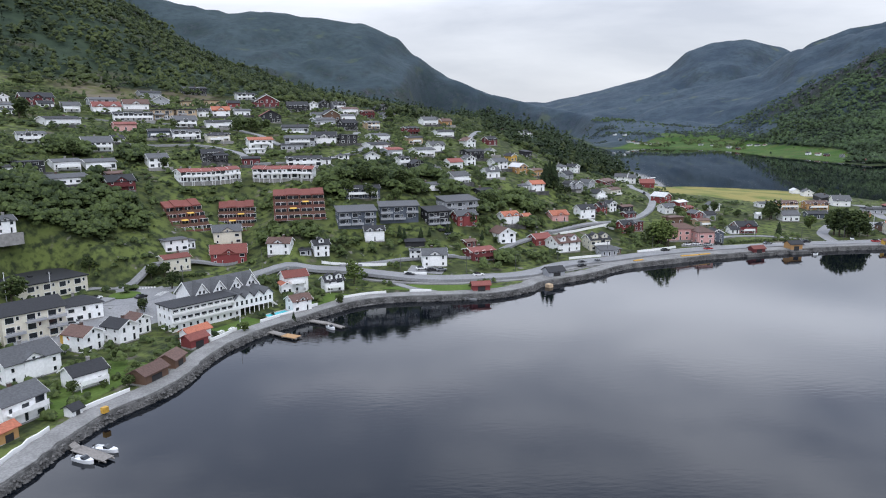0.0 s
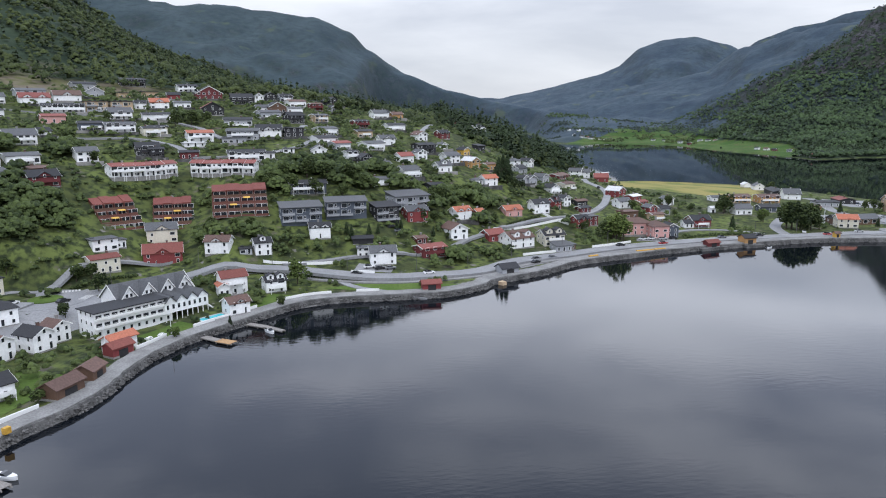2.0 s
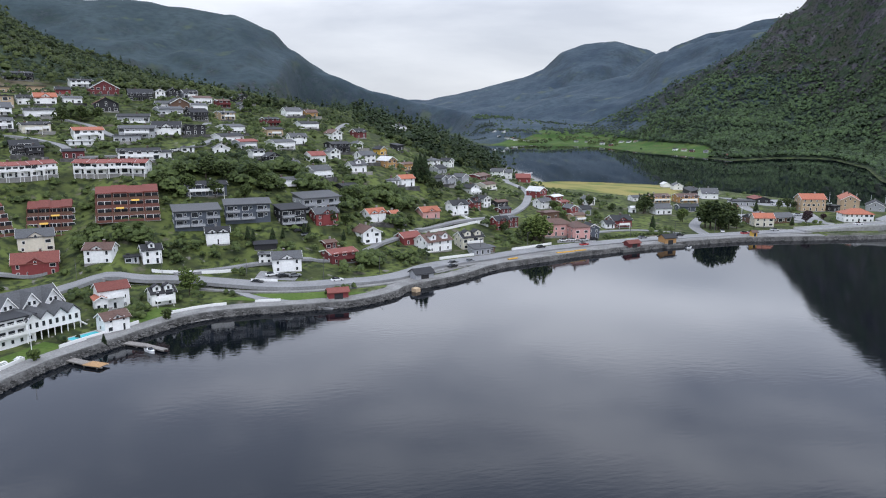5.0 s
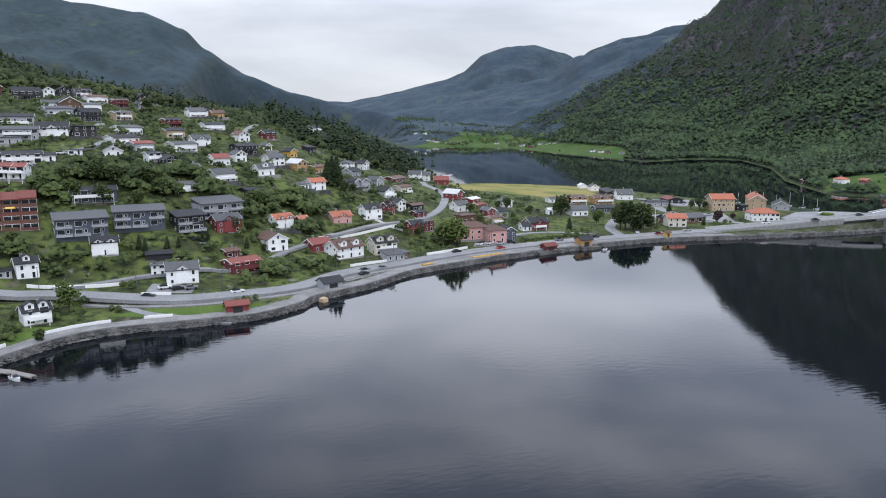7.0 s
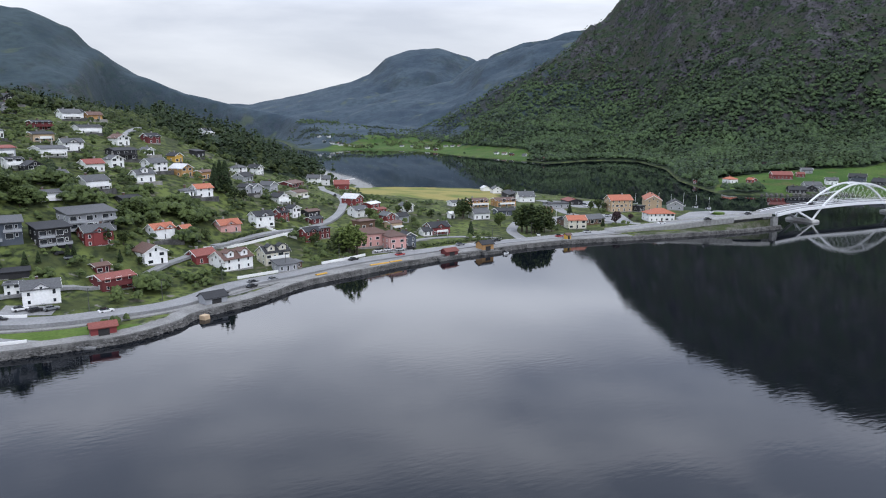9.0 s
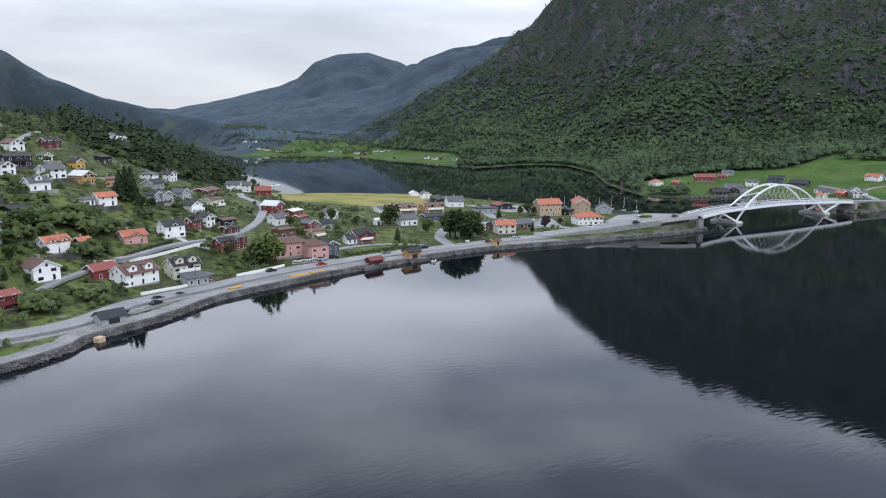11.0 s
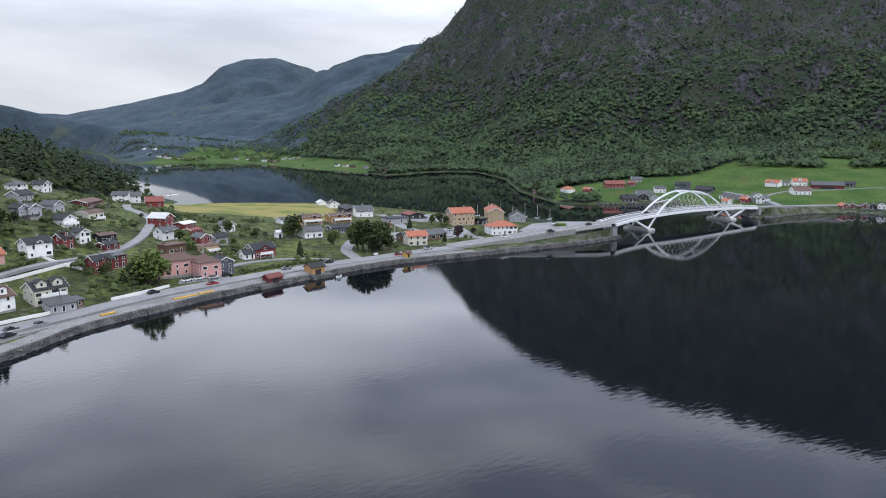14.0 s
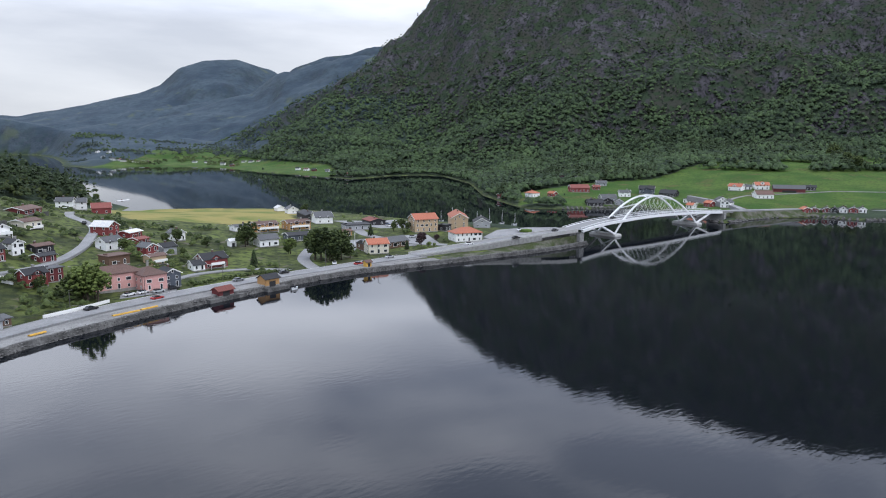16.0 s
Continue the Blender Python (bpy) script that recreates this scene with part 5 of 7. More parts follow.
house(2.4, 449.4, 29, 10.0, 7.5, 1.6, "T", "k", "zb", -1.1, seed=54)
house(-106.3, 472.3, 22, 9.4, 7.1, 1.4, "W", "g", "z", -1.1, seed=55)
house(-118.0, 464.9, 23, 10.6, 8.0, 1.8, "W", "o", "c", -1.2, seed=56)
house(-109.5, 433.7, 24, 9.8, 7.3, 1.6, "W", "k", "zb", -1.0, seed=57)
house(-66.8, 432.4, 8, 15.1, 10.0, 1.4, "G", "k", "zb", -1.1, seed=58)
house(-60.3, 405.8, 6, 16.1, 10.0, 2, "G", "g", "zb", -1.6, seed=59)
house(-63.6, 397.6, 9, 11.8, 8.8, 1.3, "G", "g", "f", -1.1, seed=60)
house(-47.5, 410.5, 6, 13.2, 9.9, 1.7, "W", "k", "c", -1.3, seed=61)
house(-34.8, 411.4, 17, 9.9, 7.4, 2, "K", "k", "f", -0.7, seed=62)
house(-81.2, 397.7, 23, 12.7, 9.5, 2, "W", "o", "zb", -1.3, seed=63)
house(-81.2, 384.5, 25, 10.2, 7.7, 0.9, "W", "w", "f", -0.9, seed=64)
house(-18.6, 435.2, 43, 11.7, 8.8, 1.6, "W", "g", "zb", -1.2, seed=65)
house(-18.5, 406.6, 36, 12.7, 9.5, 1.4, "W", "k", "zb", -1.5, seed=66)
house(-9.8, 397.7, 37, 9.8, 7.3, 1.6, "G", "r", "zb", -0.9, seed=67)
house(-3.6, 378.0, 27, 6.0, 5.5, 1.7, "W", "k", "zb", -0.7, seed=68)
house(-19.7, 381.4, 10, 7.3, 8.3, 1.2, "W", "g", "g", -1.1, seed=69)
house(3.5, 372.8, 25, 6.7, 7.7, 1.8, "K", "k", "gb", -1.1, seed=70)
house(-53.5, 368.9, 13, 17.0, 10.0, 1.7, "W", "k", "zb", -1.1, seed=71)
house(-44.5, 373.0, 12, 7.6, 5.7, 1.2, "W", "k", "z", -0.8, seed=72)
house(-34.6, 383.1, 6, 5.6, 5.5, 1, "W", "g", "f", -1.1, seed=73)
house(7.3, 415.5, 33, 12.0, 9.0, 1.6, "W", "g", "zb", -1.1, seed=74)
house(-102.1, 398.7, 33, 8.6, 6.4, 1.7, "C", "k", "zb", -0.7, seed=75)
house(-93.2, 360.9, 24, 6.4, 5.5, 1.8, "K", "k", "zb", -1.0, seed=76)
house(-79.7, 366.4, 20, 8.4, 6.3, 1.4, "D", "k", "z", -1.3, seed=77)
house(-22.6, 337.6, 10, 15.7, 10.0, 1.9, "B", "k", "zb", -2.5, seed=78)
house(9.1, 353.8, 21, 9.7, 7.2, 1.2, "W", "g", "zb", -2.0, seed=79)
house(16.1, 515.8, 27, 8.1, 6.1, 1.6, "W", "k", "", -0.7, seed=80)
house(25.8, 518.3, 28, 8.1, 6.1, 1.3, "O", "b", "", -0.7, seed=81)
house(22.7, 481.7, 24, 11.9, 8.9, 1.5, "W", "k", "zb", -1.1, seed=82)
house(37.4, 462.7, 33, 7.0, 8.1, 1.7, "W", "b", "g", -0.9, seed=83)
house(54.1, 484.3, 34, 8.2, 6.2, 1.7, "D", "k", "", -1.1, seed=84)
house(91.0, 714.7, 40, 14.9, 10.0, 1.7, "D", "b", "z", -1.2, seed=85)
house(37.4, 429.6, 29, 11.5, 8.6, 2, "K", "k", "zb", -1.3, seed=86)
house(49.9, 447.0, 35, 4.2, 5.5, 1.3, "W", "g", "g", -0.9, seed=87)
house(24.3, 399.2, 32, 8.5, 6.4, 1.6, "W", "r", "", -0.9, seed=88)
house(33.6, 412.0, 27, 6.0, 6.9, 1.7, "W", "g", "g", -0.9, seed=89)
house(105.6, 659.4, 47, 10.5, 7.9, 1.6, "W", "k", "b", -1.3, seed=90)
house(78.5, 485.0, 42, 6.9, 5.5, 1.6, "K", "k", "m", -1.3, seed=91)
house(51.0, 415.9, 32, 9.4, 7.0, 1.8, "W", "g", "", -1.0, seed=92)
house(63.0, 447.0, 39, 5.1, 5.8, 1.5, "Y", "k", "g", -1.0, seed=93)
house(62.9, 416.1, 37, 7.1, 8.2, 1.8, "O", "w", "g", -1.1, seed=94)
house(73.8, 422.4, 40, 8.0, 6.0, 1.5, "O", "b", "z", -0.9, seed=95)
house(44.5, 394.1, 25, 8.4, 6.3, 1.6, "W", "g", "d", -1.1, seed=96)
house(24.5, 371.0, 33, 10.0, 7.5, 1.6, "W", "g", "b", -2.0, seed=97)
house(12.7, 369.3, 28, 5.0, 5.5, 1.3, "W", "g", "", -0.8, seed=98)
house(36.8, 363.8, 30, 8.2, 6.2, 1.4, "K", "k", "zb", -1.4, seed=99)
house(68.8, 390.7, 24, 8.0, 6.0, 1.8, "W", "o", "", -1.6, seed=100)
house(61.8, 387.7, 23, 4.4, 5.5, 1.1, "W", "g", "h", -1.5, seed=101)
house(98.4, 468.2, 46, 8.2, 6.2, 1.8, "W", "g", "h", -1.1, seed=102)
house(112.1, 490.0, 45, 6.3, 7.2, 1.8, "W", "k", "g", -1.1, seed=103)
house(96.5, 443.0, 45, 8.9, 6.7, 1.3, "G", "k", "", -0.9, seed=104)
house(95.5, 411.7, 33, 6.4, 7.3, 1.6, "G", "g", "g", -1.2, seed=105)
house(106.8, 428.1, 39, 6.3, 7.2, 1.6, "G", "g", "g", -1.1, seed=106)
house(91.8, 410.0, 32, 4.7, 5.5, 1.4, "G", "k", "g", -1.0, seed=107)
house(107.4, 406.3, 28, 6.3, 7.3, 1.5, "W", "k", "gb", -1.3, seed=108)
house(121.5, 427.0, 36, 9.5, 7.1, 1.3, "C", "b", "zb", -0.9, seed=109)
house(128.2, 470.3, 47, 13.7, 10.3, 1, "D", "b", "z", -1.1, seed=110)
house(173.8, 560.1, 74, 8.2, 9.4, 2, "W", "g", "g", -0.6, seed=111)
house(90.9, 368.3, 19, 9.0, 6.7, 2.2, "W", "k", "c", -1.1, seed=112)
house(102.2, 379.4, 22, 4.9, 5.5, 1.9, "R", "k", "d", -1.1, seed=113)
house(109.8, 387.7, 24, 4.6, 5.5, 2, "W", "k", "g", -1.0, seed=114)
house(119.6, 393.1, 23, 7.4, 5.6, 1.3, "K", "b", "zb", -1.0, seed=115)
house(46.9, 339.9, 27, 8.5, 6.4, 1.8, "W", "o", "2c", -1.7, seed=116)
house(56.4, 347.2, 26, 4.0, 5.5, 1.2, "R", "o", "", -1.4, seed=117)
house(74.6, 358.7, 18, 9.1, 6.8, 1.5, "P", "o", "c", -1.7, seed=118)
house(24.6, 326.9, 21, 9.7, 7.3, 2.2, "R", "g", "c", -1.9, seed=119)
house(-142.9, 255.3, 52, 6.7, 5.5, 2, "W", "g", "c", -2.5, seed=120)
house(-105.5, 225.7, 41, 11.3, 8.5, 2.1, "W", "k", "h", -0.2, seed=121)
house(-86.1, 207.5, 60, 6.6, 7.5, 2, "W", "k", "g", -0.1, seed=122)
house(-84.0, 215.4, 57, 5.0, 5.7, 2, "W", "b", "g", -0.2, seed=123)
house(-92.1, 277.6, 39, 10.1, 7.6, 2.2, "C", "q", "z", -2.5, seed=124)
house(-94.8, 287.1, 39, 9.1, 6.8, 1.9, "W", "g", "f", -2.5, seed=125)
house(-90.6, 292.1, 39, 3.5, 5.5, 1.3, "W", "g", "f", -2.2, seed=126)
house(-93.3, 199.7, 65, 6.8, 7.9, 2.1, "W", "b", "g", -0.2, seed=127)
house(-97.1, 201.0, 50, 4.2, 5.5, 1.5, "Y", "o", "", -0.9, seed=128)
house(-99.7, 179.6, 55, 13.8, 10.4, 2.2, "W", "g", "c", -0.5, seed=129)
house(-81.1, 171.8, 51, 8.5, 6.4, 1.6, "W", "k", "b", -0.2, seed=130)
house(-87.1, 151.1, 63, 10.2, 7.7, 2.2, "W", "g", "b", -0.1, seed=131)
house(-83.9, 140.7, 68, 4.3, 3.2, 1.2, "O", "o", "s", -0.4, seed=132)
house(-75.3, 152.5, 63, 2.4, 3.0, 0.9, "W", "k", "s", -0.4, seed=133)
house(-42.9, 256.6, 27, 8.6, 6.5, 2.6, "W", "q", "b", -0.5, seed=134)
house(-45.5, 253.7, 22, 3.6, 5.5, 1.6, "W", "o", "g", -0.5, seed=135)
house(-38.5, 237.3, 37, 6.9, 5.5, 1.7, "W", "b", "c", -0.4, seed=136)
house(-29.6, 261.9, 25, 7.2, 5.5, 1.7, "W", "k", "2db", -0.6, seed=137)
house(-52.8, 289.0, -7, 9.0, 6.7, 2.1, "W", "b", "c", -2.1, seed=138)
house(-37.1, 290.5, 21, 6.3, 5.5, 2.2, "W", "k", "d", -2.2, seed=139)
house(-43.2, 288.9, 15, 4.5, 5.5, 1, "G", "k", "f", -2.0, seed=140)
house(1.7, 294.3, 2, 4.7, 5.5, 1.7, "W", "g", "f", -1.5, seed=141)
house(-15.8, 304.6, 9, 8.2, 6.1, 2, "W", "k", "2c", -1.8, seed=142)
house(-75.0, 293.7, 14, 13.9, 10.4, 2, "R", "q", "c", -2.0, seed=143)
house(-78.3, 305.5, 19, 11.3, 8.5, 2.3, "C", "g", "c", -2.5, seed=144)
house(9.2, 289.6, 5, 10.0, 7.5, 2.1, "W", "g", "c", -1.3, seed=145)
house(28.9, 301.3, 27, 11.1, 8.4, 1.7, "D", "r", "zb", -1.1, seed=146)
house(25.2, 311.0, 27, 4.9, 5.5, 1.1, "D", "b", "z", -1.8, seed=147)
house(1.4, 302.9, 6, 8.1, 6.1, 1, "K", "k", "zs", -2.1, seed=148)
house(60.1, 328.8, 28, 8.9, 6.7, 1.5, "R", "r", "", -1.6, seed=149)
house(70.3, 324.7, 27, 12.9, 9.7, 1.9, "W", "b", "2d", -1.0, seed=150)
house(87.7, 331.0, 16, 10.4, 7.8, 2.2, "C", "k", "2db", -0.9, seed=151)
house(92.5, 324.0, 12, 7.9, 5.9, 1, "N", "g", "f", -0.5, seed=152)
house(110.1, 359.3, 19, 7.5, 5.6, 2, "R", "k", "c", -1.1, seed=153)
house(116.9, 363.9, 18, 5.5, 5.5, 2, "D", "g", "f", -0.9, seed=154)
house(57.8, 283.4, 20, 7.4, 5.4, 1.0, "G", "k", "s", -0.2, "grey stone shed with a dark gabled roof by the quay", seed=155)
house(41.8, 322.4, 22, 8.4, 9.7, 2, "W", "b", "g", -2.5, seed=156)
house(118.5, 382.4, 21, 6.3, 5.5, 1.1, "D", "k", "z", -0.8, seed=157)
house(89.8, 320.6, 13, 7.8, 5.9, 1.2, "G", "g", "m", -0.5, seed=158)
house(153.1, 429.3, 38, 7.8, 9.0, 2, "R", "w", "g", -0.7, seed=159)
house(163.7, 428.4, 36, 8.6, 6.4, 1.2, "R", "w", "z", -0.6, seed=160)
house(163.1, 414.7, 27, 6.3, 5.5, 1.1, "R", "r", "z", -0.6, seed=161)
house(147.4, 403.1, 24, 8.6, 6.4, 1.7, "W", "g", "", -0.8, seed=162)
house(143.2, 382.1, 18, 9.1, 6.8, 1.6, "N", "b", "f", -0.9, seed=163)
house(159.1, 390.9, 16, 5.6, 6.4, 2, "R", "g", "g", -0.6, seed=164)
house(158.5, 380.9, 13, 7.1, 5.5, 1.6, "T", "b", "zb", -0.8, seed=165)
house(168.1, 394.8, 18, 6.7, 5.5, 1.6, "G", "k", "", -0.6, seed=166)
house(183.3, 424.2, 22, 5.5, 6.3, 1.6, "W", "g", "g", -0.5, seed=167)
house(152.9, 349.9, 4, 6.3, 7.3, 2.2, "B", "k", "g", -0.4, seed=168)
house(179.0, 373.1, 5, 10.6, 8.0, 1.6, "R", "k", "cb", -0.5, seed=169)
house(171.2, 369.6, 4, 4.9, 5.5, 1.1, "W", "k", "", -0.4, seed=170)
house(166.0, 556.0, 63, 7.9, 9.1, 2, "W", "g", "g", -0.7, seed=171)
house(202.6, 678.5, 40, 8.7, 6.6, 1.7, "W", "g", "", -0.4, seed=172)
house(183.4, 547.1, 77, 9.7, 10.5, 1.6, "R", "r", "g", -0.6, seed=173)
house(224.2, 442.9, 2, 8.9, 6.7, 1.1, "W", "g", "z", -0.2, seed=174)
house(202.5, 405.2, 6, 3.2, 3.0, 1.2, "W", "w", "s", -0.3, seed=175)
house(257.6, 365.0, -16, 10.1, 7.6, 2, "C", "o", "", -0.3, seed=176)
house(315.0, 400.6, -14, 14.0, 10.0, 3, "T", "o", "", -0.4, seed=177)
house(347.4, 407.3, 54, 23.3, 10.0, 3, "T", "o", "", -0.4, seed=178)
house(317.5, 367.5, -17, 15.4, 10.0, 1.9, "W", "o", "h", -0.3, seed=179)
house(366.4, 406.5, 49, 15.2, 10.0, 1.4, "G", "k", "", -0.2, seed=180)
house(326.3, 395.1, 16, 6.1, 5.5, 1.4, "K", "k", "f", -0.1, seed=181)
house(218.8, 402.5, -0, 9.8, 7.4, 1.5, "W", "g", "", -0.4, seed=182)
house(239.4, 409.6, -8, 11.3, 8.5, 1.2, "B", "k", "z", -0.3, seed=183)
house(234.8, 436.6, -1, 12.7, 9.5, 1.7, "O", "b", "zb", -0.2, seed=184)
house(254.7, 437.7, -6, 13.0, 9.8, 1.7, "O", "b", "zb", -0.2, seed=185)
house(311.8, 566.0, 79, 8.0, 6.0, 1, "W", "w", "s", -0.2, seed=186)
house(308.3, 541.7, 76, 9.4, 7.1, 1.4, "W", "g", "", -0.1, seed=187)
house(295.7, 495.6, 74, 24.8, 10.0, 1.4, "K", "k", "z", -0.3, seed=188)
house(286.2, 462.7, 73, 10.8, 10.5, 1.7, "W", "g", "g", -0.3, seed=189)
house(284.7, 423.1, -14, 14.3, 10.0, 1.2, "G", "k", "f", -0.3, seed=190)
house(313.1, 446.6, 78, 13.2, 9.9, 1.2, "K", "q", "z", -0.3, seed=191)
house(268.1, 408.4, -13, 5.4, 5.5, 1.1, "O", "b", "z", -0.2, seed=192)
house(579.5, 503.3, -32, 17.1, 10.0, 1.6, "R", "r", "", -0.5, seed=193)
house(539.2, 523.1, -97, 10.7, 8.0, 1.6, "W", "o", "h", -0.6, seed=194)
house(543.2, 503.0, -90, 6.6, 5.5, 1.2, "R", "o", "", -0.4, seed=195)
house(532.2, 555.8, -98, 4.1, 5.5, 1.3, "R", "r", "g", -0.4, seed=196)
house(547.9, 553.5, -96, 6.4, 5.5, 1.2, "G", "k", "", -0.4, seed=197)
house(693.4, 564.7, -105, 11.3, 8.5, 1.3, "W", "k", "", -0.5, seed=198)
house(642.8, 556.4, -105, 16.2, 10.0, 1.4, "K", "k", "", -0.5, seed=199)
house(603.2, 502.3, -33, 6.4, 5.5, 1.2, "R", "r", "", -0.3, seed=200)
house(626.6, 514.6, -39, 9.4, 7.1, 1.2, "G", "g", "", -0.4, seed=201)
house(567.6, 462.1, -31, 13.1, 9.8, 1.3, "G", "g", "", -0.6, seed=202)
house(541.4, 455.8, -35, 12.8, 9.6, 1.2, "K", "k", "", -0.7, seed=203)
house(597.1, 466.2, -41, 9.5, 7.2, 1.7, "W", "g", "", -0.6, seed=204)
house(623.5, 460.8, -60, 13.2, 9.9, 1.9, "B", "k", "c", -0.5, seed=205)
house(621.2, 436.6, -78, 13.8, 10.4, 1.3, "K", "k", "", -0.5, seed=206)
house(670.4, 400.6, -84, 11.5, 8.6, 1.6, "W", "o", "c", -0.4, seed=207)
house(679.7, 395.1, -66, 7.1, 5.5, 1.1, "W", "g", "", -0.4, seed=208)
house(689.5, 387.7, -50, 11.6, 8.7, 1.7, "W", "o", "d", -0.6, seed=209)
house(648.1, 365.7, -41, 13.7, 10.3, 1.5, "W", "b", "", -0.5, seed=210)
house(694.0, 365.5, -58, 25.2, 10.0, 1.4, "D", "g", "s", -0.7, seed=211)
house(713.0, 355.0, -65, 8.2, 6.1, 1.2, "K", "k", "", -0.4, seed=212)
house(584.1, 362.4, -85, 7.1, 8.2, 1.8, "W", "g", "g", -0.4, seed=213)
house(586.9, 378.4, -105, 6.7, 5.5, 1.4, "R", "o", "", -0.4, seed=214)
house(579.3, 389.6, -96, 6.0, 5.5, 1.2, "W", "o", "", -0.4, seed=215)
house(602.1, 402.4, -85, 11.8, 8.9, 1.3, "W", "g", "f", -0.6, seed=216)
house(619.8, 318.7, -44, 6.1, 7.0, 1.2, "R", "o", "g", -0.4, seed=217)
house(632.4, 303.5, -77, 5.4, 6.2, 1.2, "K", "k", "g", -0.5, seed=218)
house(635.8, 297.6, -77, 5.5, 6.3, 1.2, "W", "k", "g", -0.5, seed=219)
house(639.3, 292.3, -70, 6.1, 7.1, 1.2, "R", "k", "g", -0.5, seed=220)
house(642.6, 287.7, -60, 5.3, 6.1, 1.2, "W", "k", "g", -0.5, seed=221)
house(483.6, 1678.4, -74, 8.3, 6.2, 1.4, "W", "k", "", -0.7, seed=222)
house(469.6, 1589.0, -67, 6.4, 5.5, 1.3, "W", "g", "", -0.7, seed=223)
house(490.9, 1624.7, -71, 7.9, 5.9, 1.5, "W", "k", "", -1.0, seed=224)
house(466.9, 1518.8, -20, 9.0, 6.7, 1.4, "W", "g", "", -1.3, seed=225)
house(481.9, 1534.7, -19, 6.9, 5.5, 1.5, "W", "o", "", -0.7, seed=226)
house(481.9, 1509.0, -9, 8.7, 6.5, 1.4, "W", "k", "", -0.6, seed=227)
house(501.2, 1544.9, -23, 7.9, 5.9, 1.5, "C", "g", "", -1.1, seed=228)
house(498.5, 1513.9, -16, 7.0, 5.5, 1.4, "W", "b", "", -0.8, seed=229)
house(514.0, 1530.9, -22, 9.1, 6.8, 1.5, "W", "k", "", -1.1, seed=230)
house(513.4, 1498.6, -30, 7.3, 5.5, 1.3, "W", "g", "", -0.9, seed=231)
house(524.7, 1505.4, -39, 6.0, 5.5, 1.4, "D", "k", "", -0.7, seed=232)
house(601.0, 1462.7, -43, 7.9, 6.0, 1.6, "W", "g", "", -2.5, seed=233)
house(616.9, 1440.6, -40, 9.0, 6.7, 1.6, "W", "k", "", -2.5, seed=234)
house(662.2, 1376.5, -59, 8.4, 6.3, 1.6, "W", "g", "", -2.5, seed=235)
house(664.1, 1347.9, -65, 9.2, 6.9, 1.6, "W", "k", "", -2.5, seed=236)
house(664.0, 1319.4, -73, 6.5, 5.5, 1.4, "C", "b", "", -2.5, seed=237)
house(613.5, 1359.4, -50, 8.3, 6.2, 1.3, "W", "g", "", -0.7, seed=238)
house(603.0, 1297.5, -68, 7.1, 5.5, 1.3, "R", "k", "", -0.1, seed=239)
house(629.0, 1109.3, -63, 6.9, 5.5, 1.5, "W", "k", "", -1.1, seed=240)
house(631.3, 1086.3, -62, 7.6, 5.7, 1.4, "W", "b", "", -1.1, seed=241)
house(632.1, 1064.9, -63, 6.7, 5.5, 1.3, "D", "k", "", -0.9, seed=242)
house(611.5, 959.0, -73, 8.2, 6.1, 1.3, "W", "k", "", -0.1, seed=243)
house(602.0, 920.3, -71, 9.2, 6.9, 1.5, "W", "r", "", -0.1, seed=244)
house(632.6, 951.8, -20, 7.3, 5.5, 1.4, "R", "k", "", -0.1, seed=245)
house(675.7, 974.5, -13, 7.3, 5.5, 1.3, "W", "g", "", -0.4, seed=246)
house(636.9, 1033.0, -57, 5.9, 5.5, 1.2, "G", "g", "", -0.5, seed=247)
# Houses crowded along the upper lanes and the crest.
house(-146.1, 492.1, 34, 7.3, 5.5, 1.4, "T", "k", "f", -1.0, seed=701)
house(-131.7, 494.9, 24, 10.9, 7.7, 1.6, "T", "k", "f", -1.0, seed=702)
house(-155.2, 541.0, 30, 16.0, 9.5, 1.8, "K", "k", "zb", -1.0, seed=703)
house(-127.0, 459.2, 25, 6.1, 5.5, 1.6, "W", "k", "c", -1.0, seed=704)
house(-59.1, 474.9, 16, 7.5, 5.5, 1.4, "W", "g", "b", -1.0, seed=705)
house(-53.7, 459.7, 30, 13.1, 9.2, 1.4, "G", "g", "zb", -1.0, seed=706)
house(15.8, 434.5, 23, 9.3, 6.5, 1.8, "W", "g", "c", -1.0, seed=707)
house(256.5, 753.7, 32, 13.7, 9.5, 1.4, "R", "w", "zb", -1.0, seed=708)

# ================= trees, woods and shrubs =================
OCTA = np.array([(1, 0, 0), (-1, 0, 0), (0, 1, 0), (0, -1, 0), (0, 0, 1), (0, 0, -1)], float)
OCTA_TRI = np.array([(0, 2, 4), (2, 1, 4), (1, 3, 4), (3, 0, 4), (2, 0, 5), (1, 2, 5), (3, 1, 5), (0, 3, 5)])


def tufts(centres, radii, r, caps=False):
    """Uneven leaf masses at the given places, whole or as caps open below: corners and triangles."""
    n = len(centres)
    v = OCTA[None] * r.uniform(.6, 1.35, (n, 6, 1)) * np.asarray(radii)[:, None, None] * np.array([1, 1, .8])
    a, b = r.uniform(0, 6.28, n), r.uniform(-.9, .9, n)
    c, s, cb, sb = np.cos(a)[:, None], np.sin(a)[:, None], np.cos(b)[:, None], np.sin(b)[:, None]
    x, y, z = v[..., 0], v[..., 1] * cb - v[..., 2] * sb, v[..., 1] * sb + v[..., 2] * cb
    v = np.stack([x * c - y * s, x * s + y * c, z], -1) + centres[:, None]
    return v.reshape(-1, 3), (OCTA_TRI[None, :4 if caps else 8] + 6 * np.arange(n)[:, None, None]).reshape(-1, 3)


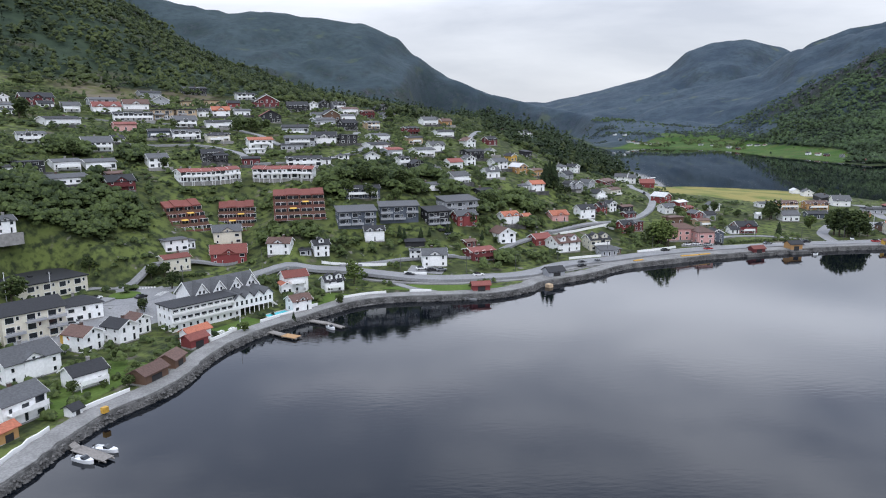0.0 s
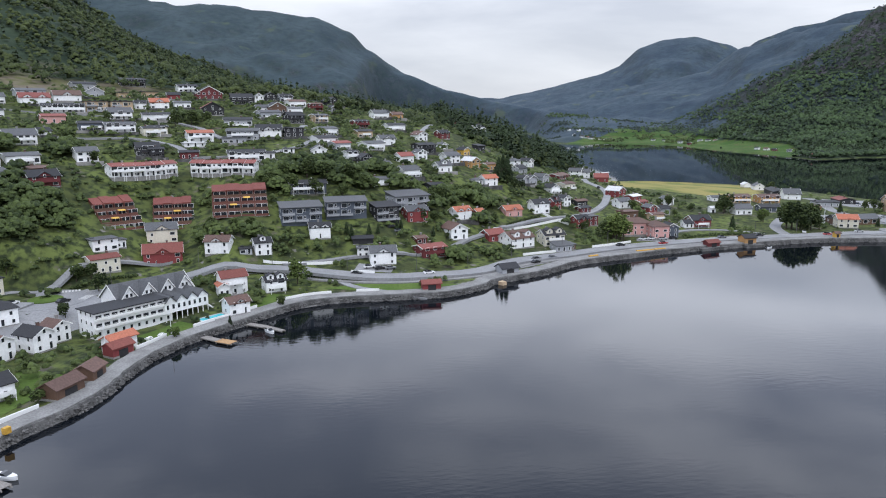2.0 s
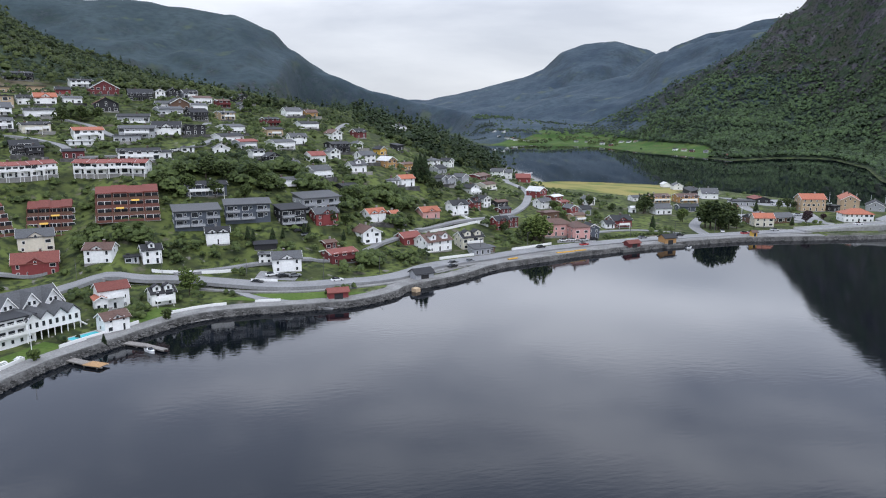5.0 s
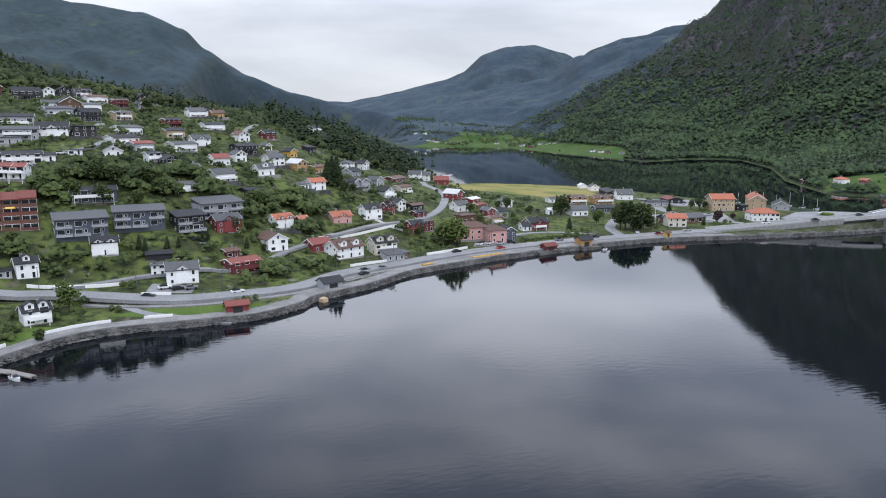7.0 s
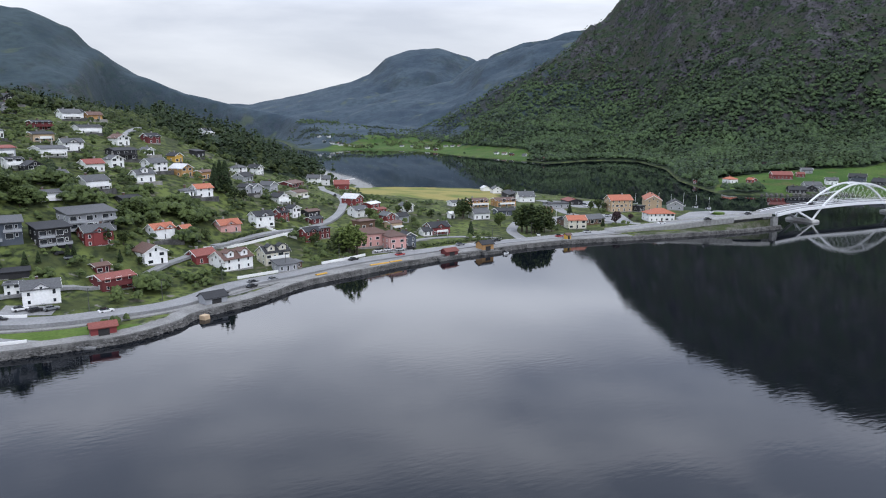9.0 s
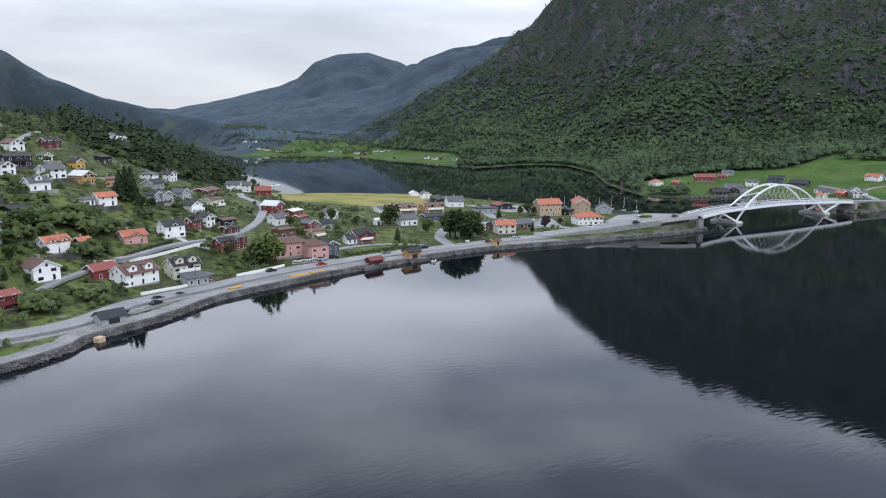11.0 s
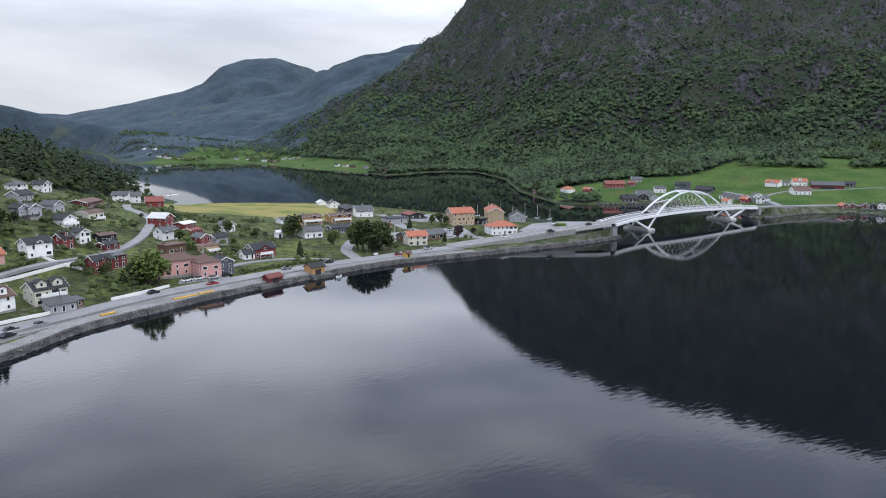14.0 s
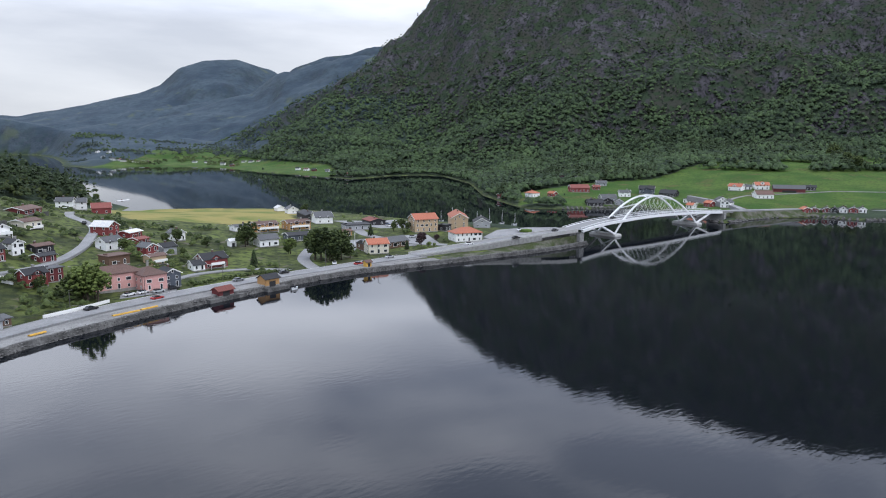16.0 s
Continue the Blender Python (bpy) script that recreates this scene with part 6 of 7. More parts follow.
DOME = np.array([(0, 0, 1)] + [(.68 * math.cos(a), .68 * math.sin(a), .66) for a in np.arange(5) * 1.2566] + [(math.cos(a), math.sin(a), -.15) for a in np.arange(5) * 1.2566 + .63])
DOME_TRI = np.array([(0, 1 + i, 1 + (i + 1) % 5) for i in range(5)] + [(1 + i, 6 + i, 1 + (i + 1) % 5) for i in range(5)] + [(6 + i, 6 + (i + 1) % 5, 1 + (i + 1) % 5) for i in range(5)])


def domes(centres, radii, r, tall=.9):
    """Rounded, uneven crown masses open below: corners and triangles."""
    n = len(centres)
    v = DOME[None] * r.uniform(.75, 1.25, (n, 11, 1)) * np.asarray(radii)[:, None, None] * np.array([1, 1, tall])
    a = r.uniform(0, 6.28, n)
    c, s = np.cos(a)[:, None], np.sin(a)[:, None]
    v = np.stack([v[..., 0] * c - v[..., 1] * s, v[..., 0] * s + v[..., 1] * c, v[..., 2]], -1) + centres[:, None]
    return v.reshape(-1, 3), (DOME_TRI[None] + 11 * np.arange(n)[:, None, None]).reshape(-1, 3)


def leafy(name, x, y, tall, spread, n, mat, label, seed=1):
    """Many round-crowned trees as one object: one main mass and n - 1 side masses each."""
    r = np.random.default_rng(seed)
    z, k = height(x, y), len(x)
    h, w = np.repeat(tall, n), np.repeat(tall * spread * .5, n)
    main = np.tile(np.arange(n) == 0, k)
    a, out = r.uniform(0, 6.28, n * k), np.where(main, 0, r.uniform(.55, .95, n * k))
    c = np.stack([np.repeat(x, n) + w * out * np.cos(a), np.repeat(y, n) + w * out * np.sin(a),
                  np.repeat(z, n) + h * np.where(main, .58, r.uniform(.28, .6, n * k))], 1)
    v, t = domes(c, w * np.where(main, .85, r.uniform(.45, .7, n * k)) * (1 if n < 6 else .72), r)
    return tris_object(name, v, t, mat, label, "trees", smooth=True)


def crown_places(n, r, shape):
    """Places of leaf masses in a crown one metre high and about one wide."""
    if shape == "spruce":
        u = r.uniform(0, 1, n) ** .75
        a = r.uniform(0, 6.28, n)
        rad = .21 * (1 - u) * r.uniform(.75, 1.05, n) + .012
        return np.stack([rad * np.cos(a), rad * np.sin(a), .1 + .9 * u], 1), .035 + .035 * (1 - u)
    lobes = r.uniform(-.2, .2, (7, 3)) * np.array([1, 1, .9]) + np.array([0, 0, .6])
    pick = r.integers(0, 7, n)
    d = r.normal(size=(n, 3))
    d /= np.linalg.norm(d, axis=1)[:, None]
    size = (.23 if shape == "broad" else .2) * r.uniform(.7, 1.05, n)
    c = lobes[pick] + d * size[:, None] * np.array([1, 1, 1.05])
    c[:, 2] = np.maximum(c[:, 2], .2)
    return c, r.uniform(.035, .075, n)


def tree_prototype(kind, seed):
    r = np.random.default_rng(seed)
    n = 260 if kind != "spruce" else 320
    c, rad = crown_places(n, r, "spruce" if kind == "spruce" else "broad")
    v, t = tufts(c, rad, r)
    mat = dict(broad=M_LEAF, light=M_LEAF_PALE, spruce=M_LEAF_DARK, copper=M_LEAF_RED)[kind]
    crown = tris_object("crown", v, t, mat, "", "", smooth=True).data
    bpy.data.objects.remove(bpy.data.objects["crown"])
    g = Geo()
    bend = r.uniform(-.03, .03, 2)
    for i in range(4):
        z0, z1 = i * .15, (i + 1) * .15
        g.beam((bend[0] * i * .3, bend[1] * i * .3, z0 - (.04 if i == 0 else 0)), (bend[0] * (i + 1) * .3, bend[1] * (i + 1) * .3, z1), .022 - .0045 * i)
    for i in range(5):
        a = i * 1.26 + r.uniform(-.3, .3)
        g.beam((0, 0, .25 + .06 * i), (.2 * math.cos(a), .2 * math.sin(a), .5 + .06 * i), .008)
    return crown, g.mesh("trunk", M_BARK)


M_LEAF_PALE = foliage("willow_leaves", (0.05, 0.08, 0.02), (0.14, 0.18, 0.05))
PROTO = {k: [tree_prototype(k, 11 * i + 3) for i in range(3)] for k in ("broad", "light", "spruce", "copper")}
TREE_LABEL = dict(broad="leafy green broad-crowned tree", light="pale green slender leafy tree", spruce="dark green pointed spruce tree", copper="dark purple-leaved garden tree")
tree_count = [0]


def tree(x, y, h, kind="broad", slim=1.0):
    tree_count[0] += 1
    r = random.Random(tree_count[0])
    crown, trunk = PROTO[kind][tree_count[0] % 3]
    root = thing("tree", pose(x, y, ground_at(x, y) - .1, 0, 0, r.uniform(0, 360)) @ Matrix.Diagonal((h * slim * r.uniform(.85, 1.15), h * slim * r.uniform(.85, 1.15), h, 1)), TREE_LABEL[kind], "tree", "trees of the town")
    for name, me in (("trunk", trunk), ("crown", crown)):
        ob = new(name, me)
        ob.parent = root
    PLOTS.append((x, y, h * .2))
    return root


def free_places(x, y, margin=1.0, plots=True):
    """Which places lie clear of houses and roads."""
    ok = np.ones(len(x), bool)
    for cx, cy, r in (PLOTS if plots else []) + ROADS:
        near = np.abs(x - cx) < r + margin
        if near.any():
            ok &= ~(near & (np.hypot(x - cx, y - cy) < r + margin))
    return ok


def woods(name, x, y, tall, spread, n, mat, label, shape="broad", seed=1, squat=1.0):
    """Many trees as one object: n leaf masses each."""
    r = np.random.default_rng(seed)
    z = height(x, y)
    k = len(x)
    c, rad = crown_places(n * k, r, shape)
    h = np.repeat(tall, n)
    w = np.repeat(tall * spread, n)
    c = c * np.stack([w, w, h * squat], 1) + np.stack([np.repeat(x, n), np.repeat(y, n), np.repeat(z, n) - .06 * h], 1)
    v, t = tufts(c, rad * w * (2.7 if shape == "broad" else 2.2) * (12 / n) ** .33, r, True)
    return tris_object(name, v, t, mat, label, "trees", smooth=True)


def scatter(n, x0, x1, y0, y1, keep, seed):
    r = np.random.default_rng(seed)
    x, y = r.uniform(x0, x1, n), r.uniform(y0, y1, n)
    k = keep(x, y)
    return x[k], y[k]


def slope_at(x, y):
    z = height(x, y)
    return np.hypot(height(x + 4, y) - z, height(x, y + 4) - z) / 4


def patchy(x, y, size, seed):
    return ripple(x, y, size, seed) * .6 + ripple(x, y, size * .37, seed + 3) * .4


M_CREST = foliage("crest_leaves", (0.013, 0.022, 0.008), (0.068, 0.088, 0.026))
# Woods above the town, thick on the crest and the lake side.
TOWN_RING = [(-420, 20), (-75, 118), (-45, 217), (12, 250), (95, 300), (204, 334), (395, 330), (395, 430), (350, 560), (232, 645), (180, 600), (140, 560), (100, 530), (60, 530), (0, 535), (-60, 512), (-120, 530), (-200, 500), (-300, 430)]
x, y = scatter(15000, -520, 270, 380, 1080, lambda x, y: ~inside(x, y, TOWN_RING) & (shore_distance(x, y) > 3) & ~((x > 205) & (y < 800)) & (patchy(x, y, 55, 3) > np.where(x < 60, -.3, -.5)), 21)
k = free_places(x, y, 2)
x, y = x[k], y[k]
r = np.random.default_rng(3)
dark = (r.uniform(0, 1, len(x)) < np.where(x > 70, .4, .14))
leafy("woods", x[~dark], y[~dark], r.uniform(5, 10, (~dark).sum()), .62, 4, M_CREST, "mixed green woods on the crest of the hill", seed=4)
woods("woods", x[dark], y[dark], r.uniform(9, 15, dark.sum()) * np.where(x[dark] > 70, 1.45, 1), .8, 14, M_LEAF_DARK, "dark spruces among the hill woods", "spruce", 5)
# Brush between the houses.
THICKETS = [(-139, 270, 14), (-125, 279, 13), (-115, 291, 11), (-139, 289, 15), (-151, 279, 12), (-165, 290, 16), (-128, 305, 12), (-24, 354, 11), (-7, 350, 12), (-36, 338, 8), (-95, 438, 9), (-56, 300, 8),
            (-43, 300, 6), (40, 362, 9), (44, 346, 7), (30, 340, 6), (61, 365, 9), (-155, 341, 12), (-129, 345, 9), (55, 340, 7), (89, 331, 5), (40, 300, 6), (20, 350, 8), (10, 365, 8)]


def in_thicket(x, y):
    ok = np.zeros(len(x), bool)
    for cx, cy, r in THICKETS:
        ok |= np.hypot(x - cx, (y - cy)) < r * (1 + .3 * ripple(x, y, 6, cx))
    return ok


x, y = scatter(9000, -260, 70, 255, 450, in_thicket, 31)
k = free_places(x, y, .5)
x, y = x[k][:900], y[k][:900]
leafy("thicket", x, y, r.uniform(4, 8.5, len(x)), .75, 16, M_LEAF, "thicket of leafy trees between the houses", seed=7)
x, y = scatter(26000, -330, 345, 150, 560, lambda x, y: inside(x, y, TOWN_RING) & (shore_distance(x, y) > 8.5) & (patchy(x, y, 22, 9) > np.where(x > 170, .3, np.where(x > 40, .12, -.1))) & ~inside(x, y, [(180, 480), (196, 600), (330, 590), (338, 545), (278, 450), (240, 440)]), 41)
k = free_places(x, y, .3)
x, y = x[k][:4200], y[k][:4200]
leafy("shrubs", x, y, r.uniform(.8, 2.6, len(x)), 1.3, 4, M_LEAF, "garden shrubs and bushes around the houses", seed=8)
x, y = scatter(24000, -330, 345, 180, 560, lambda x, y: inside(x, y, TOWN_RING) & (shore_distance(x, y) > 12) & (patchy(x, y, 30, 5) > np.where(x > 170, .5, np.where(x > 40, .15, -.05))) & ~inside(x, y, [(180, 480), (196, 600), (330, 590), (338, 545), (278, 450), (240, 440)]), 43)
k = free_places(x, y, 1.2)
x, y = x[k][:1250], y[k][:1250]
leafy("garden_trees", x, y, r.uniform(2.8, 6.2, len(x)), .72, 8, M_LEAF, "small leafy garden trees on the hillside", seed=9)

# The wooded mountainside across the sound, thinning where the rock shows.
x, y = scatter(160000, 480, 1750, 330, 2150, lambda x, y: (shore_distance(x, y) > 4) & ~((x < 660) & (y < 470)) & ~(inside(x, y, EAST_FIELD) & ((height(x, y) < 24) | (patchy(x, y, 60, 11) < .05))) & ~(inside(x, y, NORTH_FIELD) & (height(x, y) < 11)), 51)
z, sl = height(x, y), slope_at(x, y)
scrub = fade(patchy(x, y, 85, 6) + .5 * patchy(x, y, 30, 2), -.1, .45)
chance = np.interp(sl + .3 * patchy(x, y, 70, 6), [0, .8, 1.2, 1.6], [1, 1, .7, .3]) * np.interp(z + 45 * patchy(x, y, 110, 8) - 90 * fade(y, 1250, 1600), [0, 120, 175, 260, 700], [1, 1, .55, .1, .04])
chance = np.maximum(chance, .4 * scrub * (z > 120))
chance = chance * np.where((y > 1430) & (x < 900) & (z < 45), .07, 1)
near = np.hypot(x - 60, y - 80)
k = (r.uniform(0, 1, len(x)) < chance * np.interp(near, [500, 1100, 1700, 2200], [1, .8, .4, .1]))
x, y, z = x[k], y[k], z[k]
dark = r.uniform(0, 1, len(x)) < .10 + .25 * (patchy(x, y, 110, 2) > .25)
leafy("mountain_woods", x[~dark], y[~dark], r.uniform(4, 9, (~dark).sum()) * np.interp(z[~dark], [0, 120, 220], [1, 1, .55]), 1.0, 2, M_WOODS, "dense green woods on the steep mountainside", seed=10)
woods("mountain_woods", x[dark], y[dark], r.uniform(9, 15, dark.sum()), 1.0, 7, M_LEAF_DARK, "dark spruces on the steep mountainside", "spruce", 11)
# Hedgerows and copses in the far meadows.
x, y = scatter(9000, 480, 1150, 120, 1560, lambda x, y: (inside(x, y, EAST_FIELD) | inside(x, y, NORTH_FIELD)) & (shore_distance(x, y) > 3) & (patchy(x, y, 60, 7) > np.where(y > 700, .25, .62)) & ~((x < 700) & (y < 480)), 61)
k = free_places(x, y, 3)
leafy("copse", x[k][:1100], y[k][:1100], r.uniform(3, 9, len(x[k][:1100])), .85, 5, M_LEAF, "copses and bushes at the edges of the meadows", seed=12)
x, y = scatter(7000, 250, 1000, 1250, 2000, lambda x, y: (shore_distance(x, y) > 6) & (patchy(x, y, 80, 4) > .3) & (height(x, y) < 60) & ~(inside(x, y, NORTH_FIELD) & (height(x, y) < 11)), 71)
leafy("far_woods", x, y, r.uniform(4, 8, len(x)), 1.0, 3, M_HAZY_WOODS, "far woods below the mountains", seed=13)

# ================= single trees =================
tree(-126.6, 226.4, 10.5, "broad")
tree(-117.8, 262.4, 6.0, "broad")
tree(-97.5, 267.4, 6.9, "broad")
tree(-93.0, 269.0, 6.4, "broad")
tree(-86.9, 257.8, 7.0, "broad")
tree(-87.8, 231.8, 5.2, "broad")
tree(-85.0, 262.6, 4.0, "spruce")
tree(-22.0, 268.4, 9.8, "light")
tree(80.8, 399.2, 15.5, "spruce")
tree(75.6, 397.3, 11.2, "spruce")
tree(122.5, 340.4, 13.9, "light")
tree(125.1, 338.3, 11.5, "light")
tree(225.8, 362.9, 16.3, "broad")
tree(228.6, 359.9, 15.6, "broad")
tree(235.1, 363.0, 15.2, "broad")
tree(224.1, 365.1, 13.6, "broad")
tree(210.8, 405.7, 11.6, "broad")
tree(180.0, 415.2, 7.9, "broad")
tree(151.3, 395.4, 7.4, "broad")
tree(-38.5, 226.2, 3.8, "spruce")
tree(-51.6, 213.2, 4.0, "light")
tree(-25.7, 244.6, 5.2, "broad")
tree(-71.0, 177.6, 3.5, "broad")
tree(-79.6, 188.8, 4.2, "broad")
tree(-81.0, 165.1, 3.8, "broad")
tree(-75.3, 168.8, 2.5, "broad")
tree(-69.0, 168.1, 3.9, "broad")
tree(-197.6, 380.7, 13.5, "broad")
tree(-194.8, 417.7, 7.2, "broad")
tree(-52.1, 412.1, 5.9, "broad")
tree(-83.6, 429.5, 8.6, "broad")
tree(-130.5, 413.6, 6.8, "broad")
tree(196.0, 368.5, 6.7, "spruce")
tree(219.7, 382.1, 4.9, "broad")
tree(313.7, 533.5, 7.8, "broad")
tree(-1.1, 716.5, 10.1, "broad")
tree(-12.7, 502.3, 8.7, "broad")
tree(110.9, 353.3, 5.9, "broad")
tree(8.0, 306.1, 4.4, "spruce")
tree(4.3, 305.0, 4.9, "spruce")
tree(-2.8, 302.9, 5.8, "spruce")
tree(-42.0, 299.8, 6.3, "broad")
tree(-48.6, 296.8, 7.2, "broad")
tree(-57.4, 300.2, 7.3, "broad")
tree(-63.7, 301.9, 5.9, "broad")
tree(-129.9, 357.6, 7.8, "broad")
tree(-150.7, 331.8, 8.6, "broad")
tree(-160.0, 332.0, 7.5, "broad")
tree(-114.1, 340.4, 6.2, "broad")
tree(-97.7, 419.3, 10.2, "broad")
tree(-91.4, 427.9, 9.6, "broad")
tree(-33.5, 341.4, 9.2, "broad")
tree(-23.2, 346.3, 9.9, "broad")
tree(-15.0, 344.6, 9.8, "broad")
tree(-5.6, 343.7, 10.3, "broad")
tree(-38.0, 332.6, 9.0, "broad")
tree(1.1, 341.5, 8.1, "broad")
tree(-27.7, 333.4, 9.5, "broad")
tree(-18.6, 332.8, 7.9, "broad")
tree(-6.8, 331.1, 7.4, "broad")
tree(40.3, 352.4, 7.9, "broad")
tree(33.6, 341.8, 7.6, "broad")
tree(47.1, 360.7, 7.5, "broad")
tree(48.8, 342.3, 5.5, "broad")
tree(28.1, 325.4, 6.2, "broad")
tree(33.5, 326.8, 5.8, "broad")
tree(58.8, 361.6, 6.4, "broad")
tree(88.3, 396.3, 5.1, "broad")
tree(231.0, 361.4, 11.9, "broad")
tree(234.3, 359.3, 11.1, "broad")
tree(228.1, 366.7, 11.8, "broad")
tree(226.6, 359.2, 10.5, "broad")
tree(239.2, 359.7, 8.0, "broad")
tree(207.9, 402.0, 11.4, "broad")
tree(220.6, 381.6, 8.2, "light")
tree(175.3, 414.8, 5.7, "broad")
tree(190.2, 405.5, 5.1, "broad")
tree(193.0, 362.5, 6.0, "spruce")
tree(284.1, 363.5, 8.7, "copper")
tree(274.1, 362.3, 5.1, "spruce")
tree(301.9, 372.5, 4.3, "copper")
tree(278.9, 400.5, 6.8, "spruce")
tree(298.6, 406.3, 6.5, "broad")
tree(305.5, 407.4, 7.2, "broad")
tree(306.2, 403.0, 5.8, "broad")
tree(129.6, 352.8, 9.1, "broad")
tree(122.1, 343.1, 10.9, "light")
tree(120.0, 345.8, 8.8, "broad")
tree(173.9, 390.2, 4.2, "broad")
tree(227.7, 728.1, 7.4, "broad")
tree(631.0, 567.4, 9.5, "copper")
tree(629.9, 551.6, 10.5, "spruce")
tree(862.0, 374.3, 16.9, "broad")
tree(896.8, 396.0, 15.6, "broad")
tree(935.8, 426.0, 19.3, "broad")
tree(122.0, 343.9, 12.2, "light")
tree(125.2, 341.7, 11.1, "light")
tree(117.8, 343.2, 9.1, "broad")
tree(31.9, 315.9, 4.8, "spruce")
tree(16.1, 312.5, 4.7, "spruce")
tree(17.9, 313.5, 4.8, "spruce")
tree(-4.9, 304.8, 5.5, "spruce")
tree(37.7, 316.4, 3.5, "broad")
tree(83.5, 392.3, 6.8, "broad")
tree(81.3, 397.9, 5.8, "broad")
tree(78.6, 400.4, 14.6, "spruce")
tree(76.2, 400.7, 12.0, "spruce")
tree(122.6, 345.8, 8.4, "broad")
tree(60.5, 353.1, 6.4, "broad")
tree(63.8, 345.1, 4.9, "broad")

# ================= boats, cars, poles and small things =================
M_HULL = material("white_gelcoat", (0.75, 0.76, 0.77), 0.3, grain=.05, size=.5)
M_TYRE = material("tyre_rubber", (0.025, 0.025, 0.026), 0.9, grain=.3, size=.1)
M_POOL = material("pool_water", (0.10, 0.55, 0.62), 0.08, grain=.1, size=1.0)
M_YELLOW = material("yellow_tarpaulin", (0.58, 0.33, 0.05), 0.7, grain=.3, size=.6)
M_CARS = {k: material(k + "_car_paint", c, 0.3, grain=.05, size=.5) for k, c in dict(white=(0.7, 0.7, 0.7), black=(0.02, 0.02, 0.022), grey=(0.18, 0.19, 0.2), red=(0.35, 0.03, 0.03), silver=(0.42, 0.43, 0.44), blue=(0.04, 0.07, 0.16)).items()}


def car_meshes(colour):
    body, cabin, wheel = Geo(), Geo(), Geo()
    body.run([(-2.15, .35), (2.1, .35), (2.2, .75), (1.25, .92), (-1.9, .95), (-2.2, .8)], -.86, .86, 1)
    cabin.run([(-1.75, .93), (.95, .9), (.35, 1.42), (-1.25, 1.45)], -.74, .74, 1)
    a = [2 * math.pi * i / 10 for i in range(10)]
    wheel.run([(.33 * math.cos(t), .33 * math.sin(t)) for t in a], -.11, .11, 1)
    return body.mesh("body", M_CARS[colour]), cabin.mesh("cabin", M_GLASS), wheel.mesh("wheel", M_TYRE)


CAR = {k: car_meshes(k) for k in M_CARS}


def car(x, y, face, colour, z=None):
    root = thing("car", pose(x, y, (ground_at(x, y) + .16) if z is None else z, 0, 0, face), f"{colour} passenger car parked or driving on the asphalt", "car", "cars")
    body, cabin, wheel = CAR[colour]
    for name, me in (("body", body), ("cabin", cabin)):
        new(name, me).parent = root
    for wx in (-1.35, 1.35):
        for wy in (-.8, .8):
            ob = new("wheel", wheel)
            ob.parent = root
            ob.matrix_basis = pose(wx, wy, .33)
    return root


def road_place(u, side):
    """A place on the quay road: u along its points, side metres to the left."""
    line = smooth_line([(*q, 0) for q in MAIN], 4)
    i = min(int(u * len(line)), len(line) - 2)
    d = line[i + 1] - line[i]
    q = line[i] + sideways(line, i) * side
    return q.x, q.y, math.degrees(math.atan2(d.y, d.x))


for u, side, colour in ((.06, 1.8, "black"), (.17, -1.8, "grey"), (.26, 1.8, "black"), (.33, 1.8, "white"), (.47, -1.8, "black"), (.60, 1.8, "black"), (.66, -1.8, "red"), (.74, 1.8, "grey"), (.80, 1.8, "black"), (.90, -1.8, "red"), (.95, 1.8, "silver")):
    x, y, a = road_place(u, side)
    car(x, y, a, colour)
for x, y, a, colour in ((-101, 257, 10, "black"), (-93, 244, 60, "black"), (-107, 241, 60, "white"), (-112, 215, 50, "black"), (-106, 221, 30, "grey"), (-104, 217, 30, "silver"), (-98, 178, 60, "black"), (-102, 181, 60, "blue"),
                        (4, 283, 15, "white"), (8, 282, 15, "black"), (12, 282, 15, "grey"), (14, 313, 20, "black"), (17, 312, 20, "grey"), (62, 291, 40, "black"), (73, 298, 35, "black"), (82, 306, 35, "grey"), (136, 341, 20, "white"), (141, 342, 20, "white"),
                        (146, 341, 10, "silver"), (152, 343, 5, "black"), (262, 378, 0, "white"), (270, 380, 0, "red"), (280, 381, 0, "grey"), (288, 384, 10, "white"), (296, 386, 10, "silver"), (312, 430, 80, "white"), (318, 440, 80, "blue"), (330, 448, 80, "white"), (325, 425, 80, "grey"), (226, 352, 60, "white"), (151, 455, 70, "black"), (-40, 381, 30, "white"), (-47, 379, 30, "black")):
    car(x, y, a, colour)
for x, y, z, a, colour in ((355, 337, 8.0, 8, "black"), (343, 352, 7.8, 40, "white"), (420, 347.5, 9.15, 4, "black"), (438, 344, 9.5, 4, "grey"), (300, 345, 4.9, -6, "white"), (325, 337, 6.6, -10, "black")):
    car(x, y, a, colour, z)


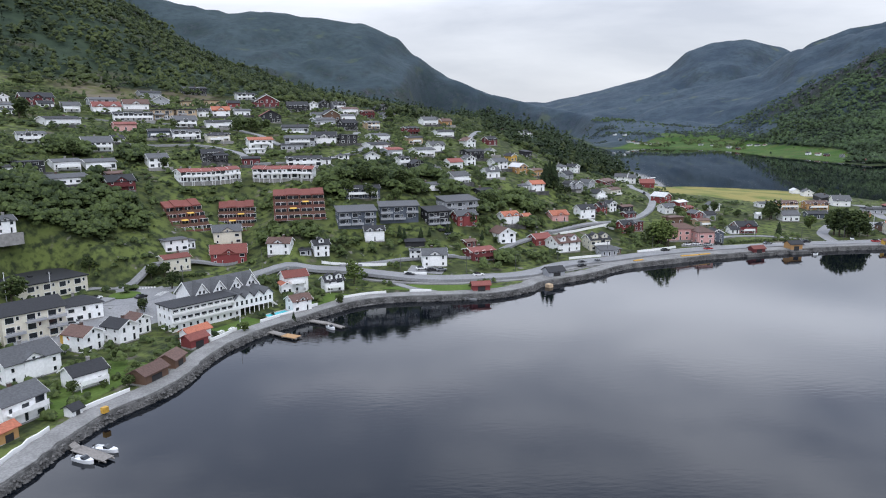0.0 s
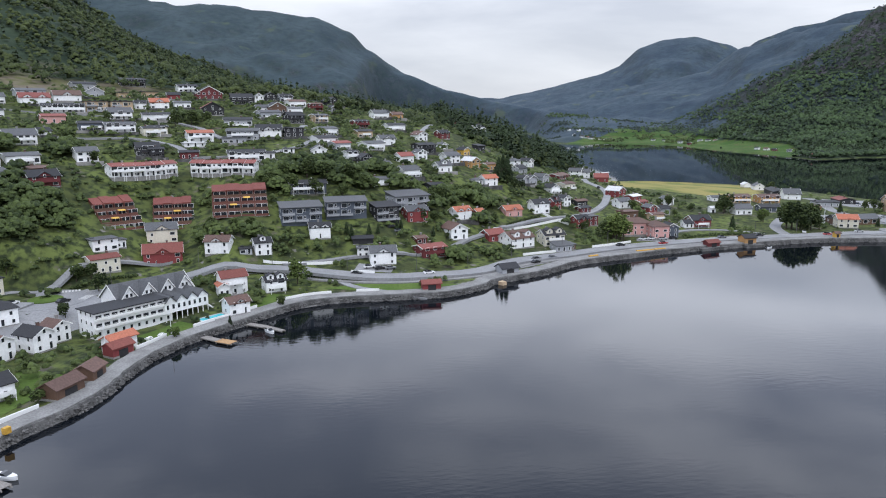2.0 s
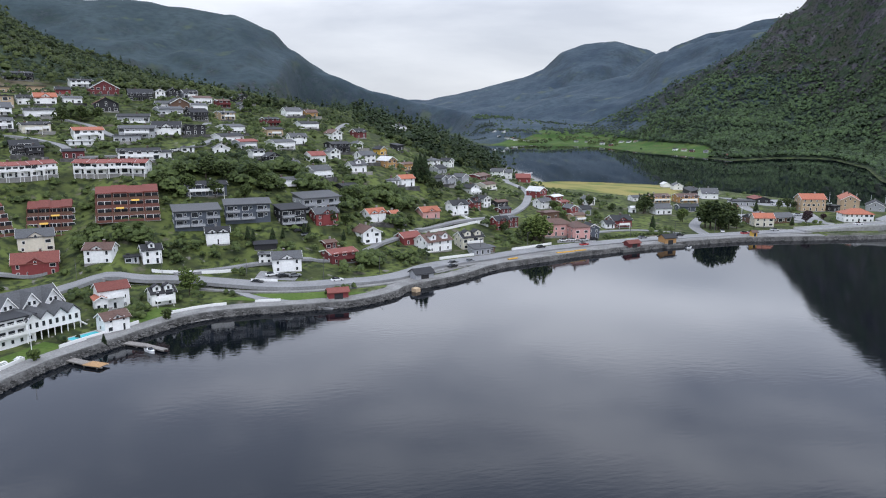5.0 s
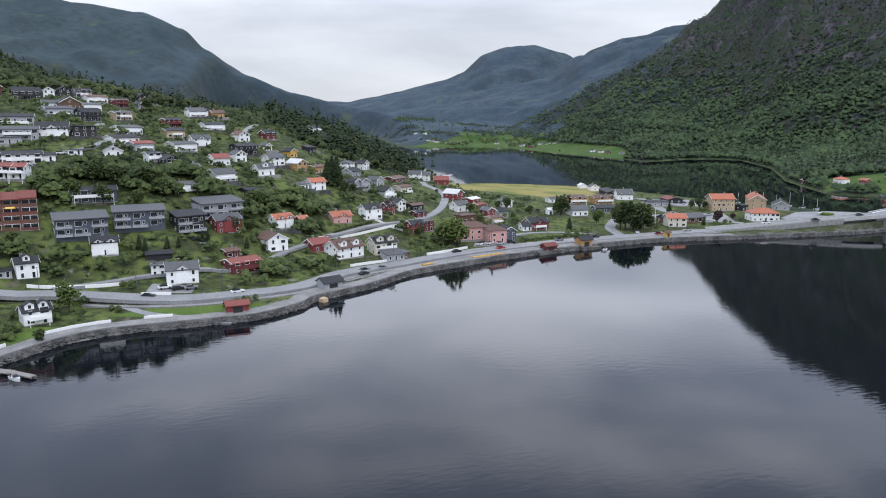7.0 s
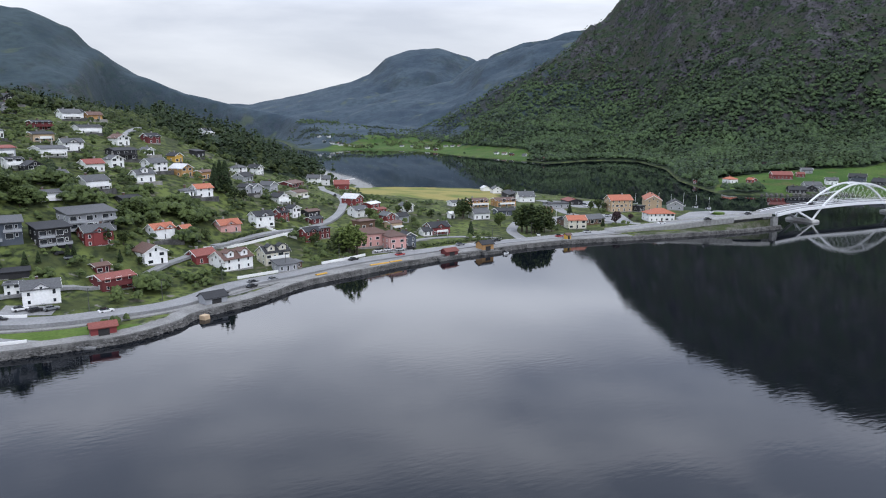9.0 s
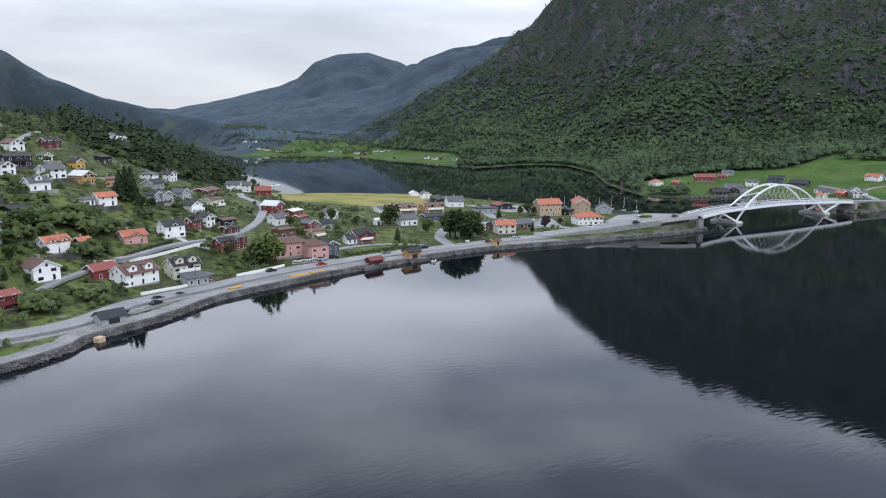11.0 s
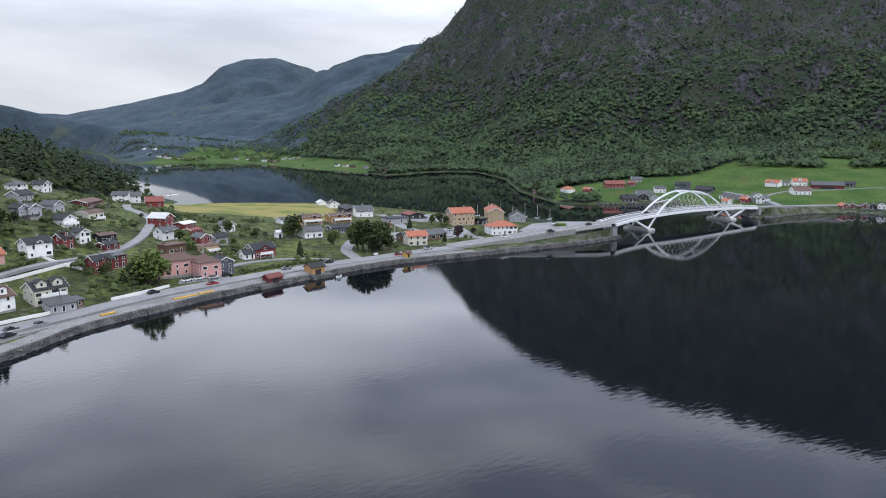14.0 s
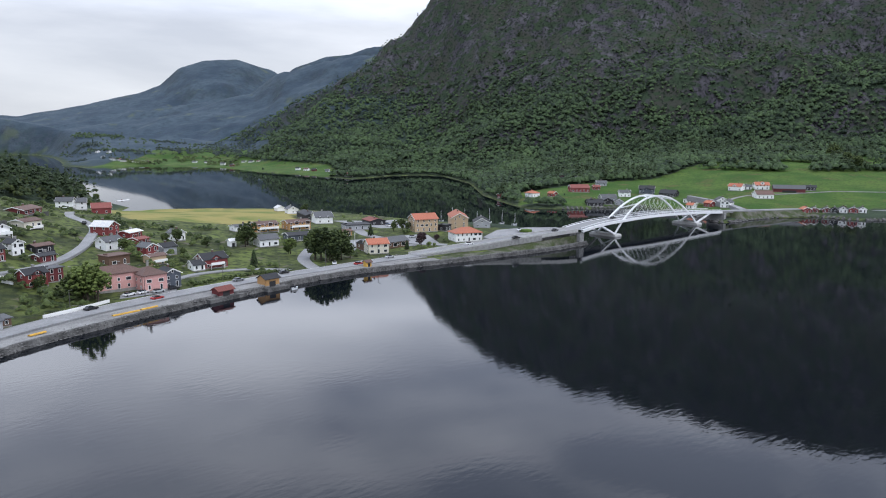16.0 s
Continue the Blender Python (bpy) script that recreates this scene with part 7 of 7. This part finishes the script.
def motor_boat(x, y, face, length, label):
    root = thing("motor_boat", pose(x, y, 0, 0, 0, face), label, "boat", "moored boats")
    L, g = length, Geo()
    rings = []
    for u, w, low in ((-.5, .34, -.15), (-.2, .4, -.2), (.15, .38, -.2), (.38, .2, -.1), (.5, .02, .1)):
        rings.append([(u * L, -w * L * .42, .75 + .25 * max(u, 0)), (u * L, -w * L * .3, low), (u * L, w * L * .3, low), (u * L, w * L * .42, .75 + .25 * max(u, 0))])
    v = [q for r in rings for q in r]
    f = [(4 * i + j, 4 * i + 4 + j, 4 * i + 5 + j, 4 * i + 1 + j) for i in range(4) for j in range(3)] + [(0, 1, 2, 3)] + [(4 * i, 4 * i + 3, 4 * i + 7, 4 * i + 4) for i in range(2, 4)]
    g.add(v, f)
    g.box(-.46 * L, .1 * L, -.11 * L, .11 * L, .3, .36)
    part("hull", g, M_HULL, root)
    g = Geo()
    g.run([(-.02 * L, .75), (.2 * L, .85), (.06 * L, 1.3), (-.05 * L, 1.3)], -.12 * L, .12 * L, 1)
    part("windscreen", g, M_GLASS, root)
    g = Geo()
    g.box(-.56 * L, -.5 * L, -.2, .2, -.1, 1.0)
    part("outboard", g, M_DARK, root)
    return root


motor_boat(-65, 133.5, -25, 5.2, "white motor boat with a dark windscreen at a jetty")
motor_boat(-62.5, 138, -20, 5.8, "white motor boat with a grey cover at a jetty")
motor_boat(-26, 220.5, -50, 4.2, "small white boat tied to a jetty")
motor_boat(192, 326, 20, 3.6, "small dark rowing boat beside the stone pier")
for i, (x, y) in enumerate(((405, 415), (402, 424), (399, 433), (394, 440), (388, 446), (382, 452), (377, 458))):
    b = motor_boat(x, y, 20, 6.5, "white sailing boat in the small marina")
    g = Geo()
    g.box(-.06, .06, -.06, .06, .7, 8 + i % 3)
    part("mast", g, M_STEEL, b)


def jetty(a, b, width, label, mat=M_PLANK):
    """Planks laid across on two beams and piles."""
    a, b = Vector((*a, 0)), Vector((*b, 0))
    d = b - a
    root = thing("jetty", pose(a.x, a.y, 0, 0, 0, math.degrees(math.atan2(d.y, d.x))), label, "jetty")
    n = int(d.length / .45)
    g = Geo()
    g.box(-.02, .38, -width / 2, width / 2, .62, .72)
    plank = g.mesh("plank", mat)
    for i in range(n):
        ob = new("plank", plank)
        ob.parent = root
        ob.matrix_basis = pose(i * .45, 0, 0)
    for s in (-width * .35, width * .35):
        g = Geo()
        g.box(0, d.length, s - .12, s + .12, .3, .61)
        part("beam", g, M_PLANK, root)
    for i in range(int(d.length / 4) + 1):
        g = Geo()
        g.box(i * 4 + .1, i * 4 + .35, -width * .4, -width * .4 + .25, -1.5, .6)
        part("pile", g, M_PLANK, root)
    return root


jetty((-71, 141), (-67.5, 137.6), 1.6, "narrow grey plank gangway to a floating jetty")
jetty((-68.6, 138.4), (-59.8, 133), 2.6, "grey plank floating jetty with moored boats")
jetty((-46, 218), (-39, 212.6), 2.4, "grey plank jetty below the promenade")
jetty((-39.5, 213), (-34.5, 210), 3.2, "reddish plank bathing raft", M_WOOD)
jetty((-33.5, 228.4), (-27.6, 224.8), 2.4, "grey plank jetty below the promenade")
jetty((-27.8, 225), (-22, 219.8), 1.8, "grey plank floating jetty")
for x, y, a, w, d, label in ((164.5, 327.3, 14, 16, 5, "stone pier under a red boathouse"), (186, 331.5, 10, 10, 6.5, "stone pier under an ochre boathouse"), (53.6, 271, 40, 2.3, 2, "small tan concrete cube at the quay")):
    g = Geo()
    g.run([(-d / 2 - .5, -1.5), (d / 2, -1.5), (d / 2, 1.35), (-d / 2, 1.25)], -w / 2, w / 2, 0)
    ob = new("pier", g.mesh("pier", M_STONE if w > 4 else M_WALL["T"]))
    ob.matrix_world = pose(x, y, 0, 0, 0, a)
    tagged(ob, label, "pier")

# Hotel pool with its rim, garden tables, flagpoles.
pool = thing("swimming_pool", pose(-44.5, 231.5, ground_at(-44.5, 231.5) + .1, 0, 0, 46), "turquoise outdoor swimming pool with a pale stone rim", "pool")
g = Geo()
g.box(-4.2, 4.2, -2, 2, -.1, .12)
part("water", g, M_POOL, pool, "turquoise pool water")
for x0, x1, y0, y1 in ((-4.8, 4.8, -2.6, -2), (-4.8, 4.8, 2, 2.6), (-4.8, -4.2, -2, 2), (4.2, 4.8, -2, 2)):
    g = Geo()
    g.box(x0, x1, y0, y1, -.2, .22)
    part("rim", g, M_CONCRETE, pool)


def flagpole(x, y, h=9.0):
    root = thing("flagpole", pose(x, y, ground_at(x, y)), "slim white flagpole without a flag", "flagpole", "flagpoles")
    g = Geo()
    g.beam((0, 0, 0), (0, 0, h), .07)
    part("pole", g, M_STEEL, root)
    g = Geo()
    g.beam((0, 0, h), (0, 0, h + .25), .13)
    part("finial", g, M_STEEL, root)


for x, y in ((-65.4, 199.3), (-54.4, 220.9), (-128, 226), (-120, 238), (250, 372)):
    flagpole(x, y)


def street_lamp(x, y, face, h=7.0):
    root = thing("street_lamp", pose(x, y, ground_at(x, y), 0, 0, face), "grey steel street lamp with an arm over the road", "street lamp", "street lamps")
    g = Geo()
    g.beam((0, 0, 0), (0, 0, h), .07)
    part("pole", g, M_STONE, root)
    g = Geo()
    g.beam((0, 0, h), (0, -1.4, h + .2), .04)
    part("arm", g, M_STONE, root)
    g = Geo()
    g.box(-.12, .12, -1.9, -1.3, h + .12, h + .25)
    part("lamp_head", g, M_DARK, root)


for i in range(14):
    x, y, a = road_place(.04 + i * .069, 5.2)
    street_lamp(x, y, a)

# Picnic tables on the hotel lawn.
for i in range(4):
    x, y = -61 + i * 2.6, 209.5 + i * 3.1
    root = thing("garden_table", pose(x, y, ground_at(x, y) + .1, 0, 0, 46 + 20 * i), "white wooden garden table with two benches", "table", "garden tables")
    g = Geo()
    g.box(-.9, .9, -.4, .4, .68, .74)
    part("tabletop", g, M_TRIM, root)
    for s in (-.75, .75):
        g = Geo()
        g.box(-.9, .9, s - .15, s + .15, .4, .45)
        part("bench", g, M_TRIM, root)
        g = Geo()
        g.box(s - .05, s + .05, -.7, .7, 0, .68)
        part("leg", g, M_TRIM, root)

# White walls and hedges along the lanes.
for points, label in (([(62, 337), (80, 347), (100, 361), (116, 371)], "low white wall along the lane"), ([(-36, 284), (-24, 285), (-10, 287)], "white retaining wall above the road"), ([(-3, 279.4), (6, 278.6)], "white retaining wall above the road"),
                      ([(70, 309.5), (80, 314.5), (88, 318)], "white retaining wall above the road"), ([(106, 326), (118, 331), (128, 336)], "low white wall along the road"), ([(88, 370), (96, 362), (104, 358)], "low white garden wall")):
    line = [(x, y) for x, y in points]
    ribbon("garden_wall", line, .35, M_TRIM, 1.0, 2.2, label, "wall")
for points in ([(160, 345), (175, 349), (190, 351), (203, 349)], [(-97, 262), (-90, 268), (-80, 276)], [(70, 345), (90, 361)]):
    line = smooth_line([(*q, 0) for q in points], .8)
    c = np.array([(q.x + dx, q.y + dy, ground_at(q.x, q.y) + h) for q in line for dx, dy, h in rng.uniform((-.5, -.5, .1), (.5, .5, 1.3), (7, 3))])
    v, t = tufts(c, rng.uniform(.25, .5, len(c)), rng)
    tris_object("hedge", v, t, M_LEAF, "clipped green hedge along a garden", "hedge")
# Yellow covers and gear on the quay.
for x, y, a, w in ((128, 318.5, 14, 9), (136, 321, 16, 6), (101, 309, 24, 5)):
    g = Geo()
    g.run([(-.7, 0), (.7, 0), (.45, .3), (-.3, .42), (-.6, .25)], -w / 2, w / 2, 0)
    ob = new("tarpaulin", g.mesh("tarpaulin", M_YELLOW))
    ob.matrix_world = pose(x, y, 2.2 if y > 316 else 2.3, 0, 0, a)
    tagged(ob, "long yellow-orange tarpaulin lying on the quay", "tarpaulin")
g = Geo()
g.box(-.7, .7, -.5, .5, 0, 1.3)
ob = new("sign_board", g.mesh("sign_board", M_YELLOW))
ob.matrix_world = pose(-68.5, 152.5, 2.2, 0, 0, 60)
tagged(ob, "yellow notice box beside the white garden wall", "sign")

# Boathouses and a white house by the narrow sound.
for x, y, w, wall, roof in ((541, 459, 8, "K", "k"), (556, 453, 9, "K", "g"), (563, 447, 7, "G", "k"), (549, 457, 6, "K", "k")):
    house(x, y, -50, w, 6, 1.2, wall, roof, "g", -.3, "dark boathouse by the narrow sound", int(600 + x))
house(594, 373, -40, 8, 7, 1.9, "W", "g", "g", -.4, "white gabled house above the bridge road", 655)
for x, y in ((626, 315), (630.5, 308), (637, 299)):
    house(x, y, -60, 5.5, 6, 1.1, "D", "k", "g", -.3, "dark red boathouse on the far shore", int(600 + x))
